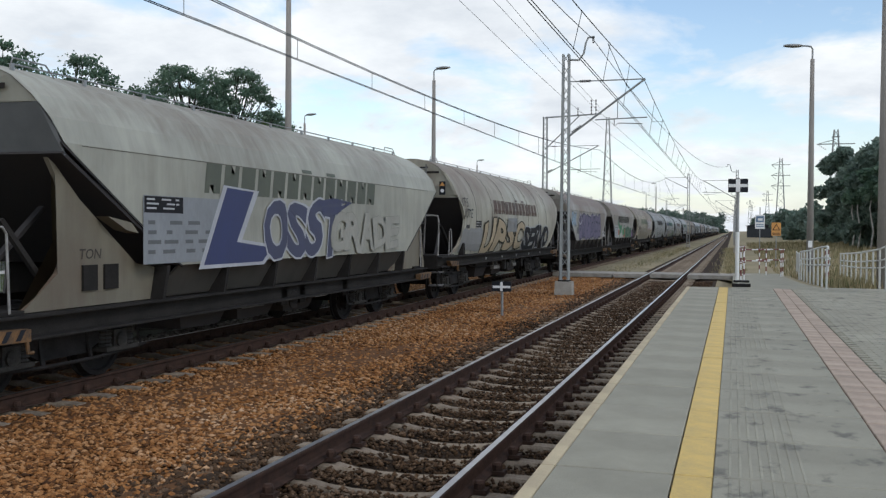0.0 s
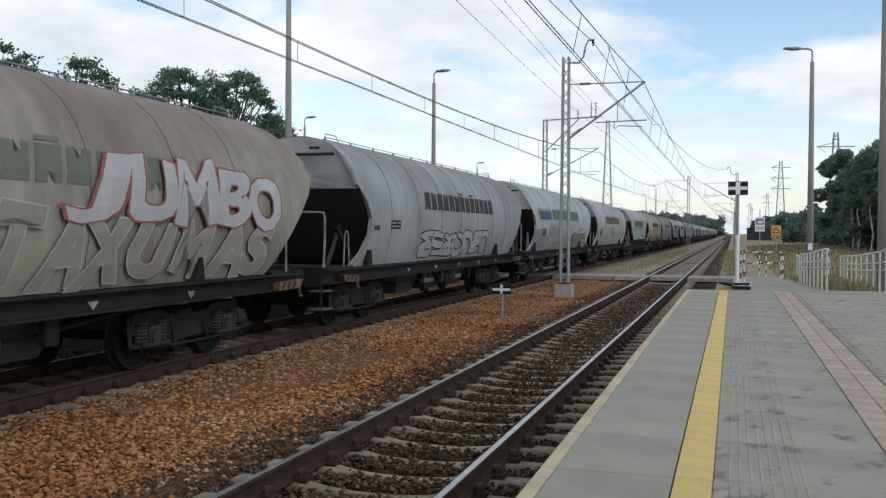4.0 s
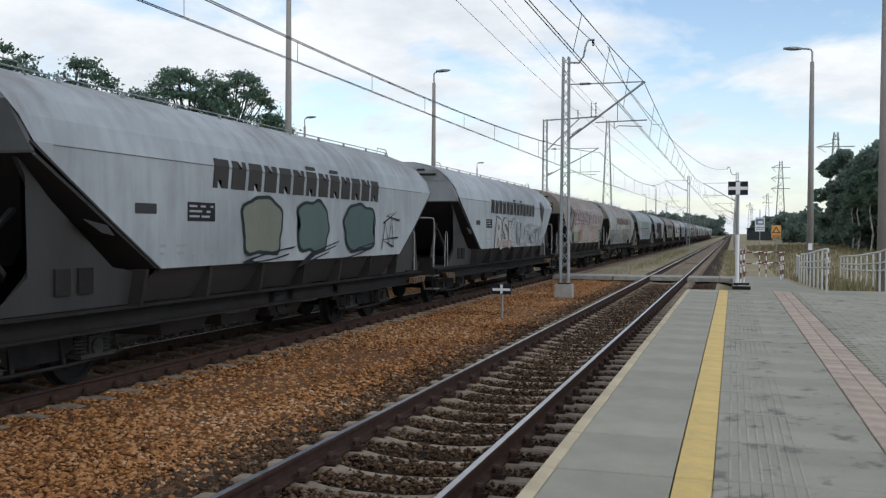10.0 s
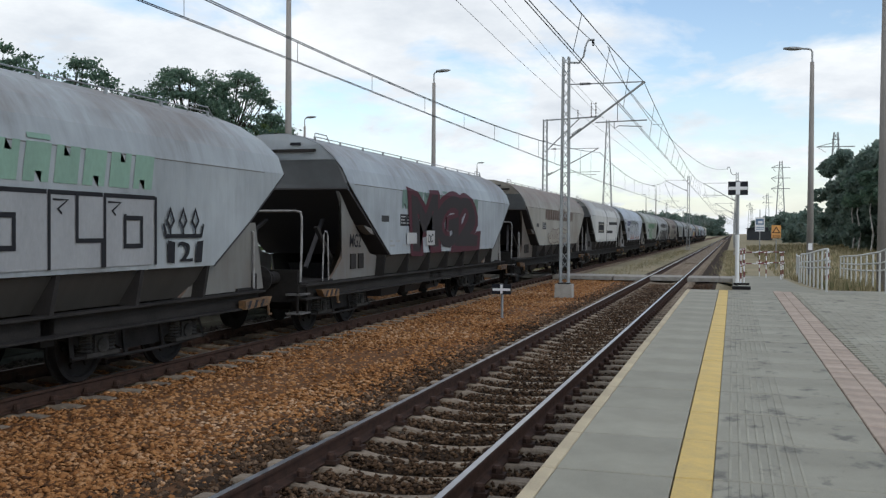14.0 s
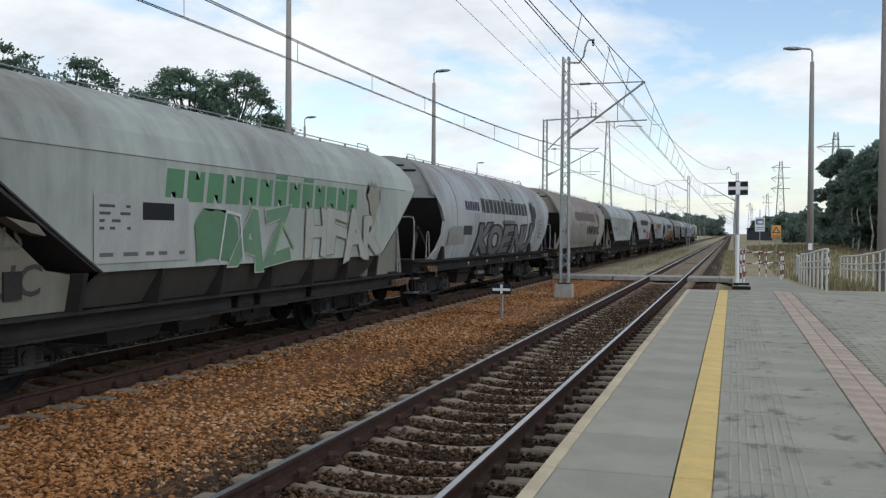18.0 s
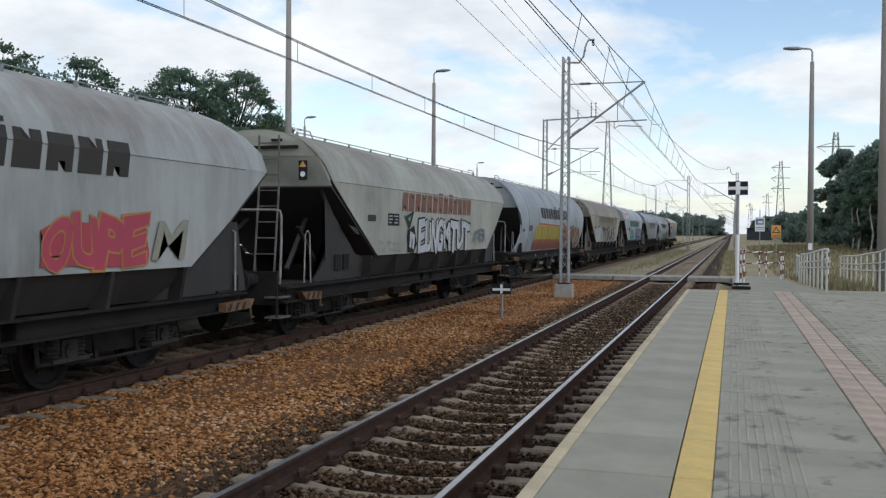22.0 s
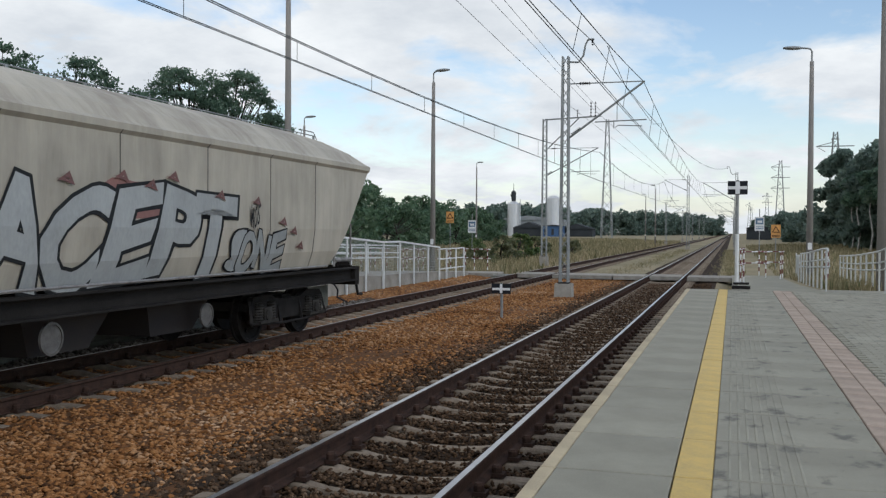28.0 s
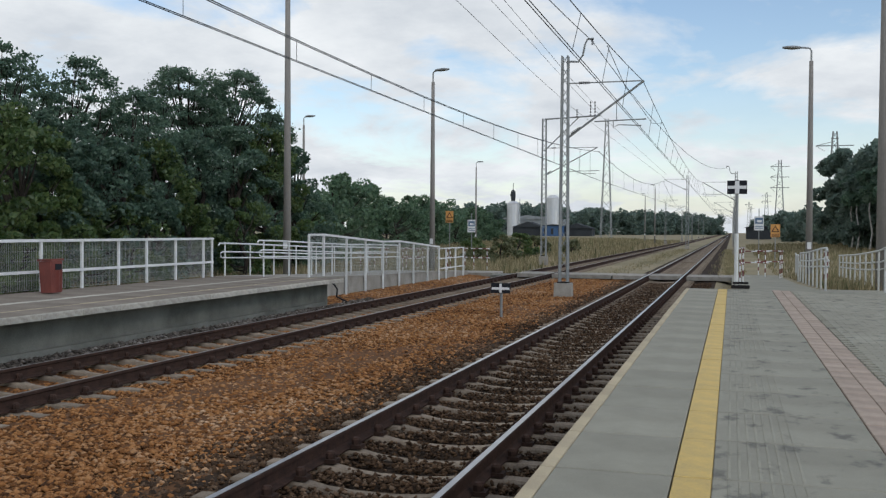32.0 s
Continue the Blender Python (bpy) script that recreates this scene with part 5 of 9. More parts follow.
                for v in vs:
                    a, b = (v[0] - (rx0 + rx1) / 2) * sx * big, (v[1] - (ry0 + ry1) / 2) * sy * big
                    q = b / (z1 - z0)
                    a = a * (1 + taper * q) + lean * b + 0.05 * step * math.sin(5.5 * q + phase)
                    b += 0.06 * (z1 - z0) * math.sin(4.0 * a / step + phase)
                    made.append(bm.verts.new((0.0002 * k, cy + a * math.cos(rot) - b * math.sin(rot), cz + a * math.sin(rot) + b * math.cos(rot))))
                for f in fs:
                    if len(set(f)) == len(f):
                        bm.faces.new([made[i] for i in f])
            ob = self.add(name, bm, col, "" if parent else "sprayed graffiti lettering", parent, lift)
            parent = parent or ob
        return parent

    def wild(self, y0, y1, z0, z1, fill, line, seed, count=5, fat=0.05):
        """Unreadable wild-style graffiti: interlocked bent shapes with dark rims."""
        r = np.random.default_rng(seed)
        step, h = (y1 - y0) / count, z1 - z0
        zm, floor = (z0 + z1) / 2, self.profile[0][1] + 0.01
        bends = ([(0.8, 0.75), (-0.5, 0.9), (-0.75, 0.15), (0.55, -0.1), (0.75, -0.75), (-0.8, -0.85)], [(-0.75, 0.95), (-0.8, -0.5), (0.0, -0.95), (0.75, -0.45), (0.7, 0.9)],
                 [(0.15, 0.9), (-0.8, 0.45), (-0.65, -0.7), (0.45, -0.9), (0.85, 0.0), (0.35, 0.85)], [(-0.9, -0.2), (-0.2, 0.85), (0.85, 0.6), (0.2, -0.2), (0.9, -0.9)], [(-0.9, 0.8), (0.1, 0.3), (-0.6, -0.6), (0.9, -0.85), (0.5, 0.2)])
        # each figure: one or two bent ribbons
        figures = []
        for k in range(count):
            cy, wd = y0 + step * (k + 0.5), step * 0.58
            lean, ribbons = r.uniform(-0.25, 0.35), []
            for j in range(2 if r.uniform() < 0.7 else 1):
                path = bends[r.integers(0, 5)]
                fy, fz = r.choice((-1, 1)), r.choice((-1, 1))
                pts = [(fy * u + r.normal(0, 0.08), fz * v + r.normal(0, 0.06)) for u, v in path]
                fine = []
                for i in range(len(pts) - 1):
                    p0, p1, p2, p3 = pts[max(i - 1, 0)], pts[i], pts[i + 1], pts[min(i + 2, len(pts) - 1)]
                    for q in (0.0, 0.34, 0.67):
                        fine.append(tuple(0.5 * (2 * b + (c - a) * q + (2 * a - 5 * b + 4 * c - d) * q * q + (3 * b - a - 3 * c + d) * q ** 3) for a, b, c, d in zip(p0, p1, p2, p3)))
                fine.append(pts[-1])
                ribbons.append(([(cy + wd * (u + lean * v), zm + h * 0.42 * v) for u, v in fine], min(h * 0.15, step * 0.22) * r.uniform(0.8, 1.25)))
            figures.append(ribbons)
        base = 0.004 + 0.0006 * (self.layer + 2)
        self.layer += 3 + 2 * count
        parent = None
        for k, ribbons in enumerate(figures):
            for name, grow, col, up in (("graffiti_outline", fat, line, 0.0), ("graffiti_letter", 0.0, fill, 0.0006)):
                bm = B()
                for j, (path, wide) in enumerate(ribbons):
                    last = None
                    n = len(path)
                    for i, (a, b) in enumerate(path):
                        c, d = path[max(i - 1, 0)], path[min(i + 1, n - 1)]
                        t = Vector((d[0] - c[0], d[1] - c[1])).normalized()
                        e = wide * (0.55 + 0.45 * math.sin(3.14 * (i + 0.5) / n)) + grow
                        cap = -grow if i == 0 else grow if i == n - 1 else 0.0
                        pair = [bm.verts.new((0.00025 * j + 0.0002 * i / n, a + t.x * cap + g * t.y * e, max(floor, b + t.y * cap - g * t.x * e))) for g in (-1, 1)]
                        if last:
                            bm.faces.new((last[0], last[1], pair[1], pair[0]))
                        last = pair
                ob = self.add(name, bm, col, "" if parent else "sprayed wild-style graffiti", parent, base + 0.0012 * k + up)
                parent = parent or ob
        return parent

    def blob(self, y0, y1, z0, z1, fill, line, seed):
        """A rounded square with a wobbling rim."""
        r = np.random.default_rng(seed)
        ph = r.uniform(0, 6.283, 3)
        parent = None
        self.layer += 3
        for name, grow, col in (("graffiti_outline", 0.06, line), ("graffiti_letter", 0.0, fill)):
            bm = B()
            ring = []
            for k in range(40):
                a = 6.283 * k / 40
                q = 1 / (abs(math.cos(a)) ** 4 + abs(math.sin(a)) ** 4) ** 0.25 * (0.93 + 0.06 * math.sin(5 * a + ph[0]) + 0.03 * math.sin(9 * a + ph[1]))
                ring.append(bm.verts.new((0, (y0 + y1) / 2 + ((y1 - y0) / 2 + grow) * q * math.cos(a), (z0 + z1) / 2 + ((z1 - z0) / 2 + grow) * q * math.sin(a))))
            bm.faces.new(ring)
            bmesh.ops.triangulate(bm, faces=bm.faces)
            ob = self.add(name, bm, col, "" if parent else "sprayed graffiti blot", parent)
            parent = parent or ob
        return parent


M["rust_hollow"] = material("rusty_end_sheet", (0.085, 0.05, 0.035), (0.045, 0.028, 0.022), 0.8, scale=1.2, fine=30.0)
DARK, BROWN, GREEN, PALE_GREEN, RED, BLACK, WHITE, CHROME = (0.05, 0.045, 0.04), (0.10, 0.055, 0.035), (0.03, 0.13, 0.085), (0.22, 0.36, 0.27), (0.30, 0.06, 0.05), (0.015, 0.015, 0.018), (0.62, 0.62, 0.60), (0.36, 0.37, 0.38)
BLUE, GREY = (0.02, 0.035, 0.13), (0.30, 0.31, 0.32)
ROUND, FACET, TAIL = 17.3, 16.25, 17.7
# kind, start along the line, length, tint, rust, ladder, owner's colour, label
TRAIN = [
    ("F", 5.9, (0.44, 0.405, 0.32), 0.10, 0, (0.10, 0.11, 0.08), "beige faceted grain hopper wagon with blue and silver graffiti"),
    ("R", 22.1, (0.47, 0.42, 0.32), 0.22, 1, BROWN, "rust-stained beige round hopper wagon with yellow and black graffiti"),
    ("F", 39.5, (0.41, 0.375, 0.32), 0.36, 0, None, "rusty grey faceted hopper wagon with a purple mural"),
    ("F", 55.5, (0.40, 0.365, 0.31), 0.36, 0, DARK, "rusty brown-grey faceted hopper wagon with green graffiti"),
    ("R", 71.8, (0.41, 0.355, 0.26), 0.26, 0, (0.16, 0.18, 0.12), "tan round hopper wagon with white tag graffiti"),
    ("R", 89.2, (0.38, 0.37, 0.34), 0.12, 0, DARK, "grey round hopper wagon with a dark company mark"),
    ("R", 106.2, (0.47, 0.46, 0.42), 0.06, 0, GREEN, "pale round hopper wagon with a green company mark and faded mural"),
    ("R", 123.4, (0.43, 0.415, 0.385), 0.05, 0, BROWN, "light grey round hopper wagon with cream graffiti lettering"),
    ("F", 140.8, (0.45, 0.44, 0.41), 0.06, 1, GREEN, "pale grey faceted hopper wagon with white graffiti"),
    ("R", 157.0, (0.53, 0.46, 0.33), 0.26, 1, DARK, "cream round hopper wagon with red and black graffiti"),
    ("R", 174.0, (0.38, 0.35, 0.30), 0.36, 1, BROWN, "rust-topped round hopper wagon with chrome graffiti"),
    ("F", 190.9, (0.43, 0.425, 0.405), 0.05, 0, DARK, "grey faceted hopper wagon with dark green blot graffiti"),
    ("F", 207.2, (0.46, 0.46, 0.44), 0.10, 0, DARK, "whitish faceted hopper wagon with white and blue graffiti"),
    ("F", 223.5, (0.44, 0.385, 0.305), 0.38, 1, None, "rusty tan faceted hopper wagon with pink and red graffiti"),
    ("R", 240.2, (0.40, 0.38, 0.325), 0.24, 1, BROWN, "brown-streaked round hopper wagon with grey-green graffiti"),
    ("F", 257.2, (0.39, 0.39, 0.37), 0.10, 0, PALE_GREEN, "grey faceted hopper wagon with outlined graffiti letters"),
    ("F", 273.7, (0.39, 0.395, 0.385), 0.08, 0, (0.12, 0.20, 0.16), "grey faceted hopper wagon with dark red graffiti"),
    ("F", 290.2, (0.34, 0.30, 0.24), 0.26, 0, BROWN, "brown-grey faceted hopper wagon with a brown company mark"),
    ("F", 306.1, (0.45, 0.42, 0.37), 0.14, 0, None, "faceted hopper wagon covered by huge white letters"),
    ("F", 322.0, (0.47, 0.48, 0.49), 0.02, 0, None, "clean light grey faceted hopper wagon with white graffiti"),
    ("F", 338.1, (0.40, 0.40, 0.33), 0.08, 1, (0.08, 0.22, 0.10), "greenish grey faceted hopper wagon with green graffiti"),
    ("R", 354.0, (0.40, 0.385, 0.35), 0.12, 0, DARK, "grey round hopper wagon with dark teal graffiti"),
    ("R", 371.5, (0.37, 0.325, 0.255), 0.36, 0, BROWN, "rust-brown round hopper wagon with outline graffiti"),
    ("F", 388.7, (0.40, 0.395, 0.36), 0.08, 1, (0.22, 0.24, 0.20), "grey faceted hopper wagon with thin white outline graffiti"),
    ("F", 405.0, (0.41, 0.395, 0.355), 0.14, 0, DARK, "dull grey faceted hopper wagon with a red tag"),
    ("F", 421.3, (0.42, 0.39, 0.31), 0.12, 1, (0.20, 0.08, 0.05), "beige-grey faceted hopper wagon with white bubble graffiti"),
    ("R", 437.6, (0.39, 0.39, 0.38), 0.04, 0, DARK, "grey round hopper wagon with yellow and red graffiti"),
    ("F", 454.4, (0.45, 0.395, 0.305), 0.32, 1, (0.13, 0.125, 0.06), "rust-stained faceted hopper wagon with white and dark graffiti"),
    ("F", 470.6, (0.45, 0.45, 0.44), 0.05, 1, GREEN, "pale faceted hopper wagon with blue bubble graffiti"),
    ("F", 487.2, (0.38, 0.38, 0.38), 0.06, 0, (0.16, 0.16, 0.16), "grey faceted hopper wagon with a faded company mark"),
    ("R", 503.0, (0.42, 0.42, 0.40), 0.08, 0, DARK, "light grey round hopper wagon with black scrawl"),
    ("L", 519.8, (0.60, 0.51, 0.39), 0.05, 0, None, "beige hopper wagon with silver graffiti at the train's tail")]
WAGONS = []


def decorate(i, s):
    """The graffiti of each wagon in turn."""
    W, L = s.word, s.line
    if i == 0:
        s.panel("primer_patch", 4.4, 6.25, 1.41, 2.28, (0.27, 0.285, 0.30), "grey primer patch"); s.panel("data_panel", 4.42, 5.3, 2.06, 2.27, BLACK); s.bars("data_text", 4.47, 5.2, 2.09, 2.26, 3, (0.5, 0.5, 0.5), 90)
        s.bars("data_text", 4.5, 6.15, 1.5, 2.0, 4, (0.12, 0.125, 0.13), 91, 0.6)
        W("L", 5.95, 7.75, 1.42, 2.36, (0.035, 0.045, 0.13), (0.48, 0.49, 0.52), 1, 0.05, 0.25, 0.0); W("OSST", 7.65, 10.6, 1.47, 2.3, (0.06, 0.065, 0.12), (0.46, 0.47, 0.50), 2, 0.05, 0.15, 0.03); L([(9.6, 2.3), (10.3, 2.38), (11.1, 2.36), (10.5, 2.22), (9.8, 2.2)], 0.05, (0.05, 0.055, 0.12))
        W("GRADE", 10.2, 13.8, 1.5, 2.1, (0.37, 0.36, 0.31), (0.25, 0.245, 0.21), 3, 0.02, 0.0, 0.03); s.plate_tag("TON", 3.45, 3.85, 1.5, 1.62, (0.08, 0.07, 0.06))
    elif i == 1:
        s.ragged("primer_patch", 2.95, 5.2, 1.22, 1.95, (0.26, 0.265, 0.26), 60, "faded grey primer patch"); W("OFS", 2.95, 3.6, 2.5, 2.74, BLACK, None, 61, 0.0, 0.2, 0.06, thin=True); W("JOTE", 3.05, 4.0, 2.2, 2.44, BLACK, None, 62, 0.0, 0.3, 0.06, thin=True)
        W("UPSC", 5.35, 11.0, 1.22, 2.08, (0.42, 0.34, 0.22), (0.03, 0.03, 0.02), 3, 0.06, 0.2, 0.05); s.panel("cover_patch", 8.3, 9.7, 1.8, 2.25, (0.26, 0.26, 0.25)); W("SERVO", 11.0, 15.6, 1.22, 1.93, BLACK, (0.40, 0.42, 0.43), 4, 0.05, 0.1, 0.1)
        s.front_tag(3, -0.75, -0.3, 3.12, 3.3, BLACK, 3); s.front_tag(3, -0.75, -0.25, 2.86, 3.04, BLACK, 4)
    elif i == 2:
        W("GNK", 3.9, 5.2, 2.1, 2.62, (0.32, 0.44, 0.55), BLACK, 7, 0.05, 0.15, 0.08); s.panel("data_panel", 5.4, 6.0, 1.7, 2.0, (0.12, 0.12, 0.12))
        s.ragged("mural_ground", 6.1, 13.7, 1.44, 2.72, (0.42, 0.41, 0.47), 64, "pale ragged ground of the mural"); s.ragged("mural_fill", 6.25, 13.55, 1.45, 2.64, (0.125, 0.105, 0.175), 65, "purple fill of the mural")
        s.wild(6.2, 13.6, 1.46, 2.6, (0.135, 0.115, 0.19), (0.03, 0.032, 0.06), 6, 8, 0.055); L([(5.6, 2.3), (6.3, 2.6), (6.9, 2.35), (6.3, 2.15), (5.6, 2.3)], 0.035, (0.45, 0.44, 0.5)); W("SMOG", 14.2, 15.4, 1.5, 1.8, (0.5, 0.49, 0.5), BLACK, 66, 0.02, 0.2, 0.08)
    elif i == 3:
        s.panel("primer_patch", 4.4, 6.2, 1.43, 2.18, (0.37, 0.38, 0.385)); s.bars("data_text", 4.6, 6.0, 1.5, 2.1, 4, BLACK, 67, 0.9)
        s.ragged("white_field", 6.3, 10.0, 1.42, 2.1, (0.46, 0.46, 0.43), 68, "white ground of the mural"); s.ragged("red_field", 6.3, 7.1, 1.55, 1.95, (0.36, 0.10, 0.06), 69, "red ground of the mural"); s.ragged("red_field", 9.0, 10.2, 1.42, 2.05, (0.36, 0.10, 0.06), 70, "red ground of the mural")
        L([(6.4, 2.36), (7.2, 2.05), (8.2, 2.1), (8.0, 1.85), (7.2, 1.75), (7.0, 1.45)], 0.13, (0.03, 0.20, 0.085)); L([(9.9, 2.1), (8.9, 1.75), (8.4, 1.95), (8.9, 1.65), (9.9, 1.7)], 0.12, (0.04, 0.24, 0.09)); W("C", 9.75, 10.2, 1.95, 2.2, BLACK, None, 71)
        W("SKONE", 10.4, 14.2, 1.45, 2.02, (0.05, 0.15, 0.08), (0.02, 0.045, 0.03), 10, 0.05, 0.1, 0.08); s.ragged("purple_spray", 14.2, 15.1, 1.4, 1.9, (0.20, 0.10, 0.22), 72, "purple overspray"); W("21. M.P", 14.6, 15.9, 1.75, 2.1, BLACK, None, 73, 0.0, 0.15, 0.1)
    elif i == 4:
        WH = (0.47, 0.46, 0.43)
        W("IDEE FIXE", 3.1, 4.8, 2.52, 2.72, (0.12, 0.115, 0.09), None, 11, 0.0, 0.0, 0.04); W("VON", 3.2, 3.8, 2.28, 2.42, (0.12, 0.115, 0.09), None, 12, 0.0, 0.0, 0.04); W("2015", 3.4, 3.9, 2.05, 2.18, (0.12, 0.115, 0.09), None, 13, 0.0, 0.0, 0.04); W("RADIK", 4.6, 5.6, 1.95, 2.25, (0.12, 0.04, 0.03), None, 14, 0.0, 0.2, 0.08)
        W("LZAME", 5.1, 9.0, 1.27, 2.05, (0.33, 0.30, 0.23), WH, 15, 0.035, 0.35, 0.05); W("TETA", 8.9, 11.6, 1.28, 2.05, (0.33, 0.30, 0.23), WH, 16, 0.035, 0.3, 0.05); W("XUMAS", 11.5, 16.2, 1.28, 1.95, (0.33, 0.30, 0.23), WH, 17, 0.035, 0.3, 0.05)
        W("JUMBO", 11.4, 16.4, 1.98, 2.72, (0.52, 0.50, 0.49), (0.34, 0.09, 0.08), 18, 0.04, 0.1, 0.08)
    elif i == 5:
        s.wild(6.5, 13.0, 1.25, 1.9, (0.40, 0.40, 0.38), DARK, 14, 7, 0.03)
    elif i == 6:
        s.panel("owner_plate", 3.75, 6.45, 2.30, 2.80, (0.50, 0.47, 0.30), "cream and slate plate with blue blocks"); s.ragged("slate_field", 3.75, 6.45, 2.52, 2.80, (0.13, 0.14, 0.155), 15, "slate upper half of the plate"); s.blocks("owner_mark", 3.9, 6.3, 2.36, 2.74, 6, (0.40, 0.40, 0.42), 0.30, 0.02); s.blocks("owner_mark", 3.93, 6.27, 2.38, 2.72, 6, BLUE, 0.30)
        s.panel("data_field", 2.9, 5.3, 1.25, 2.0, (0.22, 0.225, 0.23)); s.panel("data_panel", 4.35, 5.2, 1.75, 2.02, BLACK); s.bars("data_text", 4.4, 5.15, 1.78, 2.0, 3, (0.4, 0.4, 0.4), 16, 0.3)
        s.ragged("rose_spray", 5.4, 7.2, 1.3, 1.85, (0.33, 0.25, 0.22), 17, "rose overspray"); W("GRACEK", 5.6, 11.2, 1.22, 2.0, (0.33, 0.34, 0.29), (0.20, 0.085, 0.07), 18, 0.03, 0.35, 0.10); s.wild(6.4, 11.0, 1.2, 1.5, (0.24, 0.26, 0.19), (0.28, 0.29, 0.23), 19, 6, 0.02)
        s.ragged("green_field", 11.8, 15.7, 1.19, 1.88, (0.13, 0.20, 0.14), 20, "dull green painted field"); s.wild(12.0, 15.6, 1.22, 1.8, (0.20, 0.25, 0.17), (0.055, 0.075, 0.05), 17, 4, 0.03); L([(13.6, 1.95), (13.85, 2.1), (13.9, 2.0), (14.2, 2.12), (14.0, 1.95)], 0.025, DARK)
    elif i == 7:
        W("KOSMO", 5.15, 9.0, 1.26, 2.12, (0.47, 0.45, 0.36), (0.07, 0.065, 0.055), 19, 0.025, 0.35, 0.02); W("LOCKO", 15.2, 16.1, 1.72, 1.95, BLACK, None, 81, 0.01, 0.2, 0.08); W("FLASH", 10.2, 14.6, 1.24, 2.06, (0.47, 0.45, 0.36), (0.07, 0.065, 0.055), 20, 0.025, 0.35, 0.02); s.panel("cover_patch", 8.9, 10.4, 1.75, 2.2, (0.24, 0.235, 0.22))
        s.ragged("primer_patch", 3.0, 5.3, 1.3, 2.0, (0.27, 0.265, 0.25), 82, "grey primer patch"); s.panel("data_panel", 3.9, 4.6, 1.75, 2.0, (0.06, 0.06, 0.06))
        s.front_tag(6, 0.15, 0.95, 2.8, 3.1, BLACK, 5); s.front_tag(1, 0.5, 0.65, 3.15, 3.3, BLACK, 6)
    elif i == 8:
        W("L", 7.05, 8.7, 1.42, 2.3, (0.43, 0.43, 0.39), BLACK, 21, 0.035, 0.0, 0.02); W("ASSE", 8.75, 12.3, 1.42, 2.22, (0.43, 0.43, 0.39), BLACK, 22, 0.035, 0.0, 0.03)
        for a, b in ((8.95, 9.5), (9.85, 10.4), (10.75, 11.3), (11.6, 12.2)):
            L([(a, 2.24), (b, 2.26)], 0.05, (0.03, 0.045, 0.09))
        L([(12.4, 1.5), (12.6, 1.8), (12.65, 1.5)], 0.02, BLACK); W("SWO", 12.75, 13.7, 1.5, 1.72, BLACK, None, 23, 0.0, 0.1, 0.06); s.bars("data_text", 5.0, 6.4, 1.5, 1.75, 2, DARK, 22)
        L([(3.25, 2.75), (3.4, 2.45), (3.5, 2.75), (3.6, 2.45), (3.75, 2.72), (3.7, 2.4), (3.4, 2.3)], 0.02, BLACK); s.front_tag(5, -0.85, -0.3, 3.12, 3.27, BLACK, 7)
    elif i == 9:
        RUST, OLIVE, INK = (0.27, 0.085, 0.055), (0.15, 0.15, 0.07), (0.075, 0.055, 0.04)
        s.ragged("cream_field", 5.6, 13.6, 1.3, 2.15, (0.42, 0.37, 0.22), 24, "cream painted field"); s.ragged("red_field", 3.8, 6.2, 1.2, 1.8, RUST, 25, "rust-red painted field"); s.ragged("red_field", 13.2, 15.2, 1.2, 1.85, RUST, 26, "rust-red painted field")
        for k in range(6):
            s.ragged("olive_field", 6.0 + 1.25 * k, 6.9 + 1.25 * k, 1.2, 1.55 + 0.12 * (k % 3), OLIVE, 27 + k, "olive painted patch")
        L([(5.6, 2.14), (8.2, 2.13), (9.0, 2.16), (11.5, 2.12), (13.5, 2.13)], 0.03, INK); L([(5.6, 2.14), (5.62, 1.85), (6.3, 1.85)], 0.02, INK)
        for k, y in enumerate((6.2, 7.3, 8.2, 9.3, 10.2, 11.3, 12.2, 12.9)):
            lo = (1.9, 1.75, 1.5, 1.2, 1.8, 1.6, 1.3, 1.85)[k]
            L([(y, 2.3), (y + 0.02, lo)], 0.018, INK)
            if k % 2:
                L([(y + 0.22, 2.25), (y - 0.1 + 0.12, lo)], 0.018, INK)
                for q in range(int((2.1 - lo) / 0.11)):
                    L([(y, 2.08 - 0.11 * q), (y + 0.2 - 0.02 * q, 2.08 - 0.11 * q)], 0.012, INK)
        s.emblem(15.4, 2.45, 0.62, (0.20, 0.12, 0.08))
    elif i == 10:
        s.ragged("cover_patch", 3.2, 4.8, 1.3, 2.0, (0.16, 0.20, 0.21), 27, "dark teal cover patch"); s.bars("data_text", 3.3, 4.6, 1.4, 1.95, 5, (0.30, 0.33, 0.34), 92, 0.7)
        s.ragged("chrome_field", 4.8, 14.9, 1.22, 2.3, (0.255, 0.255, 0.25), 28, "dull chrome paint of huge letters")
        for k, (ya, za, yb, zb) in enumerate(((4.85, 1.25, 5.15, 2.3), (6.9, 1.75, 7.5, 2.25), (8.5, 1.55, 9.3, 2.28), (10.2, 1.6, 10.5, 1.95), (11.0, 1.45, 11.9, 2.2), (12.4, 1.6, 12.8, 2.0), (13.4, 1.5, 14.2, 2.2))):
            L([(ya, za), (yb, zb)], 0.07, BLACK); L([(ya + 0.12, za + 0.02), (yb + 0.12, zb)], 0.025, WHITE)
        for ya, za, yb, zb in ((6.2, 1.3, 6.6, 1.45), (8.0, 1.3, 8.3, 1.5), (9.7, 1.3, 10.0, 1.45), (11.2, 1.28, 11.5, 1.42), (13.0, 1.3, 13.5, 1.6), (7.4, 1.75, 8.2, 1.62)):
            L([(ya, za), (yb, zb)], 0.05, BLACK); L([(ya, za - 0.05), (yb, zb - 0.05)], 0.02, WHITE)
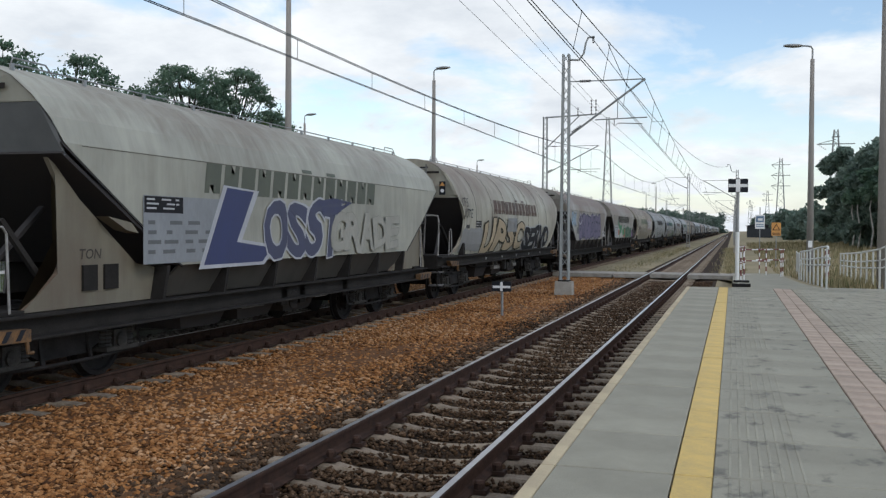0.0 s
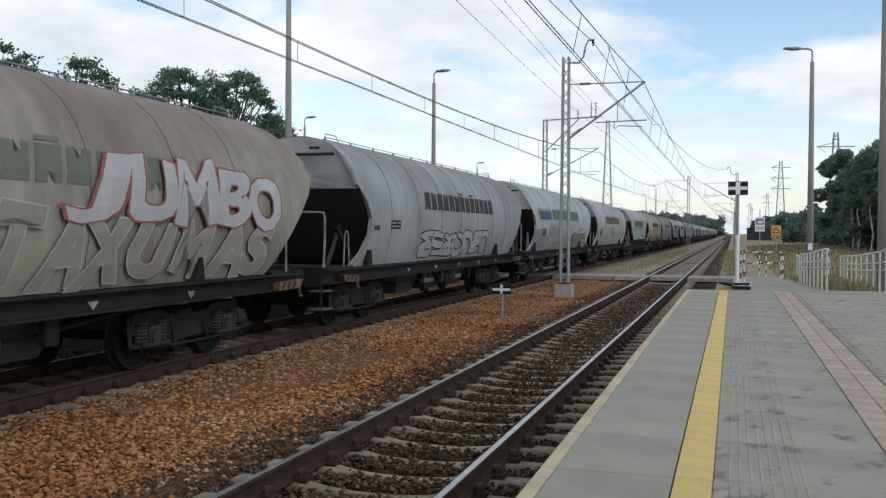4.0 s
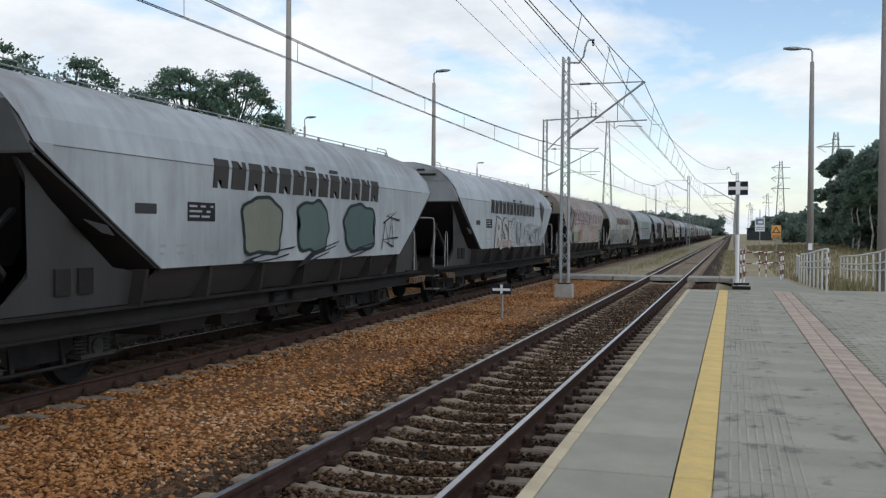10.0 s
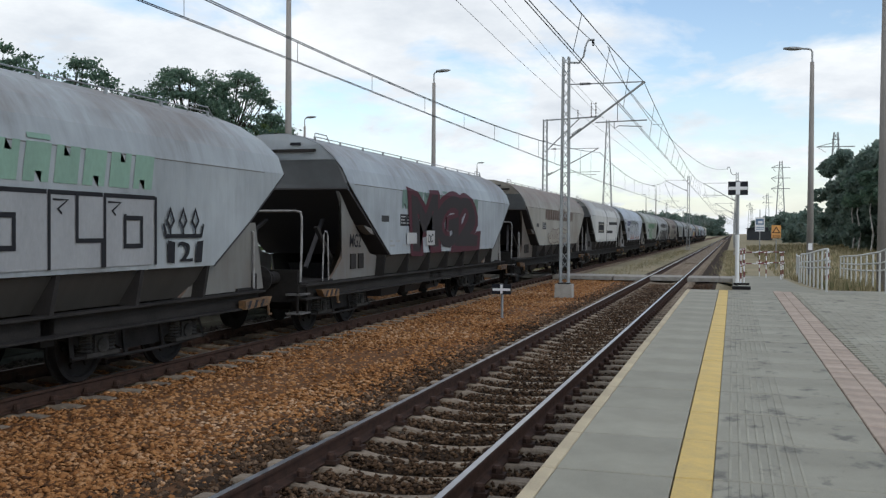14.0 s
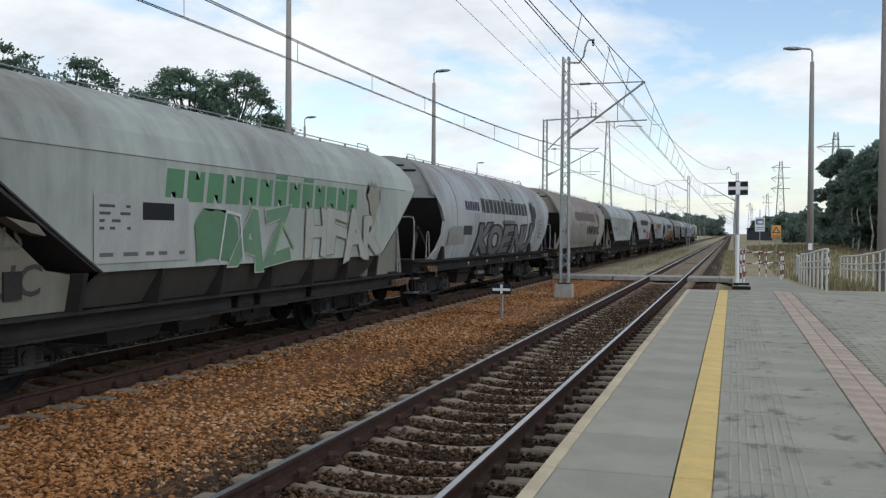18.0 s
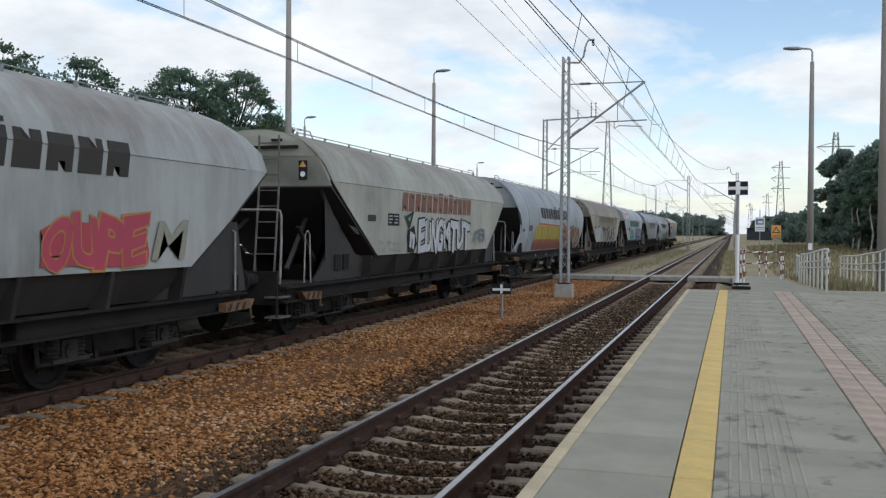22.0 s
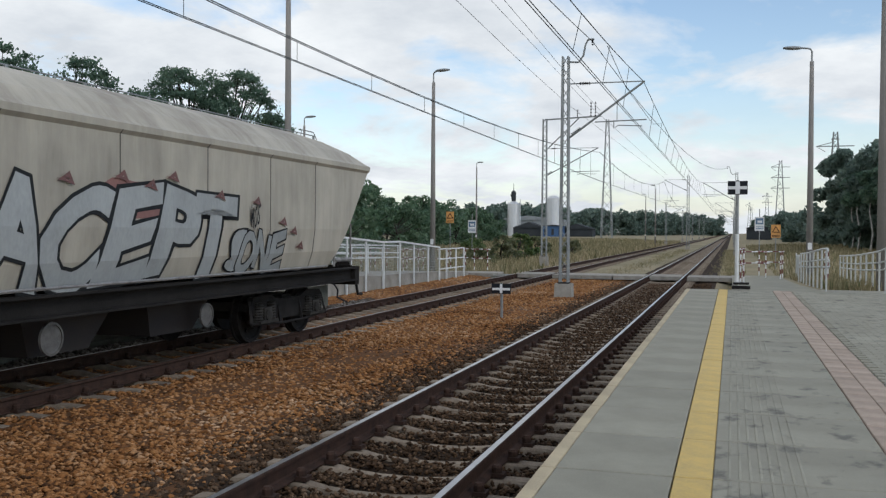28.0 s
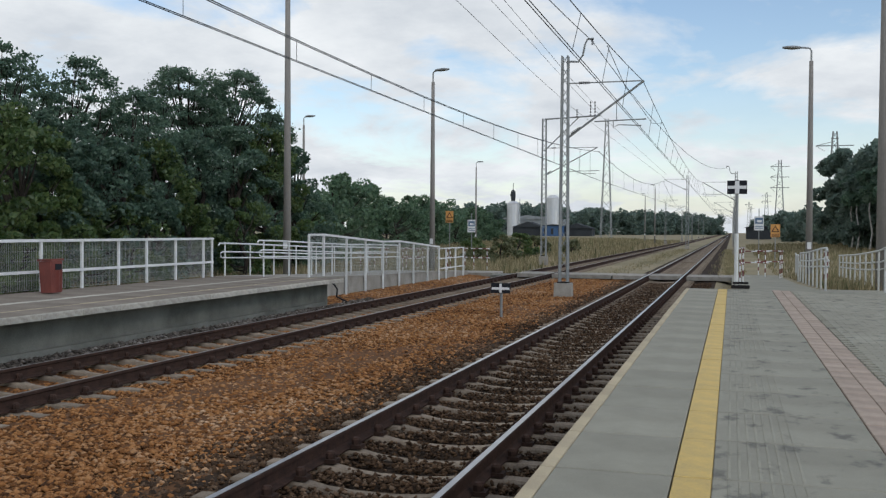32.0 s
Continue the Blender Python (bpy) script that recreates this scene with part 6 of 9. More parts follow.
        s.wild(14.2, 15.2, 1.3, 1.95, (0.16, 0.19, 0.22), BLACK, 28, 3, 0.03); s.emblem(14.6, 2.5, 0.55, (0.12, 0.075, 0.05)); s.wild(5.6, 6.4, 1.7, 1.95, (0.10, 0.08, 0.07), (0.14, 0.10, 0.08), 93, 3, 0.01)
    elif i == 11:
        for k, (ya, yb, c) in enumerate(((7.4, 8.7, (0.185, 0.19, 0.14)), (9.3, 10.55, (0.075, 0.12, 0.105)), (11.3, 12.9, (0.055, 0.10, 0.095)))):
            s.blob(ya, yb, 1.52, 2.38, c, (0.018, 0.03, 0.028), 29 + k)
        L([(13.3, 1.5), (13.5, 2.1), (13.7, 1.6), (13.9, 2.2), (14.0, 1.55), (13.3, 1.7), (14.3, 1.75)], 0.018, BLACK); L([(13.4, 2.05), (14.2, 2.3), (13.6, 2.2), (14.4, 2.12)], 0.02, BLACK); W("CES", 7.4, 13.0, 1.42, 1.55, BLACK, None, 32, 0.0, 0.3, 0.1)
    elif i == 12:
        W("RSK", 7.0, 9.6, 1.44, 2.25, (0.46, 0.45, 0.42), BLACK, 33, 0.035, 0.15, 0.06); W("RLOMSTAR", 10.1, 14.9, 1.5, 2.1, (0.36, 0.38, 0.38), (0.19, 0.22, 0.235), 34, 0.04, 0.05, 0.08); s.emblem(14.5, 2.65, 0.45, (0.06, 0.055, 0.055)); s.ragged("rose_spray", 7.2, 9.3, 1.42, 1.62, (0.38, 0.30, 0.27), 35, "rose overspray")
    elif i == 13:
        MAUVE, PALE, REDL = (0.235, 0.145, 0.155), (0.60, 0.56, 0.56), (0.36, 0.075, 0.07)
        s.ragged("beige_field", 5.9, 14.4, 1.42, 2.3, (0.41, 0.365, 0.305), 34, "pale beige ground of the lettering")
        s.ragged("mauve_band", 6.2, 10.5, 2.26, 2.5, MAUVE, 35, "mauve band with white stars"); W("Ray", 6.3, 8.35, 2.42, 2.95, MAUVE, PALE, 36, 0.035, 0.0, 0.05); W("Ray", 8.6, 10.5, 2.42, 2.95, MAUVE, PALE, 37, 0.035, 0.0, 0.05)
        for k in range(10):
            y = 6.5 + 0.43 * k
            for a in range(3):
                c, d = 0.10 * math.cos(a * 1.047), 0.075 * math.sin(a * 1.047)
                L([(y - c, 2.37 - d), (y + c, 2.37 + d)], 0.012, WHITE)
        W("Piano", 11.0, 14.9, 2.36, 2.98, (0.29, 0.22, 0.21), PALE, 38, 0.035, 0.0, 0.06)
        # the two outlined years: a bubble two, a nought and two threes each, small round marks between
        MAROON, ring = (0.17, 0.055, 0.055), [(math.cos(a * 0.5236), math.sin(a * 0.5236)) for a in range(13)]
        two = [(0.0, 1.0), (0.0, 0.72), (0.27, 0.66), (0.1, 0.30), (0.06, 0.0), (0.33, 0.0), (0.33, 0.27), (0.2, 0.28), (0.32, 0.66), (0.36, 0.9), (0.3, 1.0), (0.0, 1.0)]
        three = [(0.0, 0.95), (0.1, 1.0), (0.22, 0.93), (0.25, 0.7), (0.2, 0.52), (0.26, 0.3), (0.22, 0.06), (0.1, 0.0), (0.0, 0.06)]
        for y0 in (7.95, 11.15):
            L([(y0 + 2.55 * u, 1.47 + 0.72 * v) for u, v in two], 0.013, MAROON)
            L([(y0 + 1.22 + 0.34 * u, 1.83 + 0.37 * v) for u, v in ring], 0.013, MAROON)
            L([(y0 + 1.22 + 0.16 * u, 1.81 + 0.2 * v) for u, v in ring], 0.013, REDL)
            for dy in (1.55, 2.08):
                L([(y0 + dy + 2.1 * u, 1.48 + 0.70 * v) for u, v in three], 0.013, MAROON)
                L([(y0 + dy + 0.12, 1.98), (y0 + dy + 0.3, 1.94), (y0 + dy + 0.14, 1.86)], 0.011, REDL)
                L([(y0 + dy + 0.12, 1.76), (y0 + dy + 0.3, 1.72), (y0 + dy + 0.14, 1.63)], 0.011, REDL)
                L([(y0 + dy + 0.24, 1.51), (y0 + dy + 0.24, 1.62)], 0.014, REDL); L([(y0 + dy + 0.16, 1.57), (y0 + dy + 0.33, 1.57)], 0.011, REDL)
            L([(y0 + 0.28, 1.5), (y0 + 0.28, 1.66)], 0.016, REDL); L([(y0 + 0.16, 1.58), (y0 + 0.44, 1.58)], 0.014, REDL)
            for dy in (0.12, 0.3, 0.46, 0.62):
                L([(y0 + dy, 2.04), (y0 + dy + 0.04, 2.14), (y0 + dy + 0.1, 2.05)], 0.009, (0.05, 0.03, 0.03))
        for y0, r in ((7.45, 0.19), (10.88, 0.13), (13.95, 0.12), (14.25, 0.12)):
            L([(y0 + r * u, 2.05 + 0.8 * r * v) for u, v in ring], 0.013, REDL); L([(y0 - r * 0.4, 2.0), (y0 + r * 0.4, 2.02)], 0.011, REDL)
        for y0, z0 in ((10.75, 2.78), (10.75, 2.5)):
            L([(y0 + 0.14 * u, z0 + 0.12 * v) for u, v in ring], 0.013, PALE); L([(y0 - 0.05, z0 - 0.03), (y0 + 0.06, z0 - 0.02)], 0.018, PALE)
        s.ragged("green_field", 5.5, 7.6, 1.42, 1.95, (0.20, 0.24, 0.15), 41, "faded green painted field"); s.wild(6.9, 7.8, 1.5, 1.95, (0.28, 0.09, 0.07), (0.33, 0.10, 0.08), 42, 2, 0.015); W("HCT", 14.3, 15.3, 1.55, 2.1, (0.03, 0.10, 0.09), WHITE, 43, 0.04, 0.4)
        L([(4.35, 2.6), (5.1, 3.0), (5.6, 2.75), (5.3, 2.4), (4.7, 1.95), (4.4, 2.3), (4.35, 2.6)], 0.10, (0.07, 0.065, 0.06)); L([(4.6, 2.2), (5.2, 2.75), (4.9, 2.35), (5.4, 2.6)], 0.06, (0.36, 0.24, 0.25)); s.front_tag(5, -0.9, -0.05, 2.86, 3.25, BLACK, 8)
    elif i == 14:
        s.panel("data_field", 3.2, 5.35, 1.22, 2.06, (0.115, 0.125, 0.14), "dark slate data field"); s.bars("data_text", 3.5, 4.4, 1.55, 2.0, 3, (0.42, 0.43, 0.43), 42, 0.6); s.bars("data_text", 4.55, 5.2, 1.7, 1.98, 3, (0.42, 0.43, 0.43), 43, 0.4); W("OZY", 5.3, 6.1, 1.6, 1.8, BLACK, None, 44, 0.0, 0.2, 0.1)
        W("UPSC", 6.4, 9.5, 1.36, 1.98, (0.33, 0.325, 0.295), BLACK, 45, 0.03, 0.25, 0.05); s.ragged("rust_fade", 9.8, 14.4, 1.85, 2.15, (0.27, 0.20, 0.13), 46, "rusty brown overspray"); W("TEISO", 10.1, 14.1, 1.38, 1.98, (0.24, 0.235, 0.21), (0.09, 0.09, 0.085), 47, 0.04, 0.1, 0.08); s.emblem(14.7, 2.45, 0.6, (0.20, 0.14, 0.085))
    elif i == 15:
        s.panel("pale_field", 6.72, 13.05, 1.44, 2.28, (0.33, 0.335, 0.335), "pale ground of the block letters"); s.panel("primer_patch", 4.9, 6.5, 1.5, 2.1, (0.38, 0.38, 0.37))
        for a, b in ((6.75, 7.95), (8.0, 8.5), (8.55, 9.75), (9.8, 11.0), (11.05, 11.95), (12.0, 13.0)):
            L([(a, 1.45), (a, 2.28), (b, 2.28)], 0.025, BLACK); L([(a + 0.06, 2.2), (a + 0.3, 2.2), (a + 0.14, 2.1), (a + 0.2, 2.05)], 0.012, BLACK)
        for a in (6.75, 8.55):
            L([(a + 0.95, 2.08), (a + 0.4, 2.08), (a + 0.4, 1.62), (a + 0.8, 1.62), (a + 0.8, 1.84), (a + 0.6, 1.84)], 0.028, BLACK); L([(a + 1.2, 2.28), (a + 1.2, 1.45)], 0.025, BLACK)
        for a in (9.8, 12.0):
            L([(a + 0.38, 2.02), (a + 0.72, 2.02), (a + 0.72, 1.68), (a + 0.38, 1.68), (a + 0.38, 2.05)], 0.028, BLACK)
        L([(11.5, 2.28), (11.5, 1.75), (11.95, 1.75), (11.95, 1.45)], 0.025, BLACK); L([(13.02, 2.28), (13.02, 1.45)], 0.025, BLACK)
        for q in (13.35, 13.65, 13.95):
            L([(q, 1.9), (q - 0.08, 2.0), (q, 2.15), (q + 0.08, 2.0), (q, 1.9), (q, 1.8)], 0.02, BLACK)
        L([(13.2, 1.95), (13.25, 1.8), (14.1, 1.8), (14.15, 1.95)], 0.025, BLACK); W("121", 13.2, 14.2, 1.46, 1.72, BLACK, None, 45, 0.0, 0.0, 0.02)
    elif i == 16:
        W("MG2", 6.7, 12.4, 1.56, 2.7, (0.030, 0.024, 0.024), (0.075, 0.018, 0.026), 46, 0.13, 0.0, 0.03); s.panel("pale_patch", 7.75, 8.4, 1.55, 1.9, (0.45, 0.44, 0.42)); W("DC", 7.85, 8.3, 1.62, 1.8, BLACK, None, 48, 0.0, 0.2, 0.1)
        s.panel("white_field", 6.3, 7.0, 1.6, 1.85, (0.42, 0.42, 0.41)); s.plate_tag("MG2", 3.45, 4.05, 1.55, 1.82, BLACK)
    elif i == 17:
        s.wild(7.0, 12.0, 1.45, 2.0, (0.28, 0.25, 0.20), BROWN, 48, 5, 0.03)
    elif i == 18:
        CREAM = (0.56, 0.55, 0.51)
        s.ragged("white_letter", 4.9, 9.55, 1.40, 3.32, CREAM, 49, "huge white rolled letter"); s.ragged("white_letter", 9.75, 14.7, 1.40, 3.28, CREAM, 50, "huge white rolled letter")
        L([(9.5, 1.4), (9.6, 2.3), (9.75, 2.32), (9.95, 3.3)], 0.07, BLACK); L([(6.2, 2.17), (8.3, 2.17)], 0.30, BLACK); L([(6.3, 2.17), (8.2, 2.17)], 0.20, (0.48, 0.45, 0.33)); L([(6.3, 2.17), (8.2, 2.17)], 0.17, BLACK)
        L([(10.7, 2.42), (14.65, 2.46)], 0.085, BLACK); L([(9.6, 1.93), (12.4, 1.93)], 0.08, BLACK); L([(14.65, 3.2), (14.68, 2.5), (14.2, 2.4), (14.25, 1.6), (13.9, 1.45)], 0.04, BLACK); L([(9.75, 2.4), (9.62, 2.2), (9.62, 1.95)], 0.035, (0.48, 0.45, 0.33))
        s.plate_tag("OSONE", 13.4, 15.3, 1.12, 1.34, (0.36, 0.35, 0.33))
    elif i == 19:
        s.panel("owner_plate", 4.84, 7.5, 2.30, 2.79, (0.56, 0.56, 0.56), "white plate with blue blocks"); s.blocks("owner_mark", 5.0, 7.3, 2.36, 2.72, 6, BLUE, 0.25); s.panel("data_field", 4.9, 6.55, 1.5, 2.25, (0.26, 0.265, 0.27)); s.bars("data_text", 5.0, 5.6, 1.85, 2.2, 4, (0.5, 0.5, 0.5), 50, 0.5); s.panel("data_panel", 5.75, 6.5, 1.98, 2.22, BLACK)
        s.company(7.3, 12.0, 2.50, 2.74, (0.20, 0.23, 0.225)); s.ragged("pink_field", 6.7, 9.6, 1.42, 1.75, (0.40, 0.19, 0.165), 52, "pink painted field"); s.ragged("pink_field", 10.6, 13.6, 1.42, 1.65, (0.40, 0.26, 0.24), 51, "pale pink painted field"); W("DOMANI", 6.8, 13.0, 1.55, 2.48, (0.42, 0.44, 0.45), BLACK, 53, 0.05, 0.12, 0.05)
        W("ZION", 3.15, 4.2, 2.35, 2.62, BLACK, None, 54, 0.01, 0.15, 0.12); L([(3.95, 2.5), (4.25, 2.35), (4.3, 2.1)], 0.025, BLACK); W("KTOLL", 4.0, 4.85, 1.75, 2.1, BLACK, None, 55, 0.0, 0.3, 0.12); W("SURNO", 13.0, 13.8, 1.55, 1.75, BLACK, None, 56, 0.0, 0.3, 0.1); s.plate_tag("BAZI", 3.5, 4.1, 1.3, 1.75, (0.05, 0.05, 0.05))
    elif i == 20:
        s.panel("primer_patch", 5.1, 7.1, 1.48, 2.3, (0.39, 0.39, 0.36)); s.bars("data_text", 5.2, 5.8, 1.85, 2.2, 4, (0.08, 0.08, 0.08), 55, 0.4); s.panel("data_panel", 6.05, 6.75, 2.0, 2.22, BLACK); s.bars("data_text", 5.2, 7.0, 1.52, 1.64, 1, (0.10, 0.10, 0.09), 57, 0.6)
        s.ragged("green_field", 7.3, 8.4, 1.42, 2.2, (0.09, 0.20, 0.10), 58, "green painted letter"); W("AZ", 8.3, 10.2, 1.42, 2.2, (0.12, 0.23, 0.13), (0.40, 0.42, 0.36), 56, 0.03, 0.1, 0.05); L([(7.9, 1.45), (8.1, 2.15), (8.5, 2.1), (8.6, 1.45)], 0.02, WHITE); L([(9.6, 1.5), (9.9, 2.0), (10.3, 1.6)], 0.03, (0.22, 0.36, 0.20))
        W("HFAR", 10.8, 14.3, 1.42, 2.2, (0.38, 0.38, 0.33), (0.20, 0.19, 0.13), 59, 0.03, 0.05, 0.05); s.emblem(14.0, 2.45, 0.5, (0.26, 0.25, 0.19)); s.plate_tag("SOLS", 3.4, 4.2, 1.65, 1.9, (0.10, 0.095, 0.08)); s.plate_tag("UC", 3.7, 4.5, 1.15, 1.5, (0.05, 0.05, 0.045))
    elif i == 21:
        s.panel("owner_plate", 5.1, 6.9, 2.42, 2.80, (0.44, 0.44, 0.44), "white plate with dark blocks"); s.blocks("owner_mark", 5.2, 6.75, 2.48, 2.74, 6, (0.02, 0.022, 0.05), 0.2); s.ragged("primer_patch", 3.6, 5.2, 1.5, 2.05, (0.25, 0.245, 0.225), 57, "faded primer patch"); s.panel("data_panel", 5.0, 5.9, 1.8, 2.05, (0.05, 0.05, 0.05))
        W("KOENU", 6.4, 14.3, 1.25, 2.06, (0.12, 0.115, 0.11), (0.03, 0.034, 0.034), 58, 0.09, 0.2, 0.04); s.blocks("owner_name", 9.6, 11.4, 2.14, 2.26, 5, (0.12, 0.11, 0.10), 0.2); s.emblem(14.5, 2.45, 0.62, (0.05, 0.045, 0.045)); s.bars("tag", 15.5, 16.1, 1.6, 2.4, 5, (0.16, 0.15, 0.14), 59)
    elif i == 22:
        W("EXOMRA", 5.4, 10.3, 1.36, 2.18, (0.27, 0.25, 0.205), (0.075, 0.06, 0.05), 60, 0.03, 0.15, 0.06); W("UNMASFOL", 10.6, 15.0, 1.80, 2.18, (0.06, 0.05, 0.045), (0.36, 0.34, 0.30), 61, 0.03, 0.05, 0.08); s.wild(10.6, 14.6, 1.3, 1.8, (0.27, 0.245, 0.20), (0.32, 0.29, 0.24), 64, 5, 0.02); s.emblem(14.7, 2.6, 0.5, (0.10, 0.085, 0.07)); W("WAW", 3.9, 4.7, 1.75, 2.05, BLACK, None, 62, 0.0, 0.2, 0.12); s.bars("tag", 4.75, 5.3, 1.85, 2.05, 3, (0.12, 0.10, 0.09), 63)
    elif i == 23:
        PALE, OLIVE = (0.47, 0.48, 0.43), (0.215, 0.225, 0.18)
        s.ragged("olive_fade", 6.3, 9.2, 1.6, 2.85, (0.29, 0.29, 0.24), 63, "faded olive cover paint"); s.ragged("olive_fade", 9.4, 13.0, 1.6, 2.85, (0.29, 0.29, 0.24), 64, "faded olive cover paint"); s.blocks("owner_name", 9.6, 11.4, 1.85, 2.15, 4, OLIVE, 0.1)
        for pts in ([(3.85, 2.95), (3.9, 2.3), (4.3, 2.25), (4.45, 2.5), (4.3, 2.5), (4.35, 2.95), (3.85, 2.95)], [(4.55, 2.85), (4.6, 2.3), (5.0, 2.4), (5.05, 2.8), (4.75, 2.85), (4.75, 2.45)], [(5.0, 2.2), (5.5, 2.35), (5.9, 2.2), (5.6, 2.25), (5.0, 2.2)], [(4.1, 2.2), (4.45, 2.0), (4.2, 1.95), (4.5, 1.85)],
                    [(5.67, 3.05), (6.5, 2.0), (6.2, 1.95), (6.6, 1.97)], [(6.2, 3.0), (8.0, 1.5), (6.9, 1.5)], [(6.2, 2.95), (7.6, 2.9), (8.1, 2.6), (7.4, 2.75), (8.1, 1.55)], [(8.3, 1.52), (9.6, 1.7), (9.0, 3.0), (8.75, 2.4), (8.6, 2.0), (8.5, 2.4), (8.4, 1.9)],
                    [(9.0, 2.9), (9.7, 1.9), (10.0, 2.6), (9.9, 1.6), (11.3, 1.6), (11.4, 2.0), (10.6, 2.0), (10.4, 2.8), (10.2, 2.1), (10.1, 1.75)], [(11.2, 2.8), (11.5, 1.7), (12.3, 2.4), (11.7, 2.8)], [(11.9, 2.8), (12.6, 2.3), (12.2, 1.6), (11.9, 1.9), (12.9, 1.8)], [(13.0, 2.8), (13.6, 2.2), (13.2, 2.1), (14.2, 2.75), (14.8, 2.6)], [(13.2, 1.5), (13.6, 1.9), (13.9, 1.5)]):
            L(pts, 0.035, PALE)
    elif i == 24:
        s.blocks("owner_name", 8.4, 10.75, 1.90, 2.18, 6, DARK, 0.15); s.panel("primer_patch", 4.9, 7.0, 1.55, 2.3, (0.34, 0.34, 0.325)); s.ragged("red_field", 11.5, 13.45, 1.43, 2.0, (0.42, 0.045, 0.07), 62, "red painted field"); W("OUPE", 11.55, 13.4, 1.46, 2.0, (0.45, 0.05, 0.09), (0.46, 0.22, 0.05), 64, 0.05, 0.05); W("M", 13.5, 14.4, 1.5, 2.0, (0.30, 0.29, 0.22), None, 65, 0.0, 0.2)
    elif i == 25:
        s.bars("data_text", 5.3, 6.7, 1.42, 1.7, 2, (0.32, 0.31, 0.28), 64, 0.8); W("EUNG", 7.9, 9.9, 1.42, 2.12, (0.50, 0.52, 0.53), BLACK, 65, 0.06, 0.1, 0.06); W("MTUT", 9.9, 12.4, 1.42, 2.1, (0.50, 0.52, 0.53), BLACK, 66, 0.06, 0.1, 0.06); L([(7.2, 1.45), (7.2, 1.85), (7.55, 1.95), (7.7, 1.6), (7.5, 1.42), (7.2, 1.45)], 0.06, BLACK); L([(7.3, 1.55), (7.35, 1.8), (7.55, 1.75), (7.5, 1.52)], 0.07, (0.5, 0.52, 0.53)); L([(7.0, 2.2), (7.5, 2.3), (7.25, 2.0), (7.0, 2.2)], 0.05, (0.02, 0.06, 0.04)); W("ANER", 12.8, 14.2, 1.6, 1.95, (0.20, 0.23, 0.24), None, 67, 0.0, 0.1, 0.08)
    elif i == 26:
        s.ragged("teal_spray", 13.4, 16.1, 1.2, 2.1, (0.19, 0.29, 0.24), 66, "blue-green overspray"); s.ragged("yellow_field", 5.6, 10.9, 1.5, 2.18, (0.37, 0.30, 0.035), 67, "yellow upper half of the letters"); s.ragged("red_field", 5.4, 10.8, 1.19, 1.62, (0.24, 0.07, 0.035), 68, "dark red lower half of the letters"); L([(6.2, 2.2), (8.5, 2.18), (10.9, 2.14)], 0.03, (0.40, 0.05, 0.05))
        for k in range(8):
            y = 5.9 + 0.62 * k
            L([(y, 1.22), (y + 0.25, 1.75), (y + 0.1, 1.95), (y + 0.45, 2.1)], 0.03, (0.20, 0.05, 0.03) if k % 2 else (0.26, 0.19, 0.03))
        W("SERVO", 10.9, 16.1, 1.22, 2.05, (0.25, 0.075, 0.04), (0.035, 0.035, 0.02), 68, 0.05, 0.25, 0.08); L([(10.9, 1.4), (11.6, 2.15), (12.0, 1.9), (12.6, 2.2), (13.4, 1.95), (14.6, 2.15), (16.0, 2.1)], 0.022, (0.40, 0.36, 0.16))
    elif i == 27:
        s.ragged("primer_patch", 4.9, 7.5, 1.43, 2.2, (0.34, 0.36, 0.37), 69, "blue-grey primer patch"); s.ragged("rust_fade", 6.4, 13.5, 2.2, 2.45, (0.25, 0.19, 0.13), 70, "rusty brown stain"); W("TORAS", 7.9, 13.4, 1.43, 2.2, (0.10, 0.085, 0.085), (0.50, 0.48, 0.45), 71, 0.04, 0.05, 0.05); s.wild(7.0, 7.8, 1.5, 1.95, (0.30, 0.27, 0.14), (0.34, 0.31, 0.18), 72, 2, 0.015); s.emblem(14.1, 2.5, 0.5, (0.15, 0.12, 0.07))
    elif i == 28:
        s.panel("owner_plate", 3.05, 6.6, 2.92, 3.42, (0.52, 0.50, 0.50), "white owner plate with a pink ring"); L([(3.75 + 0.3 * math.cos(a * 0.524), 3.18 + 0.19 * math.sin(a * 0.524)) for a in range(13)], 0.05, (0.42, 0.07, 0.16)); L([(3.4, 3.18), (4.1, 3.18)], 0.03, (0.42, 0.07, 0.16)); s.blocks("owner_name", 4.5, 6.4, 3.12, 3.26, 6, (0.42, 0.10, 0.18), 0.1)
        W("AOMS", 6.55, 9.3, 1.42, 2.06, (0.16, 0.30, 0.16), (0.025, 0.03, 0.03), 71, 0.06, 0.0, 0.06); s.ragged("blue_shade", 6.7, 9.2, 1.44, 1.68, (0.05, 0.17, 0.24), 73, "blue lower shading"); s.ragged("pale_ground", 10.5, 14.9, 1.42, 2.2, (0.42, 0.45, 0.49), 74, "pale blue ground of the lettering"); W("MORSOE", 10.6, 14.8, 1.45, 2.16, (0.022, 0.05, 0.125), (0.47, 0.49, 0.53), 75, 0.05, 0.05, 0.08)
    elif i == 29:
        s.bars("data_text", 6.0, 9.0, 2.24, 2.34, 1, (0.06, 0.06, 0.06), 74, 0.4); W("PAM", 6.3, 8.6, 1.45, 2.15, (0.42, 0.36, 0.35), (0.22, 0.05, 0.05), 76, 0.04, 0.0, 0.06); W("PUTON", 8.8, 12.6, 1.45, 2.2, (0.40, 0.40, 0.38), (0.10, 0.10, 0.105), 77, 0.04, 0.0, 0.06); s.panel("primer_patch", 5.2, 6.2, 1.45, 2.15, (0.30, 0.30, 0.29))
    elif i == 30:
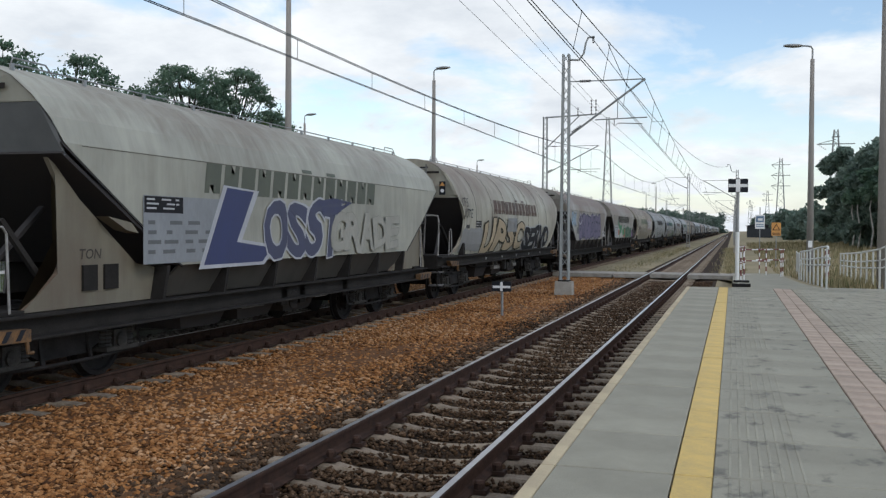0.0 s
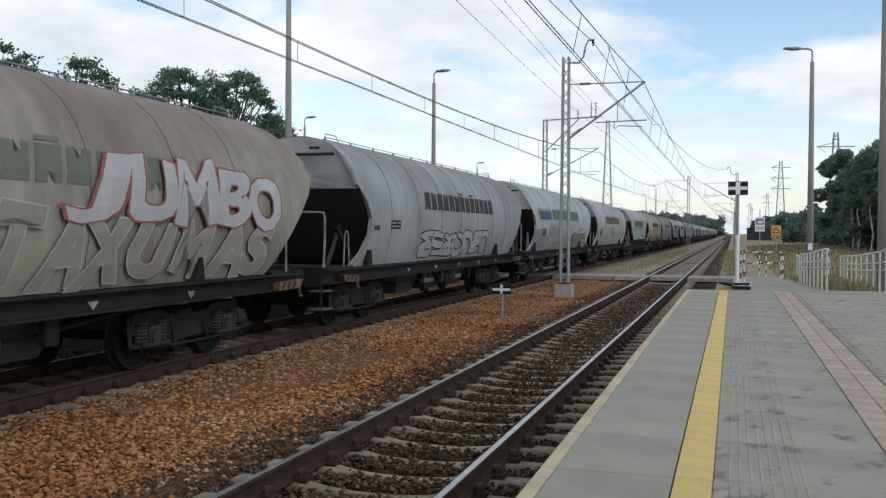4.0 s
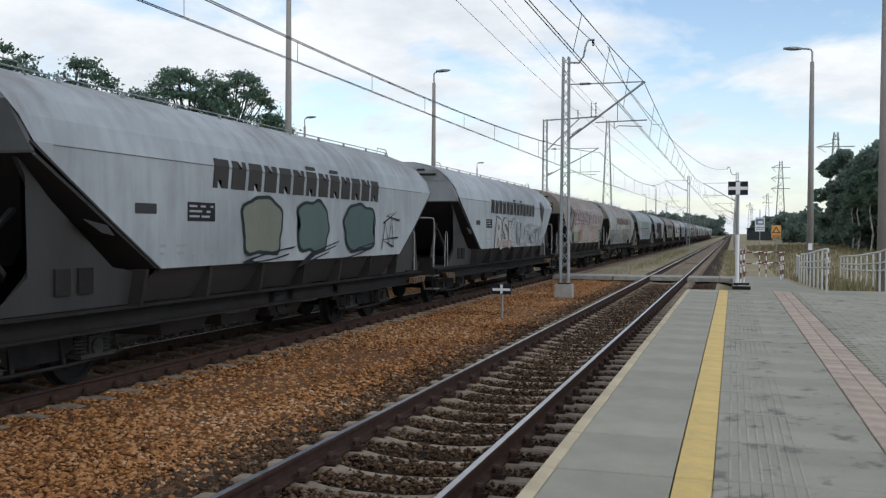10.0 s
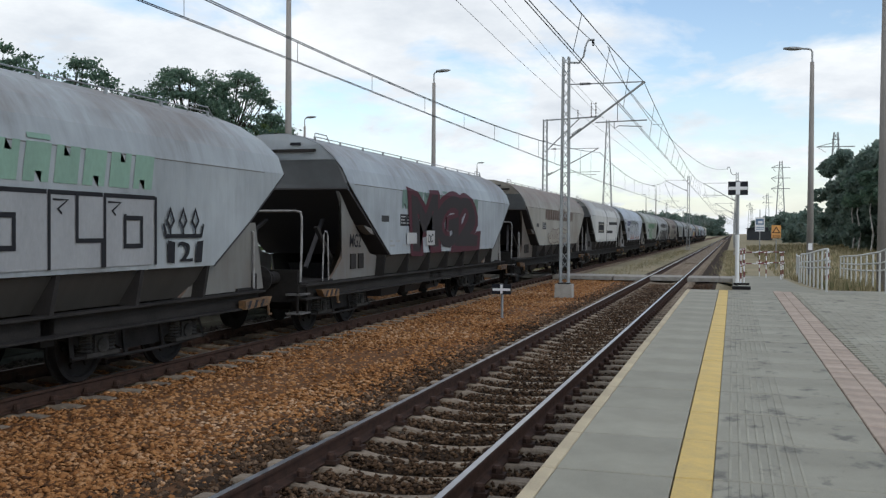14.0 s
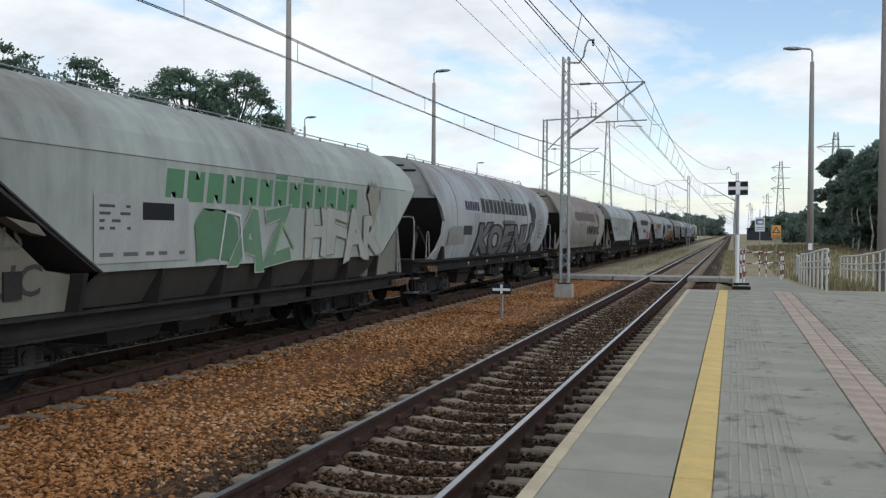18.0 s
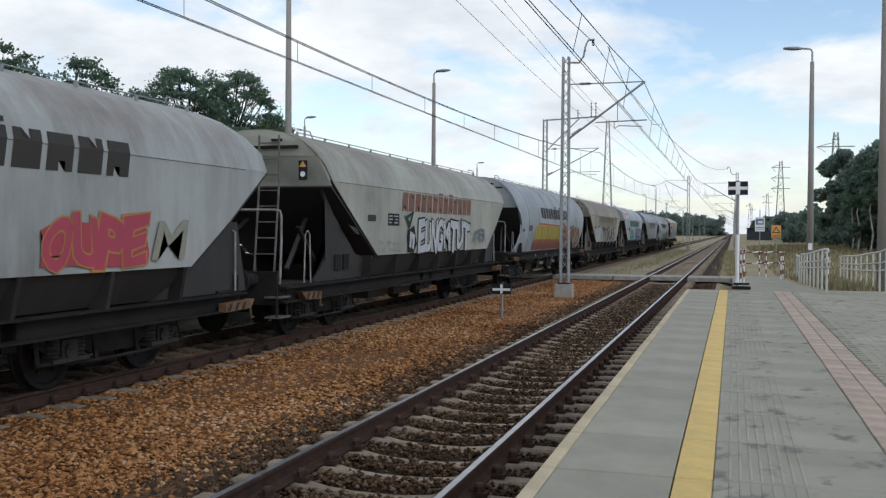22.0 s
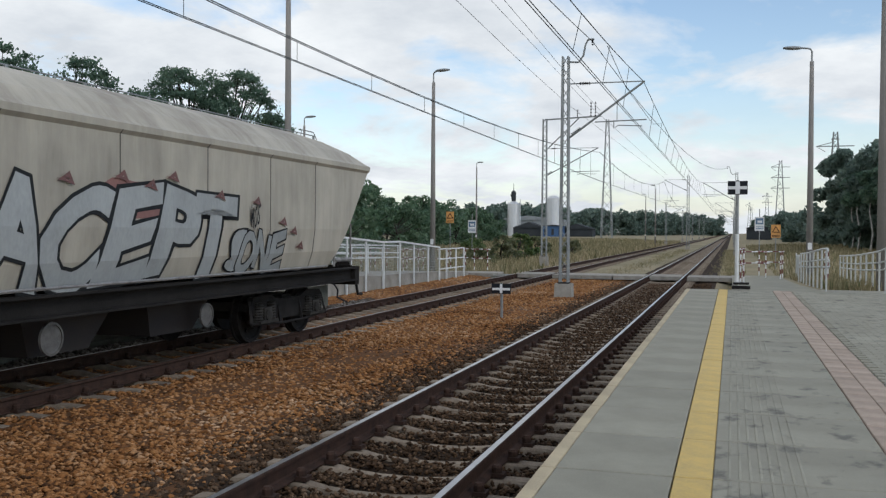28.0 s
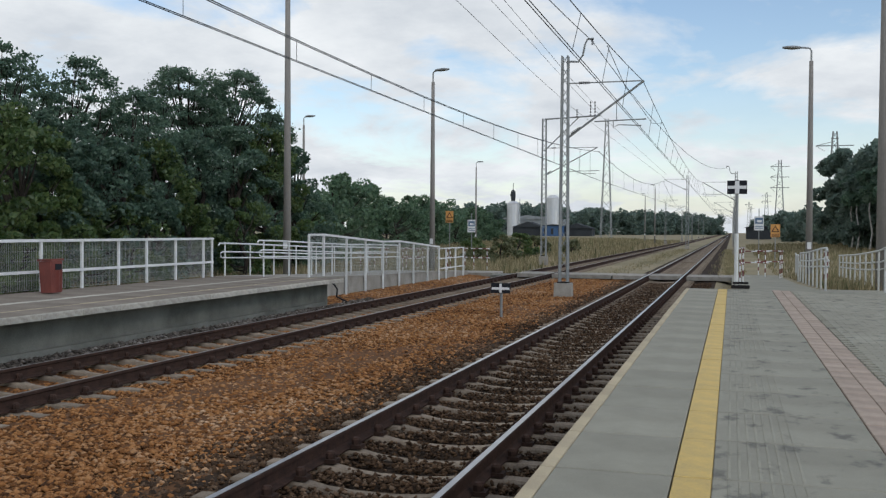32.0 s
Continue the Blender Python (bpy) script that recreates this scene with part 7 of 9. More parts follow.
        W("FLASH ET KOSMO", 13.2, 15.9, 1.85, 2.05, BLACK, None, 75, 0.0, 0.1, 0.05); W("ENT", 14.1, 14.9, 1.6, 1.78, BLACK, None, 78, 0.0, 0.1, 0.05); L([(14.6, 1.4), (15.0, 1.7), (15.3, 1.45), (14.9, 1.3), (14.7, 1.5), (15.4, 1.65)], 0.02, BLACK); s.ragged("red_spray", 13.3, 14.6, 1.25, 1.6, (0.26, 0.12, 0.09), 79, "dull red overspray"); s.wild(8.0, 13.8, 1.24, 1.85, (0.22, 0.27, 0.25), (0.07, 0.07, 0.07), 76, 5, 0.05)
    elif i == 31:
        s.panel("owner_plate", 4.73, 6.6, 2.38, 2.74, (0.26, 0.255, 0.26), "grey plate with dark blocks"); s.blocks("owner_mark", 4.9, 6.5, 2.43, 2.68, 6, (0.03, 0.03, 0.06), 0.25)
        s.ragged("rose_spray", 9.0, 10.6, 2.0, 2.5, (0.30, 0.14, 0.12), 77, "dull red overspray"); W("ACEPT", 7.1, 12.2, 1.27, 2.3, (0.44, 0.46, 0.45), (0.02, 0.022, 0.024), 78, 0.05, 0.15, 0.05); W("!", 12.0, 12.5, 1.3, 1.9, (0.40, 0.42, 0.41), BLACK, 80, 0.05, 0.1, 0.02); W("ONE", 12.35, 13.8, 1.28, 1.82, (0.35, 0.37, 0.36), BLACK, 79, 0.05, 0.1, 0.06)
        for y, z in ((8.3, 2.42), (9.3, 2.5), (9.9, 2.42), (10.4, 2.55), (11.6, 2.35), (12.7, 2.3), (13.6, 2.0), (14.0, 1.85), (14.3, 1.6)):
            L([(y, z), (y + 0.14, z + 0.06), (y + 0.2, z - 0.03), (y, z)], 0.03, (0.20, 0.09, 0.08))
        W("MOS", 12.6, 12.9, 1.95, 2.25, BLACK, None, 81, 0.0, 0.3, 0.1)


# where the owner's name stands, where it differs: start, end, foot
OWNER_AT = {0: (5.8, 12.45, 2.36), 1: (6.5, 13.2, 2.36), 4: (6.65, 13.3, 2.38), 8: (6.0, 12.9, 2.36), 11: (6.5, 13.15, 2.48), 12: (6.43, 13.1, 2.45), 15: (6.8, 13.0, 2.38), 16: (5.95, 12.6, 2.39), 20: (6.5, 13.15, 2.26), 21: (7.0, 13.55, 2.45), 22: (6.94, 13.6, 2.45), 23: (6.3, 13.0, 2.42), 24: (6.4, 13.1, 2.51), 25: (6.76, 12.6, 2.33), 28: (6.88, 13.55, 2.32), 29: (6.28, 13.05, 2.34)}
PALE_PLATES, BROWN_PLATES, SHADED_PANELS, NO_DATA = (0, 15, 16, 19, 20), (8, 17, 23, 27, 28), (0, 11, 15, 16, 17, 18, 19), (0, 3, 6, 14, 18, 19, 20, 21)


def build_train():
    makers = {"R": (round_wagon, ROUND, R_PROFILE), "F": (faceted_wagon, FACET, F_PROFILE), "L": (last_wagon, TAIL, L_PROFILE)}
    protos = {k: f[0](f[1]) for k, f in makers.items()}
    used = set()
    for i, (kind, u, tint, rust, rungs, owner, label) in enumerate(TRAIN):
        w = copy_thing(protos[kind], pose(0, 0, 0)) if kind in used else protos[kind]
        if kind not in used:
            used.add(kind)
            if sum(t[0] == kind for t in TRAIN) > 1:
                w = copy_thing(protos[kind], pose(0, 0, 0))
        for o in w.children:
            o.color = (tint[0] * 0.725, tint[1] * 0.78, tint[2] * 0.835, rust)
            # shade on the lower end sheet, painted as a dark grey tint
            if o.name.startswith("front_lower_panel") and i in SHADED_PANELS:
                o.color = (0.125, 0.132, 0.135, 0.05)
            # tints below the body ends hold grime and painted-in shade
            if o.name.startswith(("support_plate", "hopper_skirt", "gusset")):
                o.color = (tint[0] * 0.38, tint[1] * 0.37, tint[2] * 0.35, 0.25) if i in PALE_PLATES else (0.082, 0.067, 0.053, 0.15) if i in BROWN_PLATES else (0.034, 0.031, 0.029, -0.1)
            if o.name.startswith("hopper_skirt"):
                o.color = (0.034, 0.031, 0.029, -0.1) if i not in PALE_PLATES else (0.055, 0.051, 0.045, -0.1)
        tagged(w, label, "freight wagon", "wagons of the freight train")
        s = Side(w, makers[kind][2])
        if kind != "L":
            if rungs:
                ladder(w, 2.6 if kind == "R" else 2.72)
                warning_plates(w, 2.6 if kind == "R" else 2.72)
            if i in NO_DATA:
                pass
            elif kind == "R":
                s.panel("data_panel", 4.35, 5.0, 1.93, 2.12, BLACK, "black data panel"); s.bars("data_text", 4.4, 4.95, 1.95, 2.1, 2, (0.38, 0.38, 0.37), 200 + i, 0.3); s.panel("data_panel", 3.35, 3.7, 1.9, 2.0, (0.07, 0.07, 0.07))
            else:
                s.panel("data_panel", 5.9, 6.62, 2.0, 2.26, BLACK, "black data panel"); s.bars("data_text", 5.95, 6.57, 2.03, 2.24, 3, (0.38, 0.38, 0.37), 200 + i, 0.3); s.panel("data_panel", 4.72, 5.18, 2.08, 2.21, (0.05, 0.05, 0.05)); s.bars("data_text", 5.25, 6.6, 1.52, 1.72, 2, (0.33, 0.33, 0.32), 230 + i, 0.9)
        else:
            s.panel("data_panel", 4.95, 7.0, 1.35, 1.95, (0.10, 0.10, 0.105), "dark grey data panel"); s.bars("data_text", 5.1, 6.9, 1.45, 1.85, 3, (0.25, 0.25, 0.25), 230, 0.8)
        if owner:
            a, b, za = OWNER_AT.get(i, (6.72, 13.45, 2.41) if kind == "R" else (6.42, 13.1, 2.37))
            s.company(a, b, za, za + 0.42, owner)
        decorate(i, s)
        w.matrix_basis = pose(T2, u, 0)
        WAGONS.append((w, u))
        for bo in w.children:
            if bo.name.startswith("bogie"):
                for o in bo.children:
                    if o.name.startswith("wheelset"):
                        WHEELSETS[0.95 if o.location.y > 0 else -0.95].append(o)
    for kind in ("R", "F"):
        for o in (*protos[kind].children_recursive, protos[kind]):
            bpy.data.objects.remove(o)


build_train()

# ---- far platform, its ramp and fences ----


def build_far_platform():
    plat = thing("platform_far", "concrete station platform across the tracks", "platform", kind="structure")
    bm = B()
    prism(bm, [(-10.52, 0.45), (-10.52, -0.75), (-14.2, -0.75), (-14.2, 0.45)], lambda u, v: (u, -12, v), lambda u, v: (u, 24.0, v))
    part("retaining_wall", bm, M["dark_concrete"], plat, "stained grey concrete platform wall")
    bm = B()
    prism(bm, [(-10.4, -0.05), (-10.4, -0.6), (-10.53, -0.6), (-10.53, -0.05)], lambda u, v: (u, -12, v), lambda u, v: (u, 23.6, v))
    part("wall_footing", bm, M["dark_concrete"], plat)
    strips = ((-10.2, 0.07, "worn_edge", "edge_strip"), (-10.585, 0.69, "old_paving", "paving_slab"), (-10.97, 0.07, "edge", "edge_strip"), (-11.5, 0.98, "old_paving", "paving_slab"), (-12.09, 0.20, "worn_edge", "light_strip"), (-13.05, 1.72, "old_paving", "paving_slab"))
    for x, w, mat, name in strips:
        me = slab_mesh(w - 0.008, 0.992, 0.095, M[mat], name)
        for k in range(23):
            piece(name, me, plat, pose(x, 24.3 - 0.5 - k, 0.553 + rng.normal(0, 0.002)))
    bm = B()
    box(bm, (-12.0, -4.9, 0.495), (3.7, 12, 0.11))
    part("deck_rest", bm, M["old_paving"], plat)
    bm = B()
    tube(bm, [(-10.45, 24.05, 0.45), (-10.42, 24.2, 0.40), (-10.38, 24.35, 0.25), (-10.42, 24.4, 0.05), (-10.3, 24.7, -0.1), (-10.1, 25.0, -0.22)], 0.025, 6)
    part("drain_hose", bm, M["black"], plat, "black cable hanging from the platform end")


def ramp_z(y):
    return lerp_table([(24.6, 0.553), (30.4, 0.36), (32.0, 0.35), (37.0, 0.24), (41.5, 0.06)], y)


def build_ramp():
    bm = B()
    ys = [24.3, 24.6, 30.4, 32.0, 37.0, 41.5]
    rows = [[bm.verts.new((x, y, z)) for x, z in ((-11.35, -0.7), (-11.35, ramp_z(y)), (-13.9, ramp_z(y)), (-13.9, -0.7))] for y in ys]
    for a, b in zip(rows, rows[1:]):
        for k in range(4):
            bm.faces.new((a[k], a[(k + 1) % 4], b[(k + 1) % 4], b[k]))
    bm.faces.new(rows[0]); bm.faces.new(rows[-1][::-1])
    solid("access_ramp", bm, M["concrete"], "sloping concrete ramp beside the far platform", "ramp", "structure")


def mesh_panel(parent, x, ya, yb, lo, hi, step=0.055, cross=0.2):
    """Welded wire between posts; lo, hi: bottom and top height at y."""
    bm = B()
    n = max(2, int((yb - ya) / step))
    for k in range(1, n):
        y = ya + (yb - ya) * k / n
        beam(bm, (x, y, lo(y)), (x, y, hi(y)), 0.005, 0.005)
    z = 0.0
    while z < 1.0:
        a, b = lo(ya) + (hi(ya) - lo(ya)) * z, lo(yb) + (hi(yb) - lo(yb)) * z
        beam(bm, (x, ya, a), (x, yb, b), 0.005, 0.005)
        z += cross / max(0.3, hi(ya) - lo(ya))
    part("mesh_panel", bm, M["mesh"], parent)


def build_fence():
    f = thing("platform_fence", "white steel mesh fence along the back of the far platform", "fence")
    x = -13.8
    ys = [23.55, 23.1, 21.74, 20.46, 19.33, 18.0, 16.69, 15.38, 14.07, 12.76, 11.45]
    for y in ys:
        bm = B(); box(bm, (x, y, 1.095), (0.05, 0.05, 1.08)); part("post", bm, M["white_steel"], f)
    for z, w in ((1.62, 0.06), (0.97, 0.055)):
        bm = B(); box(bm, (x + 0.01, (ys[0] + ys[-1]) / 2, z), (w, ys[0] - ys[-1] + 0.07, w)); part("rail", bm, M["white_steel"], f)
    for a, b in zip(ys, ys[1:]):
        mesh_panel(f, x - 0.03, b, a, lambda y: 0.60, lambda y: 1.6, 0.05, 0.2)


def rail_run(name, label, x, ys, zf, h, pairs=True, mat="white_steel", x2=None, r=0.024):
    """Tube railing: posts, a top rail and a pair of lower rails that close in a loop."""
    t = thing(name, label, "railing")
    xx = lambda y: x if x2 is None else x + (x2 - x) * (y - ys[0]) / (ys[-1] - ys[0])
    for y in ys:
        bm = B(); tube(bm, [(xx(y), y, zf(y)), (xx(y), y, zf(y) + h)], r, 8); part("post", bm, M[mat], t)
    a, b = ys[0] - 0.3, ys[-1] + 0.3
    bm = B(); tube(bm, [(xx(a), a - 0.06, zf(a) + h - 0.06), (xx(a), a, zf(a) + h)] + [(xx(y), y, zf(y) + h) for y in ys] + [(xx(b), b, zf(b) + h)], r, 8)
    part("top_rail", bm, M[mat], t)
    if pairs:
        bm = B()
        up = [(xx(y) + 0.04, y, zf(y) + h * 0.74) for y in [a + 0.1] + ys]
        dn = [(xx(y) + 0.04, y, zf(y) + h * 0.56) for y in [a + 0.1] + ys]
        tube(bm, up[::-1] + [(xx(a) + 0.04, a, zf(a) + h * 0.71), (xx(a) + 0.04, a, zf(a) + h * 0.59)] + dn, r * 0.85, 8)
        part("hand_rail", bm, M[mat], t)
    return t


def build_ramp_fence():
    f = thing("ramp_fence", "white steel mesh fence beside the ramp by the track", "fence")
    x = -11.27
    ys = [24.43, 25.43, 27.13, 28.73, 30.35, 32.0, 33.58, 35.3, 36.8]
    top = lambda y: lerp_table([(25.4, 1.745), (30.35, 1.497), (32.0, 1.502), (36.8, 1.233)], y)
    low = lambda y: ramp_z(y) + 0.03
    for y in ys:
        foot = 0.553 if y < 26 else -0.3
        bm = B(); box(bm, (x, y, (foot + top(y)) / 2), (0.055, 0.055, top(y) - foot)); part("post", bm, M["white_steel"], f)
    for a, b in zip(ys, ys[1:]):
        bm = B(); beam(bm, (x, a, top(a)), (x, b, top(b)), 0.06, 0.06); part("top_rail", bm, M["white_steel"], f)
        mesh_panel(f, x + 0.02, a, b, low, top, 0.07, 0.1)
    g = thing("gate_fence", "short white steel railing at the foot of the ramp", "railing")
    for y in (37.8, 39.2, 40.45):
        bm = B(); box(bm, (x, y, 0.5), (0.06, 0.06, 1.36)); part("post", bm, M["white_steel"], g)
    for z in (1.16, 0.75, 0.35):
        bm = B(); beam(bm, (x, 36.95, z), (x, 40.45, z), 0.045, 0.045); part("rail", bm, M["white_steel"], g)


def build_bin():
    b = thing("litter_bin", "rust-red slatted metal litter bin on the far platform", "bin", pose(-13.22, 16.3, 0.553, 0, -2, 4))
    bm = B()
    prism(bm, [(-0.13, -0.18), (0.12, -0.18), (0.14, -0.14), (0.14, 0.14), (0.12, 0.18), (-0.13, 0.18)], lambda u, v: (u * 0.96, v * 0.96, 0.02), lambda u, v: (u * 1.05, v * 1.12, 0.66))
    part("body", bm, M["bin"], b)
    for k in range(7):
        bm = B(); beam(bm, (0.137, -0.14 + 0.046 * k, 0.04), (0.15, -0.155 + 0.051 * k, 0.48), 0.016, 0.016); part("slat", bm, M["bin"], b)
    bm = B(); box(bm, (0.15, 0.03, 0.54), (0.02, 0.2, 0.12)); part("opening", bm, M["black"], b, "dark opening")
    bm = B(); box(bm, (0, 0, 0.685), (0.32, 0.43, 0.04)); part("lid", bm, M["bin"], b)


build_far_platform(); build_ramp(); build_fence(); build_ramp_fence(); build_bin()
rail_run("ramp_railing", "white tubular railing along the outer ramp edge", -13.8, [24.26, 25.75, 27.3, 28.9, 30.5, 32.1, 33.7, 35.3, 37.0], ramp_z, 0.93)
rail_run("ramp_railing", "white tubular railing along the ramp", -12.55, [24.2, 25.8, 27.4, 29.0, 30.6, 32.2, 33.8, 35.4], ramp_z, 1.02)

# ---- level crossing and the path at the near platform ----


def build_crossing():
    c = thing("foot_crossing", "concrete slab foot crossing over both tracks", "level crossing", kind="structure")
    me_wide = slab_mesh(1.28, 1.05, 0.16, M["concrete"], "crossing_slab")
    for x in (-12.2, -10.9, T2 + 1.55, T2 + 2.85, T1 - 1.55, T1 + 1.55, T1 + 2.85):
        for y in (42.2, 43.27):
            piece("crossing_slab", me_wide, c, pose(x, y, 0.0))
    me_in = slab_mesh(1.30, 1.05, 0.16, M["concrete"], "crossing_slab")
    for x in (T2, T1):
        for y in (42.2, 43.27):
            piece("crossing_slab", me_in, c, pose(x, y, 0.012))
    bm = B(); box(bm, (-10.0, 42.7, -0.35), (0.7, 2.1, 0.5)); part("bed", bm, M["dark_concrete"], c)


def path_z(y):
    return lerp_table([(24.0, TOP), (31.0, 0.30), (43.0, 0.0)], y)


def bank_z(x, y):
    """The grass bank that falls away from the path."""
    edge = path_z(y) - 0.04
    return edge + (-0.42 - edge) * min(1.0, max(0.0, x - 4.2) / 4.0) - 0.02 * (x - 2.2)


def build_path():
    bm = B()
    ys = [23.1, 24.0, 31.0, 37.0, 42.9, 44.6]
    rows = [[bm.verts.new((x, y, z)) for x, z in ((0.02, -0.8), (0.02, path_z(y) - 0.004), (2.0, path_z(y) - 0.004), (2.0, -0.8))] for y in ys]
    for a, b in zip(rows, rows[1:]):
        for k in range(4):
            bm.faces.new((a[k], a[(k + 1) % 4], b[(k + 1) % 4], b[k]))
    bm.faces.new(rows[0]); bm.faces.new(rows[-1][::-1])
    solid("platform_path", bm, M["paving"], "grey paved path sloping from the platform to the crossing", "path", "structure")
    bm = B()
    box(bm, (2.85, 23.65, 0.03), (1.7, 1.1, 1.03))
    solid("platform_corner", bm, M["paving"], "grey paved platform corner inside the railings", "pavement", "structure")


def build_bank():
    bm = B()
    xs, ys = [2.0, 2.6, 3.4, 4.2, 5.2, 6.4, 8.2], [24.2 + 1.6 * k for k in range(13)]
    grid = [[bm.verts.new((x, y, bank_z(x, y) + 0.02 * noise.noise(Vector((x * 1.4, y * 1.4, 3))))) for x in xs] for y in ys]
    for ra, rb in zip(grid, grid[1:]):
        for k in range(len(xs) - 1):
            bm.faces.new((ra[k], ra[k + 1], rb[k + 1], rb[k]))
    solid("bank", bm, M["grass"], "dry grass bank beside the sloping path", "grass bank", "structure", True)


def build_shoulder():
    """Brown gravel heaped between the far rail and the ramp."""
    bm = B()
    rows = [[bm.verts.new((x, y, z + 0.02 * noise.noise(Vector((x * 2, y, 0))))) for x, z in ((-11.4, -0.08), (-10.9, -0.12), (-10.4, -0.19), (-9.9, -0.27))] for y in [23.7 + 1.2 * k for k in range(17)]]
    for ra, rb in zip(rows, rows[1:]):
        for k in range(3):
            bm.faces.new((ra[k], ra[k + 1], rb[k + 1], rb[k]))
    solid("gravel_shoulder", bm, M["ballast"], "brown gravel shoulder between the ramp and the rail", "gravel", "structure", True)
    n = 6500
    x, y = rng.uniform(-11.35, -9.8, n), 23.9 + 18.5 * rng.uniform(0, 1, n) ** 1.4
    z = np.interp(x, (-11.4, -10.9, -10.4, -9.9), (-0.08, -0.12, -0.19, -0.27))
    scatter("ballast_gravel", M["stones"], np.stack([x, y, z], -1), 0.02 + 0.03 * rng.uniform(0, 1, n), 0.5, None, "loose brown gravel below the ramp fence", "gravel", rng)


build_crossing(); build_path(); build_bank(); build_shoulder()
M["pale_tube"] = material("pale_galvanised_tube", (0.56, 0.57, 0.55), (0.42, 0.43, 0.42), 0.5, 0.2, scale=4.0, bump=0.05)
rail_run("path_railing", "pale galvanised tube railing beside the sloping path", 2.07, [23.5, 25.0, 26.5, 28.2, 29.9, 31.6, 33.3, 35.0], path_z, 0.98, True, "pale_tube", 2.27, 0.024)
rail_run("path_railing", "pale galvanised tube railing at the lower end of the path", 2.3, [36.6, 38.3, 40.0, 41.8, 43.6, 45.4, 47.2], lambda y: path_z(y) - 0.05, 0.98, True, "pale_tube", 2.85, 0.024)
rail_run("corner_railing", "pale galvanised tube railing round the platform corner", 3.22, [21.8, 23.2, 24.6, 26.2, 28.0, 29.8, 31.6, 33.4, 35.2, 37.0, 38.8], lambda y: TOP if y < 24 else bank_z(3.7, y), 1.0, True, "pale_tube", 3.9, 0.024)


def striped(name, parent, a, b, r, n):
    """A tube painted in bands: the bar itself and a red sleeve for each red band."""
    a, b = Vector(a), Vector(b)
    bm = B(); tube(bm, [a, b], r, 8); p = part(name, bm, M["white"], parent)
    for k in range(1, n, 2):
        bm = B(); tube(bm, [a + (b - a) * k / n, a + (b - a) * (k + 1) / n], r + 0.003, 8); part("red_band", bm, M["red"], p)


def barrier(m, width, label):
    """A red and white tube barrier of two uprights and two bars."""
    t = thing("pedestrian_barrier", label, "barrier", m, "red and white barriers at the crossing")
    for x in (0, width):
        striped("upright", t, (x, 0, 0), (x, 0, 1.1), 0.022, 6)
    for z in (1.07, 0.6):
        striped("bar", t, (-0.15, 0, z), (width + 0.15, 0, z), 0.022, 5)


for x, y, w, rz in ((0.25, 30.5, 1.0, 84), (0.45, 42.0, 0.9, 2), (1.84, 40.0, 0.8, 82), (1.15, 44.6, 0.9, 0), (2.75, 31.6, 0.9, 80)):
    barrier(pose(x, y, path_z(y) if x < 2.1 else bank_z(x, y), 0, 0, rz), w, "red and white tube barrier beside the sloping path")
for x, y, w in ((-12.7, 47.6, 0.7), (-14.6, 46.2, 0.9), (-16.3, 47.4, 0.9), (-14.2, 48.4, 0.8), (-17.8, 46.0, 0.9), (-15.6, 44.8, 0.8), (-18.8, 47.2, 0.8)):
    barrier(pose(x, y, -0.1), w, "red and white tube barrier at the far crossing")

# ---- signs ----


def sign_post(x, y, foot, top, board, bars, white_to=None, label=""):
    """A track-side post with a black board that bears white bars."""
    t = thing("track_sign", label, "sign", pose(x, y, 0))
    bm = B(); tube(bm, [(0, 0, foot), (0, 0, top)], 0.035, 10); part("post", bm, M["galv"], t)
    if white_to:
        bm = B(); tube(bm, [(0, 0, foot + 0.004), (0, 0, white_to)], 0.047, 10); part("white_sleeve", bm, M["white_steel"], t, "white painted lower post")
    w, h, z = board
    bm = B(); box(bm, (0, -0.06, z), (w, 0.02, h)); b = part("board", bm, M["black"], t, "black enamel board")
    for k, (bx, bz, bw, bh) in enumerate(bars):
        bm = B(); box(bm, (bx, -0.072 - 0.003 * k, z + bz), (bw, 0.006, bh)); part("white_bar", bm, M["white"], b)
    return t


near_sign = sign_post(0.11, 23.75, TOP, 3.13, (0.45, 0.32, 2.945), [(0, 0, 0.43, 0.075), (0, 0, 0.10, 0.30)], 1.85, "black and white track sign on a tall grey post")
bm = B(); box(bm, (0.10, -0.02, TOP + 0.04), (0.42, 0.18, 0.07)); box(bm, (0.10, -0.02, TOP + 0.13), (0.36, 0.12, 0.05)); part("foot", bm, M["iron"], near_sign)
sign_post(-5.36, 22.7, -0.4, 0.62, (0.48, 0.25, 0.49), [(0, -0.01, 0.44, 0.06), (0, 0, 0.06, 0.22)], None, "low black and white track sign on a thin post")


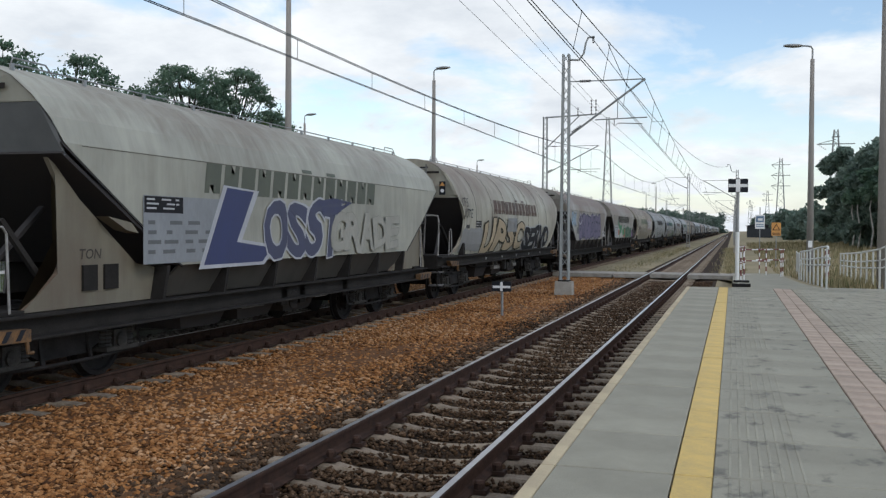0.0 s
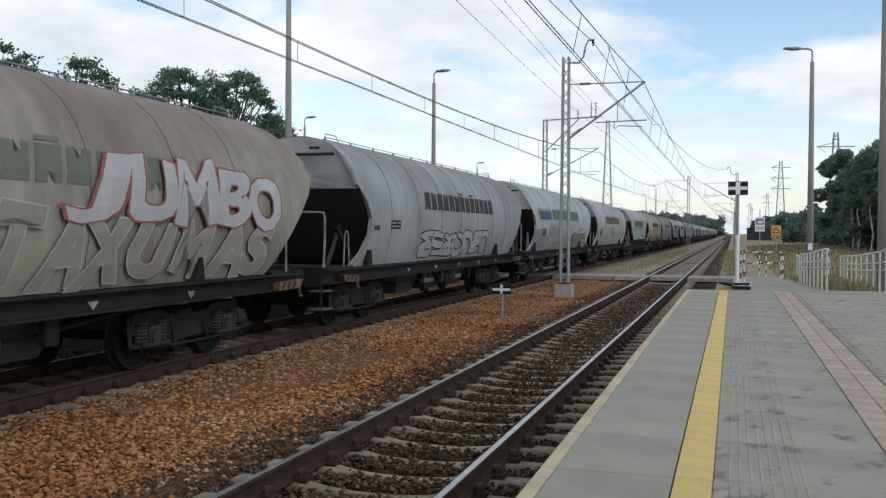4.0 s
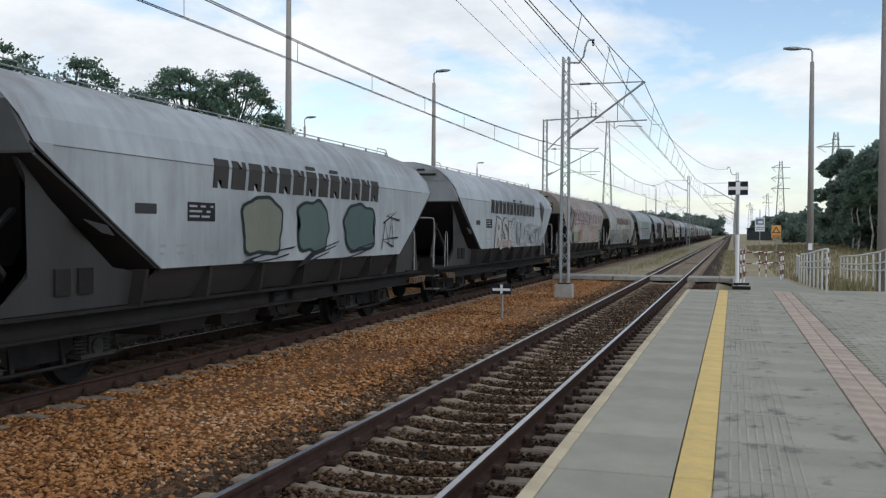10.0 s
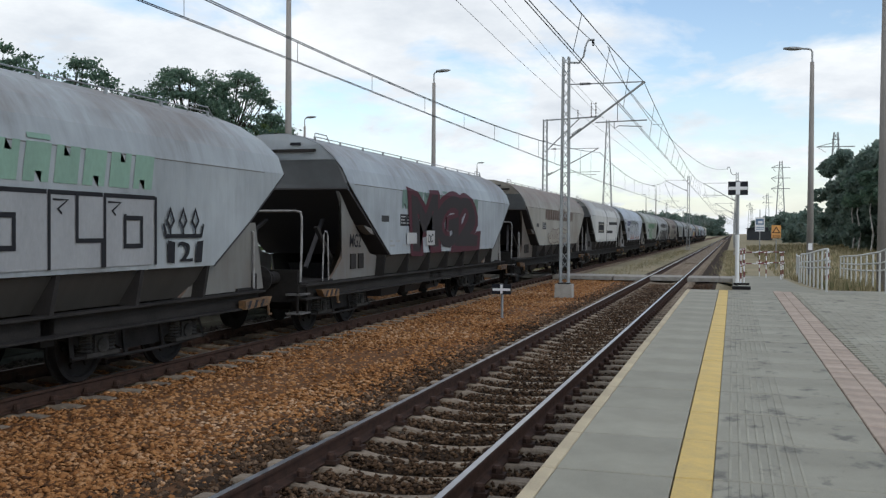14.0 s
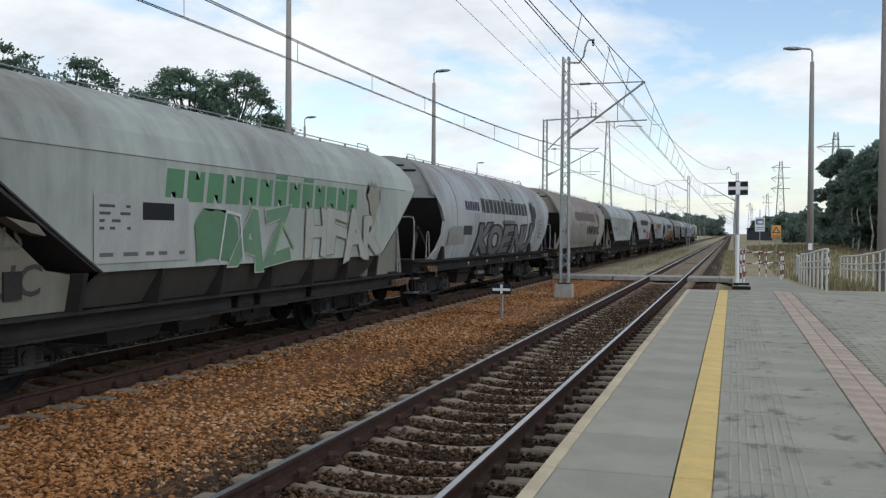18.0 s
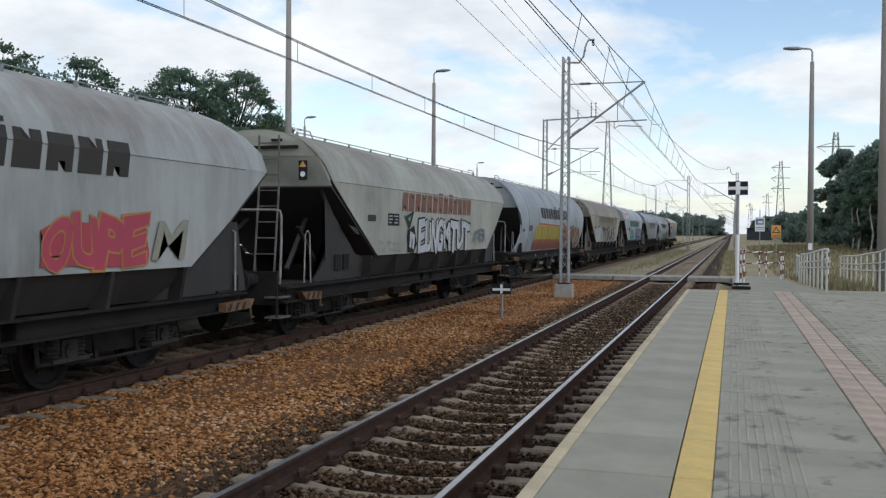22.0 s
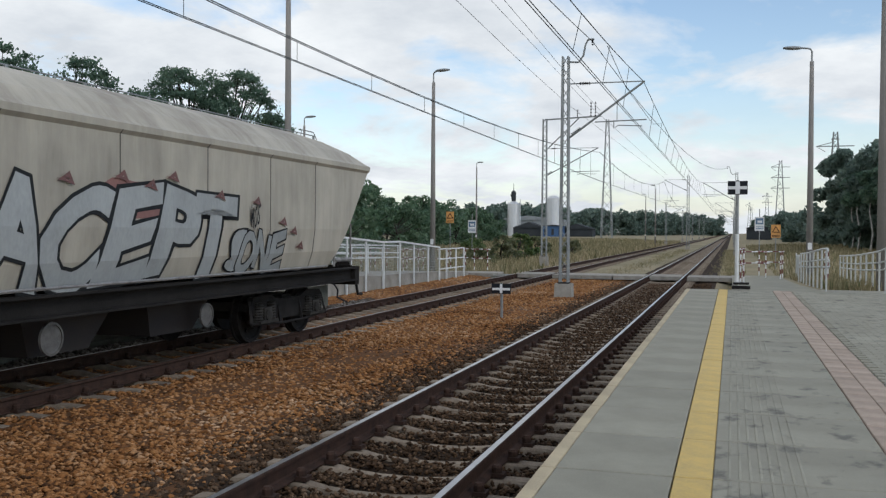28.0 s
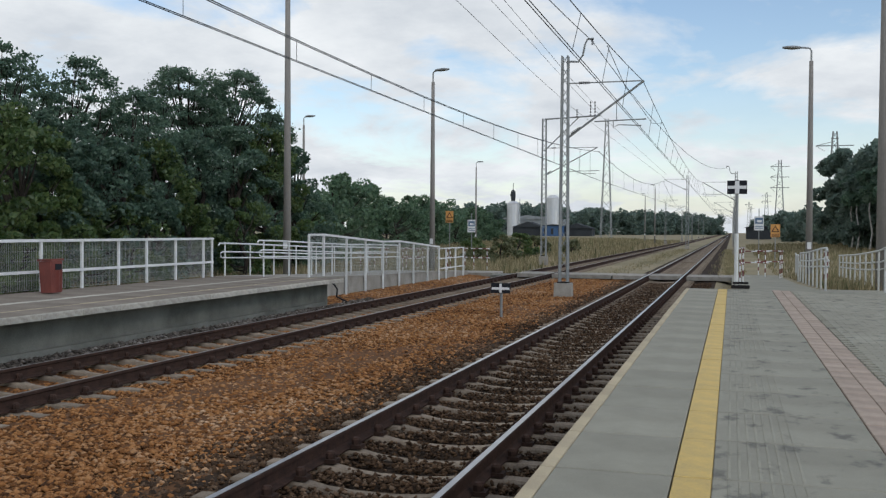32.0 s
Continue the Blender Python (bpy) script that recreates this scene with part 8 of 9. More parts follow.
def warning_sign(x, y, z, size, ground):
    t = thing("warning_sign", "yellow and white triangular warning sign on a grey post", "sign", pose(x, y, 0))
    bm = B(); tube(bm, [(0, 0, ground), (0, 0, z)], 0.03, 8); part("post", bm, M["galv"], t)
    bm = B(); box(bm, (0, -0.05, z), (size, 0.02, size * 1.45)); b = part("board", bm, M["orange"], t, "orange-yellow board")
    bm = B(); prism(bm, [(-0.43, -0.32), (0.43, -0.32), (0, 0.42)], lambda u, v: (u * size, -0.07, z + v * size + 0.1), lambda u, v: (u * size, -0.062, z + v * size + 0.1)); part("triangle", bm, M["black"], b)
    bm = B(); prism(bm, [(-0.29, -0.24), (0.29, -0.24), (0, 0.26)], lambda u, v: (u * size, -0.076, z + v * size + 0.1), lambda u, v: (u * size, -0.071, z + v * size + 0.1)); part("triangle_field", bm, M["orange"], b)
    for k in range(2):
        bm = B(); box(bm, (0, -0.064, z - size * (0.46 + 0.14 * k)), (size * 0.8, 0.006, size * 0.06)); part("writing_bar", bm, M["black"], b)


def info_sign(x, y, z, ground):
    t = thing("information_sign", "white and blue information sign on a grey post", "sign", pose(x, y, 0))
    bm = B(); tube(bm, [(0, 0, ground), (0, 0, z + 1.0)], 0.03, 8); part("post", bm, M["galv"], t)
    bm = B(); box(bm, (0, -0.05, z), (0.62, 0.02, 0.95)); b = part("board", bm, M["white"], t)
    bm = B(); box(bm, (0, -0.063, z + 0.18), (0.5, 0.006, 0.4)); part("picture_field", bm, M["sign_blue"], b)
    bm = B(); box(bm, (0.02, -0.069, z + 0.15), (0.3, 0.006, 0.16)); part("emblem", bm, M["white"], b)
    for k in range(2):
        bm = B(); box(bm, (0, -0.064, z - 0.2 - 0.12 * k), (0.5, 0.006, 0.05)); part("writing_bar", bm, M["sign_blue"], b)


M["sign_blue"] = material("sign_blue", (0.12, 0.20, 0.30), (0.09, 0.15, 0.24), 0.5, bump=0.03)
warning_sign(-20.6, 70, 2.95, 0.6, -0.3); info_sign(-19.0, 70.5, 2.25, -0.3)
warning_sign(2.55, 62, 2.0, 0.55, -0.3); info_sign(1.75, 68, 2.5, -0.3)

# ---- lamps and poles ----


def street_lamp(x, y, foot, top, d, reach, label, head=True, tag_z=1.35, r=0.15):
    """A tapered concrete pole with a short arm and a cobra head."""
    t = thing("street_lamp", label, "street lamp", pose(x, y, 0), "station lamps")
    bm = B(); tube(bm, [(0, 0, foot), (0, 0, top - 0.55)], r, 14, r * 0.55); part("pole", bm, M["pole"], t, smooth=True)
    if tag_z:
        bm = B(); box(bm, (0.0, -r - 0.002, tag_z), (0.16, 0.02, 0.28)); part("number_plate", bm, M["white"], t, "small white plate")
    if head:
        bm = B(); tube(bm, [(0, 0, top - 0.6), (0, 0, top - 0.12), (d * 0.06, 0, top - 0.03), (d * 0.16, 0, top), (d * reach, 0, top + 0.03)], 0.038, 8); part("arm", bm, M["galv"], t)
        bm = B()
        n = 7
        rows = []
        for k in range(n):
            u = k / (n - 1)
            w, h = 0.13 * math.sin(math.pi * (0.12 + 0.80 * u)) + 0.03, 0.06 * math.sin(math.pi * (0.15 + 0.75 * u)) + 0.02
            c = Vector((d * (reach + 0.72 * u), 0, top + 0.03 + 0.03 * u))
            rows.append([bm.verts.new(c + Vector((0, w * math.cos(a), h * math.sin(a)))) for a in [i * math.pi / 5 for i in range(10)]])
        for a, b in zip(rows, rows[1:]):
            for i in range(10):
                bm.faces.new((a[i], a[(i + 1) % 10], b[(i + 1) % 10], b[i]))
        bm.faces.new(rows[0][::-1]); bm.faces.new(rows[-1])
        part("lamp_head", bm, M["galv"], t, smooth=True)


street_lamp(3.08, 42.5, -0.4, 9.55, -1, 0.42, "street lamp on a concrete pole beside the near platform")
street_lamp(3.52, 25.5, -0.4, 10.0, -1, 0.42, "street lamp on a concrete pole behind the platform railing", tag_z=None)
street_lamp(-14.45, 46, -0.4, 9.9, 1, 0.12, "street lamp on a concrete pole behind the far ramp")
street_lamp(-15.15, 31, -0.4, 11.5, 1, 0.12, "street lamp on a tall concrete pole behind the far platform")
street_lamp(-28.1, 60, -0.4, 9.6, 1, 0.12, "street lamp on a concrete pole among bushes", r=0.13)
street_lamp(-28.6, 108, -0.4, 9.9, 1, 0.12, "street lamp on a concrete pole beyond the crossing", r=0.13)
street_lamp(-12.6, 167, -0.4, 9.9, -1, 0.12, "distant street lamp on a concrete pole", r=0.13)
street_lamp(-17.5, 205, -0.4, 9.9, -1, 0.12, "distant street lamp on a concrete pole", r=0.13)

# ---- overhead line ----


def lattice(bm, h0, h1, w0, w1, bays, leg=0.045, bar=0.02):
    """Four legs with zigzag bracing."""
    cs = [(-1, -1), (1, -1), (1, 1), (-1, 1)]
    for cx, cy in cs:
        beam(bm, (cx * w0 / 2, cy * w0 / 2, h0), (cx * w1 / 2, cy * w1 / 2, h1), leg, leg)
    for k in range(bays):
        za, zb = h0 + (h1 - h0) * k / bays, h0 + (h1 - h0) * (k + 1) / bays
        wa, wb = w0 + (w1 - w0) * k / bays, w0 + (w1 - w0) * (k + 1) / bays
        for i in range(4):
            a, b = cs[i], cs[(i + 1) % 4]
            if k % 2:
                a, b = b, a
            beam(bm, (a[0] * wa / 2, a[1] * wa / 2, za), (b[0] * wb / 2, b[1] * wb / 2, zb), bar, bar)


def insulator(bm, a, b, n=6, r=0.055):
    a, b = Vector(a), Vector(b)
    for k in range(n):
        q, s = a + (b - a) * (k + 0.15) / n, a + (b - a) * (k + 0.75) / n
        tube(bm, [q, s], r, 8, r * 0.5)


def line_mast(x, y, top, reach, z_tip, z_root, z_contact, label, block=True, horn=True, w=0.26):
    """Lattice mast with a hinged bracket that carries messenger and contact wire at reach metres across."""
    t = thing("catenary_mast", label, "catenary mast", pose(x, y, 0), "masts of the overhead line")
    s = 1 if reach > 0 else -1
    bm = B(); lattice(bm, 0.0, top, w, w * 0.7, int(top / 0.32)); part("mast", bm, M["mast"], t)
    if block:
        bm = B(); prism(bm, [(-0.28, -0.25), (0.28, -0.25), (0.28, 0.25), (-0.28, 0.25)], lambda u, v: (u * 1.03, v * 1.03, -0.4), lambda u, v: (u * 0.95, v * 0.95, 0.22)); part("foundation", bm, M["concrete"], t, "pale concrete block")
        bm = B(); box(bm, (0, 0, 0.24), (0.36, 0.36, 0.04)); part("base_plate", bm, M["iron"], t)
    bm = B(); tube(bm, [(s * w / 2, 0, z_root), (reach, 0, z_tip)], 0.035, 8); part("strut", bm, M["mast"], t)
    bm = B(); tube(bm, [(s * w / 2, 0, z_tip), (reach, 0, z_tip)], 0.02, 8); part("tie_rod", bm, M["mast"], t)
    bm = B(); insulator(bm, (s * 0.45, 0, z_tip), (s * 0.8, 0, z_tip)); part("insulator", bm, M["iron"], t)
    bm = B(); insulator(bm, (s * 0.2, 0, z_root + 0.1), (s * 0.5, 0, z_root + 0.1 + 0.3 * (z_tip - z_root) / abs(reach))); part("insulator", bm, M["iron"], t)
    bm = B(); tube(bm, [(reach * 0.38, 0, z_contact + 0.16), (reach * 1.03, 0, z_contact + 0.2)], 0.02, 8); part("steady_tube", bm, M["mast"], t)
    bm = B(); tube(bm, [(reach * 0.62, 0, z_contact + 0.2), (reach * 0.62, 0, z_contact - 0.05), (reach * 0.68, 0, z_contact + 0.04), (reach * 0.97, 0, z_contact)], 0.016, 8); part("registration_arm", bm, M["mast"], t)
    bm = B(); tube(bm, [(reach * 0.66, 0, z_root + (z_tip - z_root) * 0.64), (reach * 0.66, 0, z_contact + 0.2)], 0.01, 6); part("hanger", bm, M["wire"], t)
    if horn:
        bm = B(); tube(bm, [(s * 0.1, 0, top - 0.18), (s * 0.42, 0, top - 0.2), (s * 0.56, 0, top), (s * 0.62, 0, top + 0.32), (s * 0.70, 0, top + 0.5), (s * 0.9, 0, top + 0.52)], 0.032, 8); part("horn", bm, M["mast"], t)
        bm = B(); insulator(bm, (s * 0.86, 0, top + 0.5), (s * 0.86, 0, top + 0.3), 3, 0.045); part("insulator", bm, M["iron"], t)
    return t


line_mast(-5.17, 30.6, 7.5, 2.49, 6.62, 4.9, 5.22, "grey lattice catenary mast between the tracks")
mast_two = line_mast(-12.2, 64, 9.5, 3.6, 7.5, 5.7, 5.75, "grey lattice catenary mast beyond the far track", horn=False, w=0.34)
bm = B(); tube(bm, [(0, 0, 9.45), (3.75, 0, 9.6)], 0.05, 8); part("top_beam", bm, M["mast"], mast_two)
bm = B(); tube(bm, [(0, 0, 7.3), (2.3, 0, 9.5)], 0.04, 8); part("beam_strut", bm, M["mast"], mast_two)
for dx in (2.2, 3.1, 3.4):
    bm = B(); insulator(bm, (dx, 0, 9.55), (dx, 0, 10.1 if dx < 3 else 10.6), 5, 0.06); part("insulator", bm, M["iron"], mast_two)
mast_three = line_mast(-5.4, 125, 9.1, -2.95, 8.6, 7.2, 5.8, "grey catenary mast far along the tracks", horn=False, w=0.34)
for k, y in enumerate((94, 157, 220, 283, 346, 409)):
    line_mast(0.35, y, 7.6, -3.05, 6.62, 4.9, 5.3, "grey catenary mast beside the near track")
    if k:
        line_mast(-12.0, y + 28, 7.6, 3.5, 6.8, 5.0, 5.5, "grey catenary mast beside the far track", horn=False)


def wire(name, pts, r, label, n=1):
    bm = B(); tube(bm, pts, r, 5)
    return tagged(new(name, mesh_of(bm, M["wire"], name=name)), label, "overhead wire")


def sagging(x0, ya, za, x1, yb, zb, sag, n=24):
    return [(x0 + (x1 - x0) * u, ya + (yb - ya) * u, za + (zb - za) * u - 4 * sag * u * (1 - u)) for u in [k / n for k in range(n + 1)]]


def at_y(pts, y):
    for a, b in zip(pts, pts[1:]):
        if a[1] <= y <= b[1]:
            u = (y - a[1]) / (b[1] - a[1])
            return tuple(a[i] + (b[i] - a[i]) * u for i in range(3))
    return pts[-1]


def catenary(label, spans, contact, shift=0.0, paired=False):
    """A messenger over spans of (y, z, sag to the next support), a contact wire and droppers between them."""
    t = thing("overhead_line", label, "overhead wire")
    for (xa, ya, za, sag), (xb, yb, zb, _) in zip(spans, spans[1:]):
        m, c = sagging(xa, ya, za, xb, yb, zb, sag), sagging(xa + shift, ya, contact(ya), xb + shift, yb, contact(yb), 0.0, 8)
        for o in ((-0.035, 0.035) if paired else (0.0,)):
            bm = B(); tube(bm, [(q[0] + o, q[1], q[2]) for q in m], 0.011, 5); part("messenger_wire", bm, M["wire"], t)
        for o in (-0.03, 0.03):
            bm = B(); tube(bm, [(q[0] + o, q[1], q[2]) for q in c], 0.009, 5); part("contact_wire", bm, M["wire"], t)
        n = max(4, int((yb - ya) / (4.2 if ya < 64 else 7)))
        for k in range(1, n):
            y = ya + (yb - ya) * k / n
            a, b = at_y(m, y), at_y(c, y)
            if a[2] - b[2] > 0.05:
                bm = B(); tube(bm, [a, b], 0.007, 4); part("dropper", bm, M["wire"], t)


catenary("twin contact wires and messenger over the near track", [(-2.80, -33, 6.62, 1.05), (-2.72, 30.6, 6.62, 0.7), (-2.72, 94, 6.62, 1.0), (-2.7, 157, 6.62, 1.2), (-2.7, 220, 6.62, 1.2), (-2.7, 283, 6.62, 1.2), (-2.7, 346, 6.62, 1.2), (-2.7, 409, 6.62, 0)], lambda y: 5.25, -0.16)
catenary("twin contact wires and messenger over the far track", [(-8.5, -20, 7.2, 1.5), (-8.5, 64, 7.2, 1.1), (-8.4, 125, 8.4, 1.4), (-8.5, 185, 6.8, 1.0), (-8.5, 248, 6.8, 1.0), (-8.5, 311, 6.8, 0)], lambda y: 5.30 if y < 65 else 5.7, 0.0, True)
wire("feeder_wire", sagging(-4.31, -34, 7.95, -4.31, 30.6, 7.93, 1.05) + sagging(-4.31, 30.6, 7.93, -0.5, 94, 8.0, 1.4)[1:], 0.012, "single feeder wire carried on the mast tops")
wire("feeder_wire", [(-9.96, -34, 13.2), (-9.96, 34, 10.53), (-9.96, 45, 10.18), (-9.96, 57, 9.94), (-9.96, 64, 9.88), (-8.3, 125, 8.8)], 0.010, "bare supply wire above the far track")
wire("feeder_wire", [(-9.3, -34, 12.9), (-9.3, 30, 11.25), (-9.3, 37, 11.09), (-9.3, 46.6, 10.87), (-9.3, 55, 10.61), (-9.3, 64, 10.4), (-8.0, 125, 9.2)], 0.010, "bare supply wire above the far track")
wire("feeder_wire", [(-8.5, -34, 12.6), (-8.5, 30, 10.98), (-8.5, 42.6, 10.58), (-8.5, 52, 10.22), (-8.5, 64, 9.98)], 0.010, "bare supply wire above the far track")
wire("stitch_wire", [(-2.74, 21.8, 6.08), (-2.78, 26.0, 5.78), (-2.78, 35.2, 5.78), (-2.74, 39.4, 6.25)], 0.008, "slack stitch wire below the messenger at the mast")


def pylon(x, y, h, w, arms, label):
    t = thing("power_pylon", label, "power pylon", pose(x, y, -0.5))
    bm = B(); lattice(bm, 0, h, w, w * 0.22, 12, w * 0.05, w * 0.025); part("tower", bm, M["mast"], t)
    for z, a in arms:
        bm = B(); beam(bm, (-a, 0, z), (a, 0, z), w * 0.06, w * 0.06); beam(bm, (-a, 0, z), (0, 0, z + 1.3), w * 0.04, w * 0.04); part("crossarm", bm, M["mast"], t)
        bm = B(); insulator(bm, (-a, 0, z), (-a * 0.5, 0, z - 1.6), 5, 0.15); part("insulator", bm, M["mast"], t)


pylon(-37.5, 300, 37.5, 3.4, [], "tall grey lattice pylon behind the trees")
pylon(17.2, 384, 30, 4.0, [(27.5, 3.4), (23.5, 3.4), (19.5, 3.4)], "grey lattice power pylon on the horizon")
pylon(27.5, 290, 31, 4.6, [(29, 1.0), (27, 5.0)], "grey lattice power pylon above the wood")
pylon(22.5, 690, 30, 4.0, [(27.5, 3.4), (23.5, 3.4)], "grey lattice power pylon on the horizon")
pylon(14.5, 900, 30, 4.0, [(27.5, 3.4)], "far grey lattice power pylon")
pylon(19.0, 1050, 30, 4.0, [(27.5, 3.4)], "far grey lattice power pylon")

# ---- the far works ----
M["silo"] = material("silo_metal", (0.66, 0.67, 0.68), (0.5, 0.51, 0.52), 0.4, 0.5, scale=1.0, fine=6.0, stretch=(1, 1, 0.1))
M["shed"] = material("shed_grey", (0.30, 0.32, 0.33), (0.22, 0.24, 0.25), 0.8, scale=0.4)
M["shed_dark"] = material("dark_roof", (0.05, 0.055, 0.06), (0.035, 0.04, 0.045), 0.8, scale=0.4)
M["tarp"] = material("blue_tarp", (0.05, 0.12, 0.25), (0.04, 0.09, 0.2), 0.7, scale=0.4)


def silo(x, y, r, h, head):
    t = thing("grain_silo", "shiny cylindrical metal grain silo beyond the meadow", "silo", pose(x, y, 0.0))
    bm = B(); lathe(bm, [(r, 0), (r, h - r * 0.45)], 28, "Z"); part("shell", bm, M["silo"], t, smooth=False)
    bm = B(); lathe(bm, [(r * 1.03, h - r * 0.45), (r * 0.5, h - 0.1), (0.4, h)], 28, "Z"); part("roof", bm, M["silo"], t)
    if head:
        bm = B(); lathe(bm, [(0.9, h), (1.1, h + 1.5), (1.1, h + 4.2), (0.4, h + 4.9)], 12, "Z"); tube(bm, [(0, 0, h + 4.8), (0, 0, h + 8)], 0.12, 6); part("elevator_head", bm, M["shed_dark"], t)
        bm = B(); beam(bm, (0, 0, h - 0.6), (-1.4, 0, h + 3), 0.25, 0.25); part("chute", bm, M["shed_dark"], t)
    bm = B(); tube(bm, [(r + 0.6, -1, 0), (r + 0.6, -1, h + 1)], 0.2, 6); part("pipe", bm, M["silo"], t)


def shed(x, y, w, d, h, roof, wall_m, roof_m, label):
    t = thing("shed", label, "shed", pose(x, y, 0))
    bm = B(); box(bm, (0, 0, h / 2), (w, d, h)); part("wall", bm, M[wall_m], t)
    bm = B(); prism(bm, [(-w / 2 - 0.5, h + 0.004), (w / 2 + 0.5, h + 0.004), (0, h + roof)], lambda u, v: (u, -d / 2 - 0.5, v), lambda u, v: (u, d / 2 + 0.5, v)); part("roof", bm, M[roof_m], t)
    for k in range(3):
        bm = B(); box(bm, (-w / 3 + k * w / 3, -d / 2 - 0.02, h * 0.45), (w * 0.12, 0.08, h * 0.6)); part("door", bm, M["shed_dark"], t)


silo(-94, 420, 2.7, 15.5, True); silo(-76, 420, 3.0, 18.0, False)
shed(-92, 450, 34, 16, 7.5, 2.0, "shed", "shed", "low grey works hall behind the silos")
shed(-82, 400, 13, 10, 3.6, 2.4, "shed_dark", "shed_dark", "dark wooden barn by the silos")
shed(-71.5, 398, 9, 8, 4.3, 0.6, "tarp", "shed_dark", "low shed with a blue cover")
shed(-62, 402, 13, 9, 3.2, 2.2, "shed_dark", "shed_dark", "dark barn beside the wood")
shed(7.6, 300, 7, 12, 3.4, 0.8, "shed_dark", "shed_dark", "dark wooden shed beside the line")

# ---- trees and grass ----


def leaf_mesh(name, mat, pts, size, r):
    """Loose leaves or leaf sprays, one quad each, folded along the middle."""
    n = len(pts)
    u = r.normal(size=(n, 3)); u /= np.linalg.norm(u, axis=1)[:, None]
    v = np.cross(u, r.normal(size=(n, 3))); v /= np.linalg.norm(v, axis=1)[:, None] + 1e-9
    w = np.cross(u, v)
    s = (size * r.uniform(0.6, 1.4, n))[:, None]
    a, b = u * s, v * s * 0.62
    q = np.stack([pts - a, pts + b + w * s * 0.2, pts + a, pts - b + w * s * 0.2], 1)
    me = bpy.data.meshes.new(name)
    me.vertices.add(4 * n); me.vertices.foreach_set("co", q.reshape(-1).astype(np.float32))
    me.loops.add(4 * n); me.loops.foreach_set("vertex_index", np.arange(4 * n, dtype=np.int32))
    me.polygons.add(n); me.polygons.foreach_set("loop_start", np.arange(0, 4 * n, 4, dtype=np.int32))
    me.update(calc_edges=True); me.materials.append(mat)
    return me


def crown_points(r, centres, radii, count, hollow=0.55):
    idx = r.integers(0, len(centres), count)
    d = r.normal(size=(count, 3)); d /= np.linalg.norm(d, axis=1)[:, None]
    rad = radii[idx] * (hollow + (1 - hollow) * r.uniform(0, 1, count) ** 0.6)
    d[:, 2] *= 0.72
    return centres[idx] + d * rad[:, None]


def tree(x, y, h, spread, leaves, size, seed, label, low=0.25, mat="leaf", bark="bark", clumps=34, group=""):
    """Tapered trunk, forked limbs and a ragged crown of leaf clumps round the limb ends."""
    r = np.random.default_rng(seed)
    t = thing("tree", label, "tree", pose(x, y, -0.4), group)
    bm = B()
    tr = h * 0.018 + 0.05
    tube(bm, [(0, 0, -0.2), (r.normal(0, .1), r.normal(0, .1), h * 0.3), (r.normal(0, .25), r.normal(0, .25), h * 0.6), (r.normal(0, .3), r.normal(0, .3), h * 0.9)], tr, 8, tr * 0.25)
    cs, rs = [], []
    for k in range(clumps):
        u = low + (1 - low) * (k + r.uniform()) / clumps
        wide = spread * math.sin(math.pi * min(1.0, 0.18 + 0.80 * u)) ** 0.7
        a, q = r.uniform(0, 6.283), wide * math.sqrt(r.uniform(0.05, 1))
        c = np.array([q * math.cos(a), q * math.sin(a), h * u * r.uniform(0.94, 1.03)])
        cs.append(c); rs.append(spread * r.uniform(0.10, 0.25))
        if k % 2 == 0:
            root = Vector((0, 0, h * max(0.12, u * 0.62)))
            mid = (root + Vector(c)) / 2 + Vector((0, 0, -0.04 * h))
            tube(bm, [root, mid, Vector(c)], tr * 0.38, 5, tr * 0.08)
    part("trunk", bm, M[bark], t)
    ob = new("crown", leaf_mesh("crown", M[mat], crown_points(r, np.array(cs), np.array(rs), leaves), size, r)); ob.parent = t
    return t


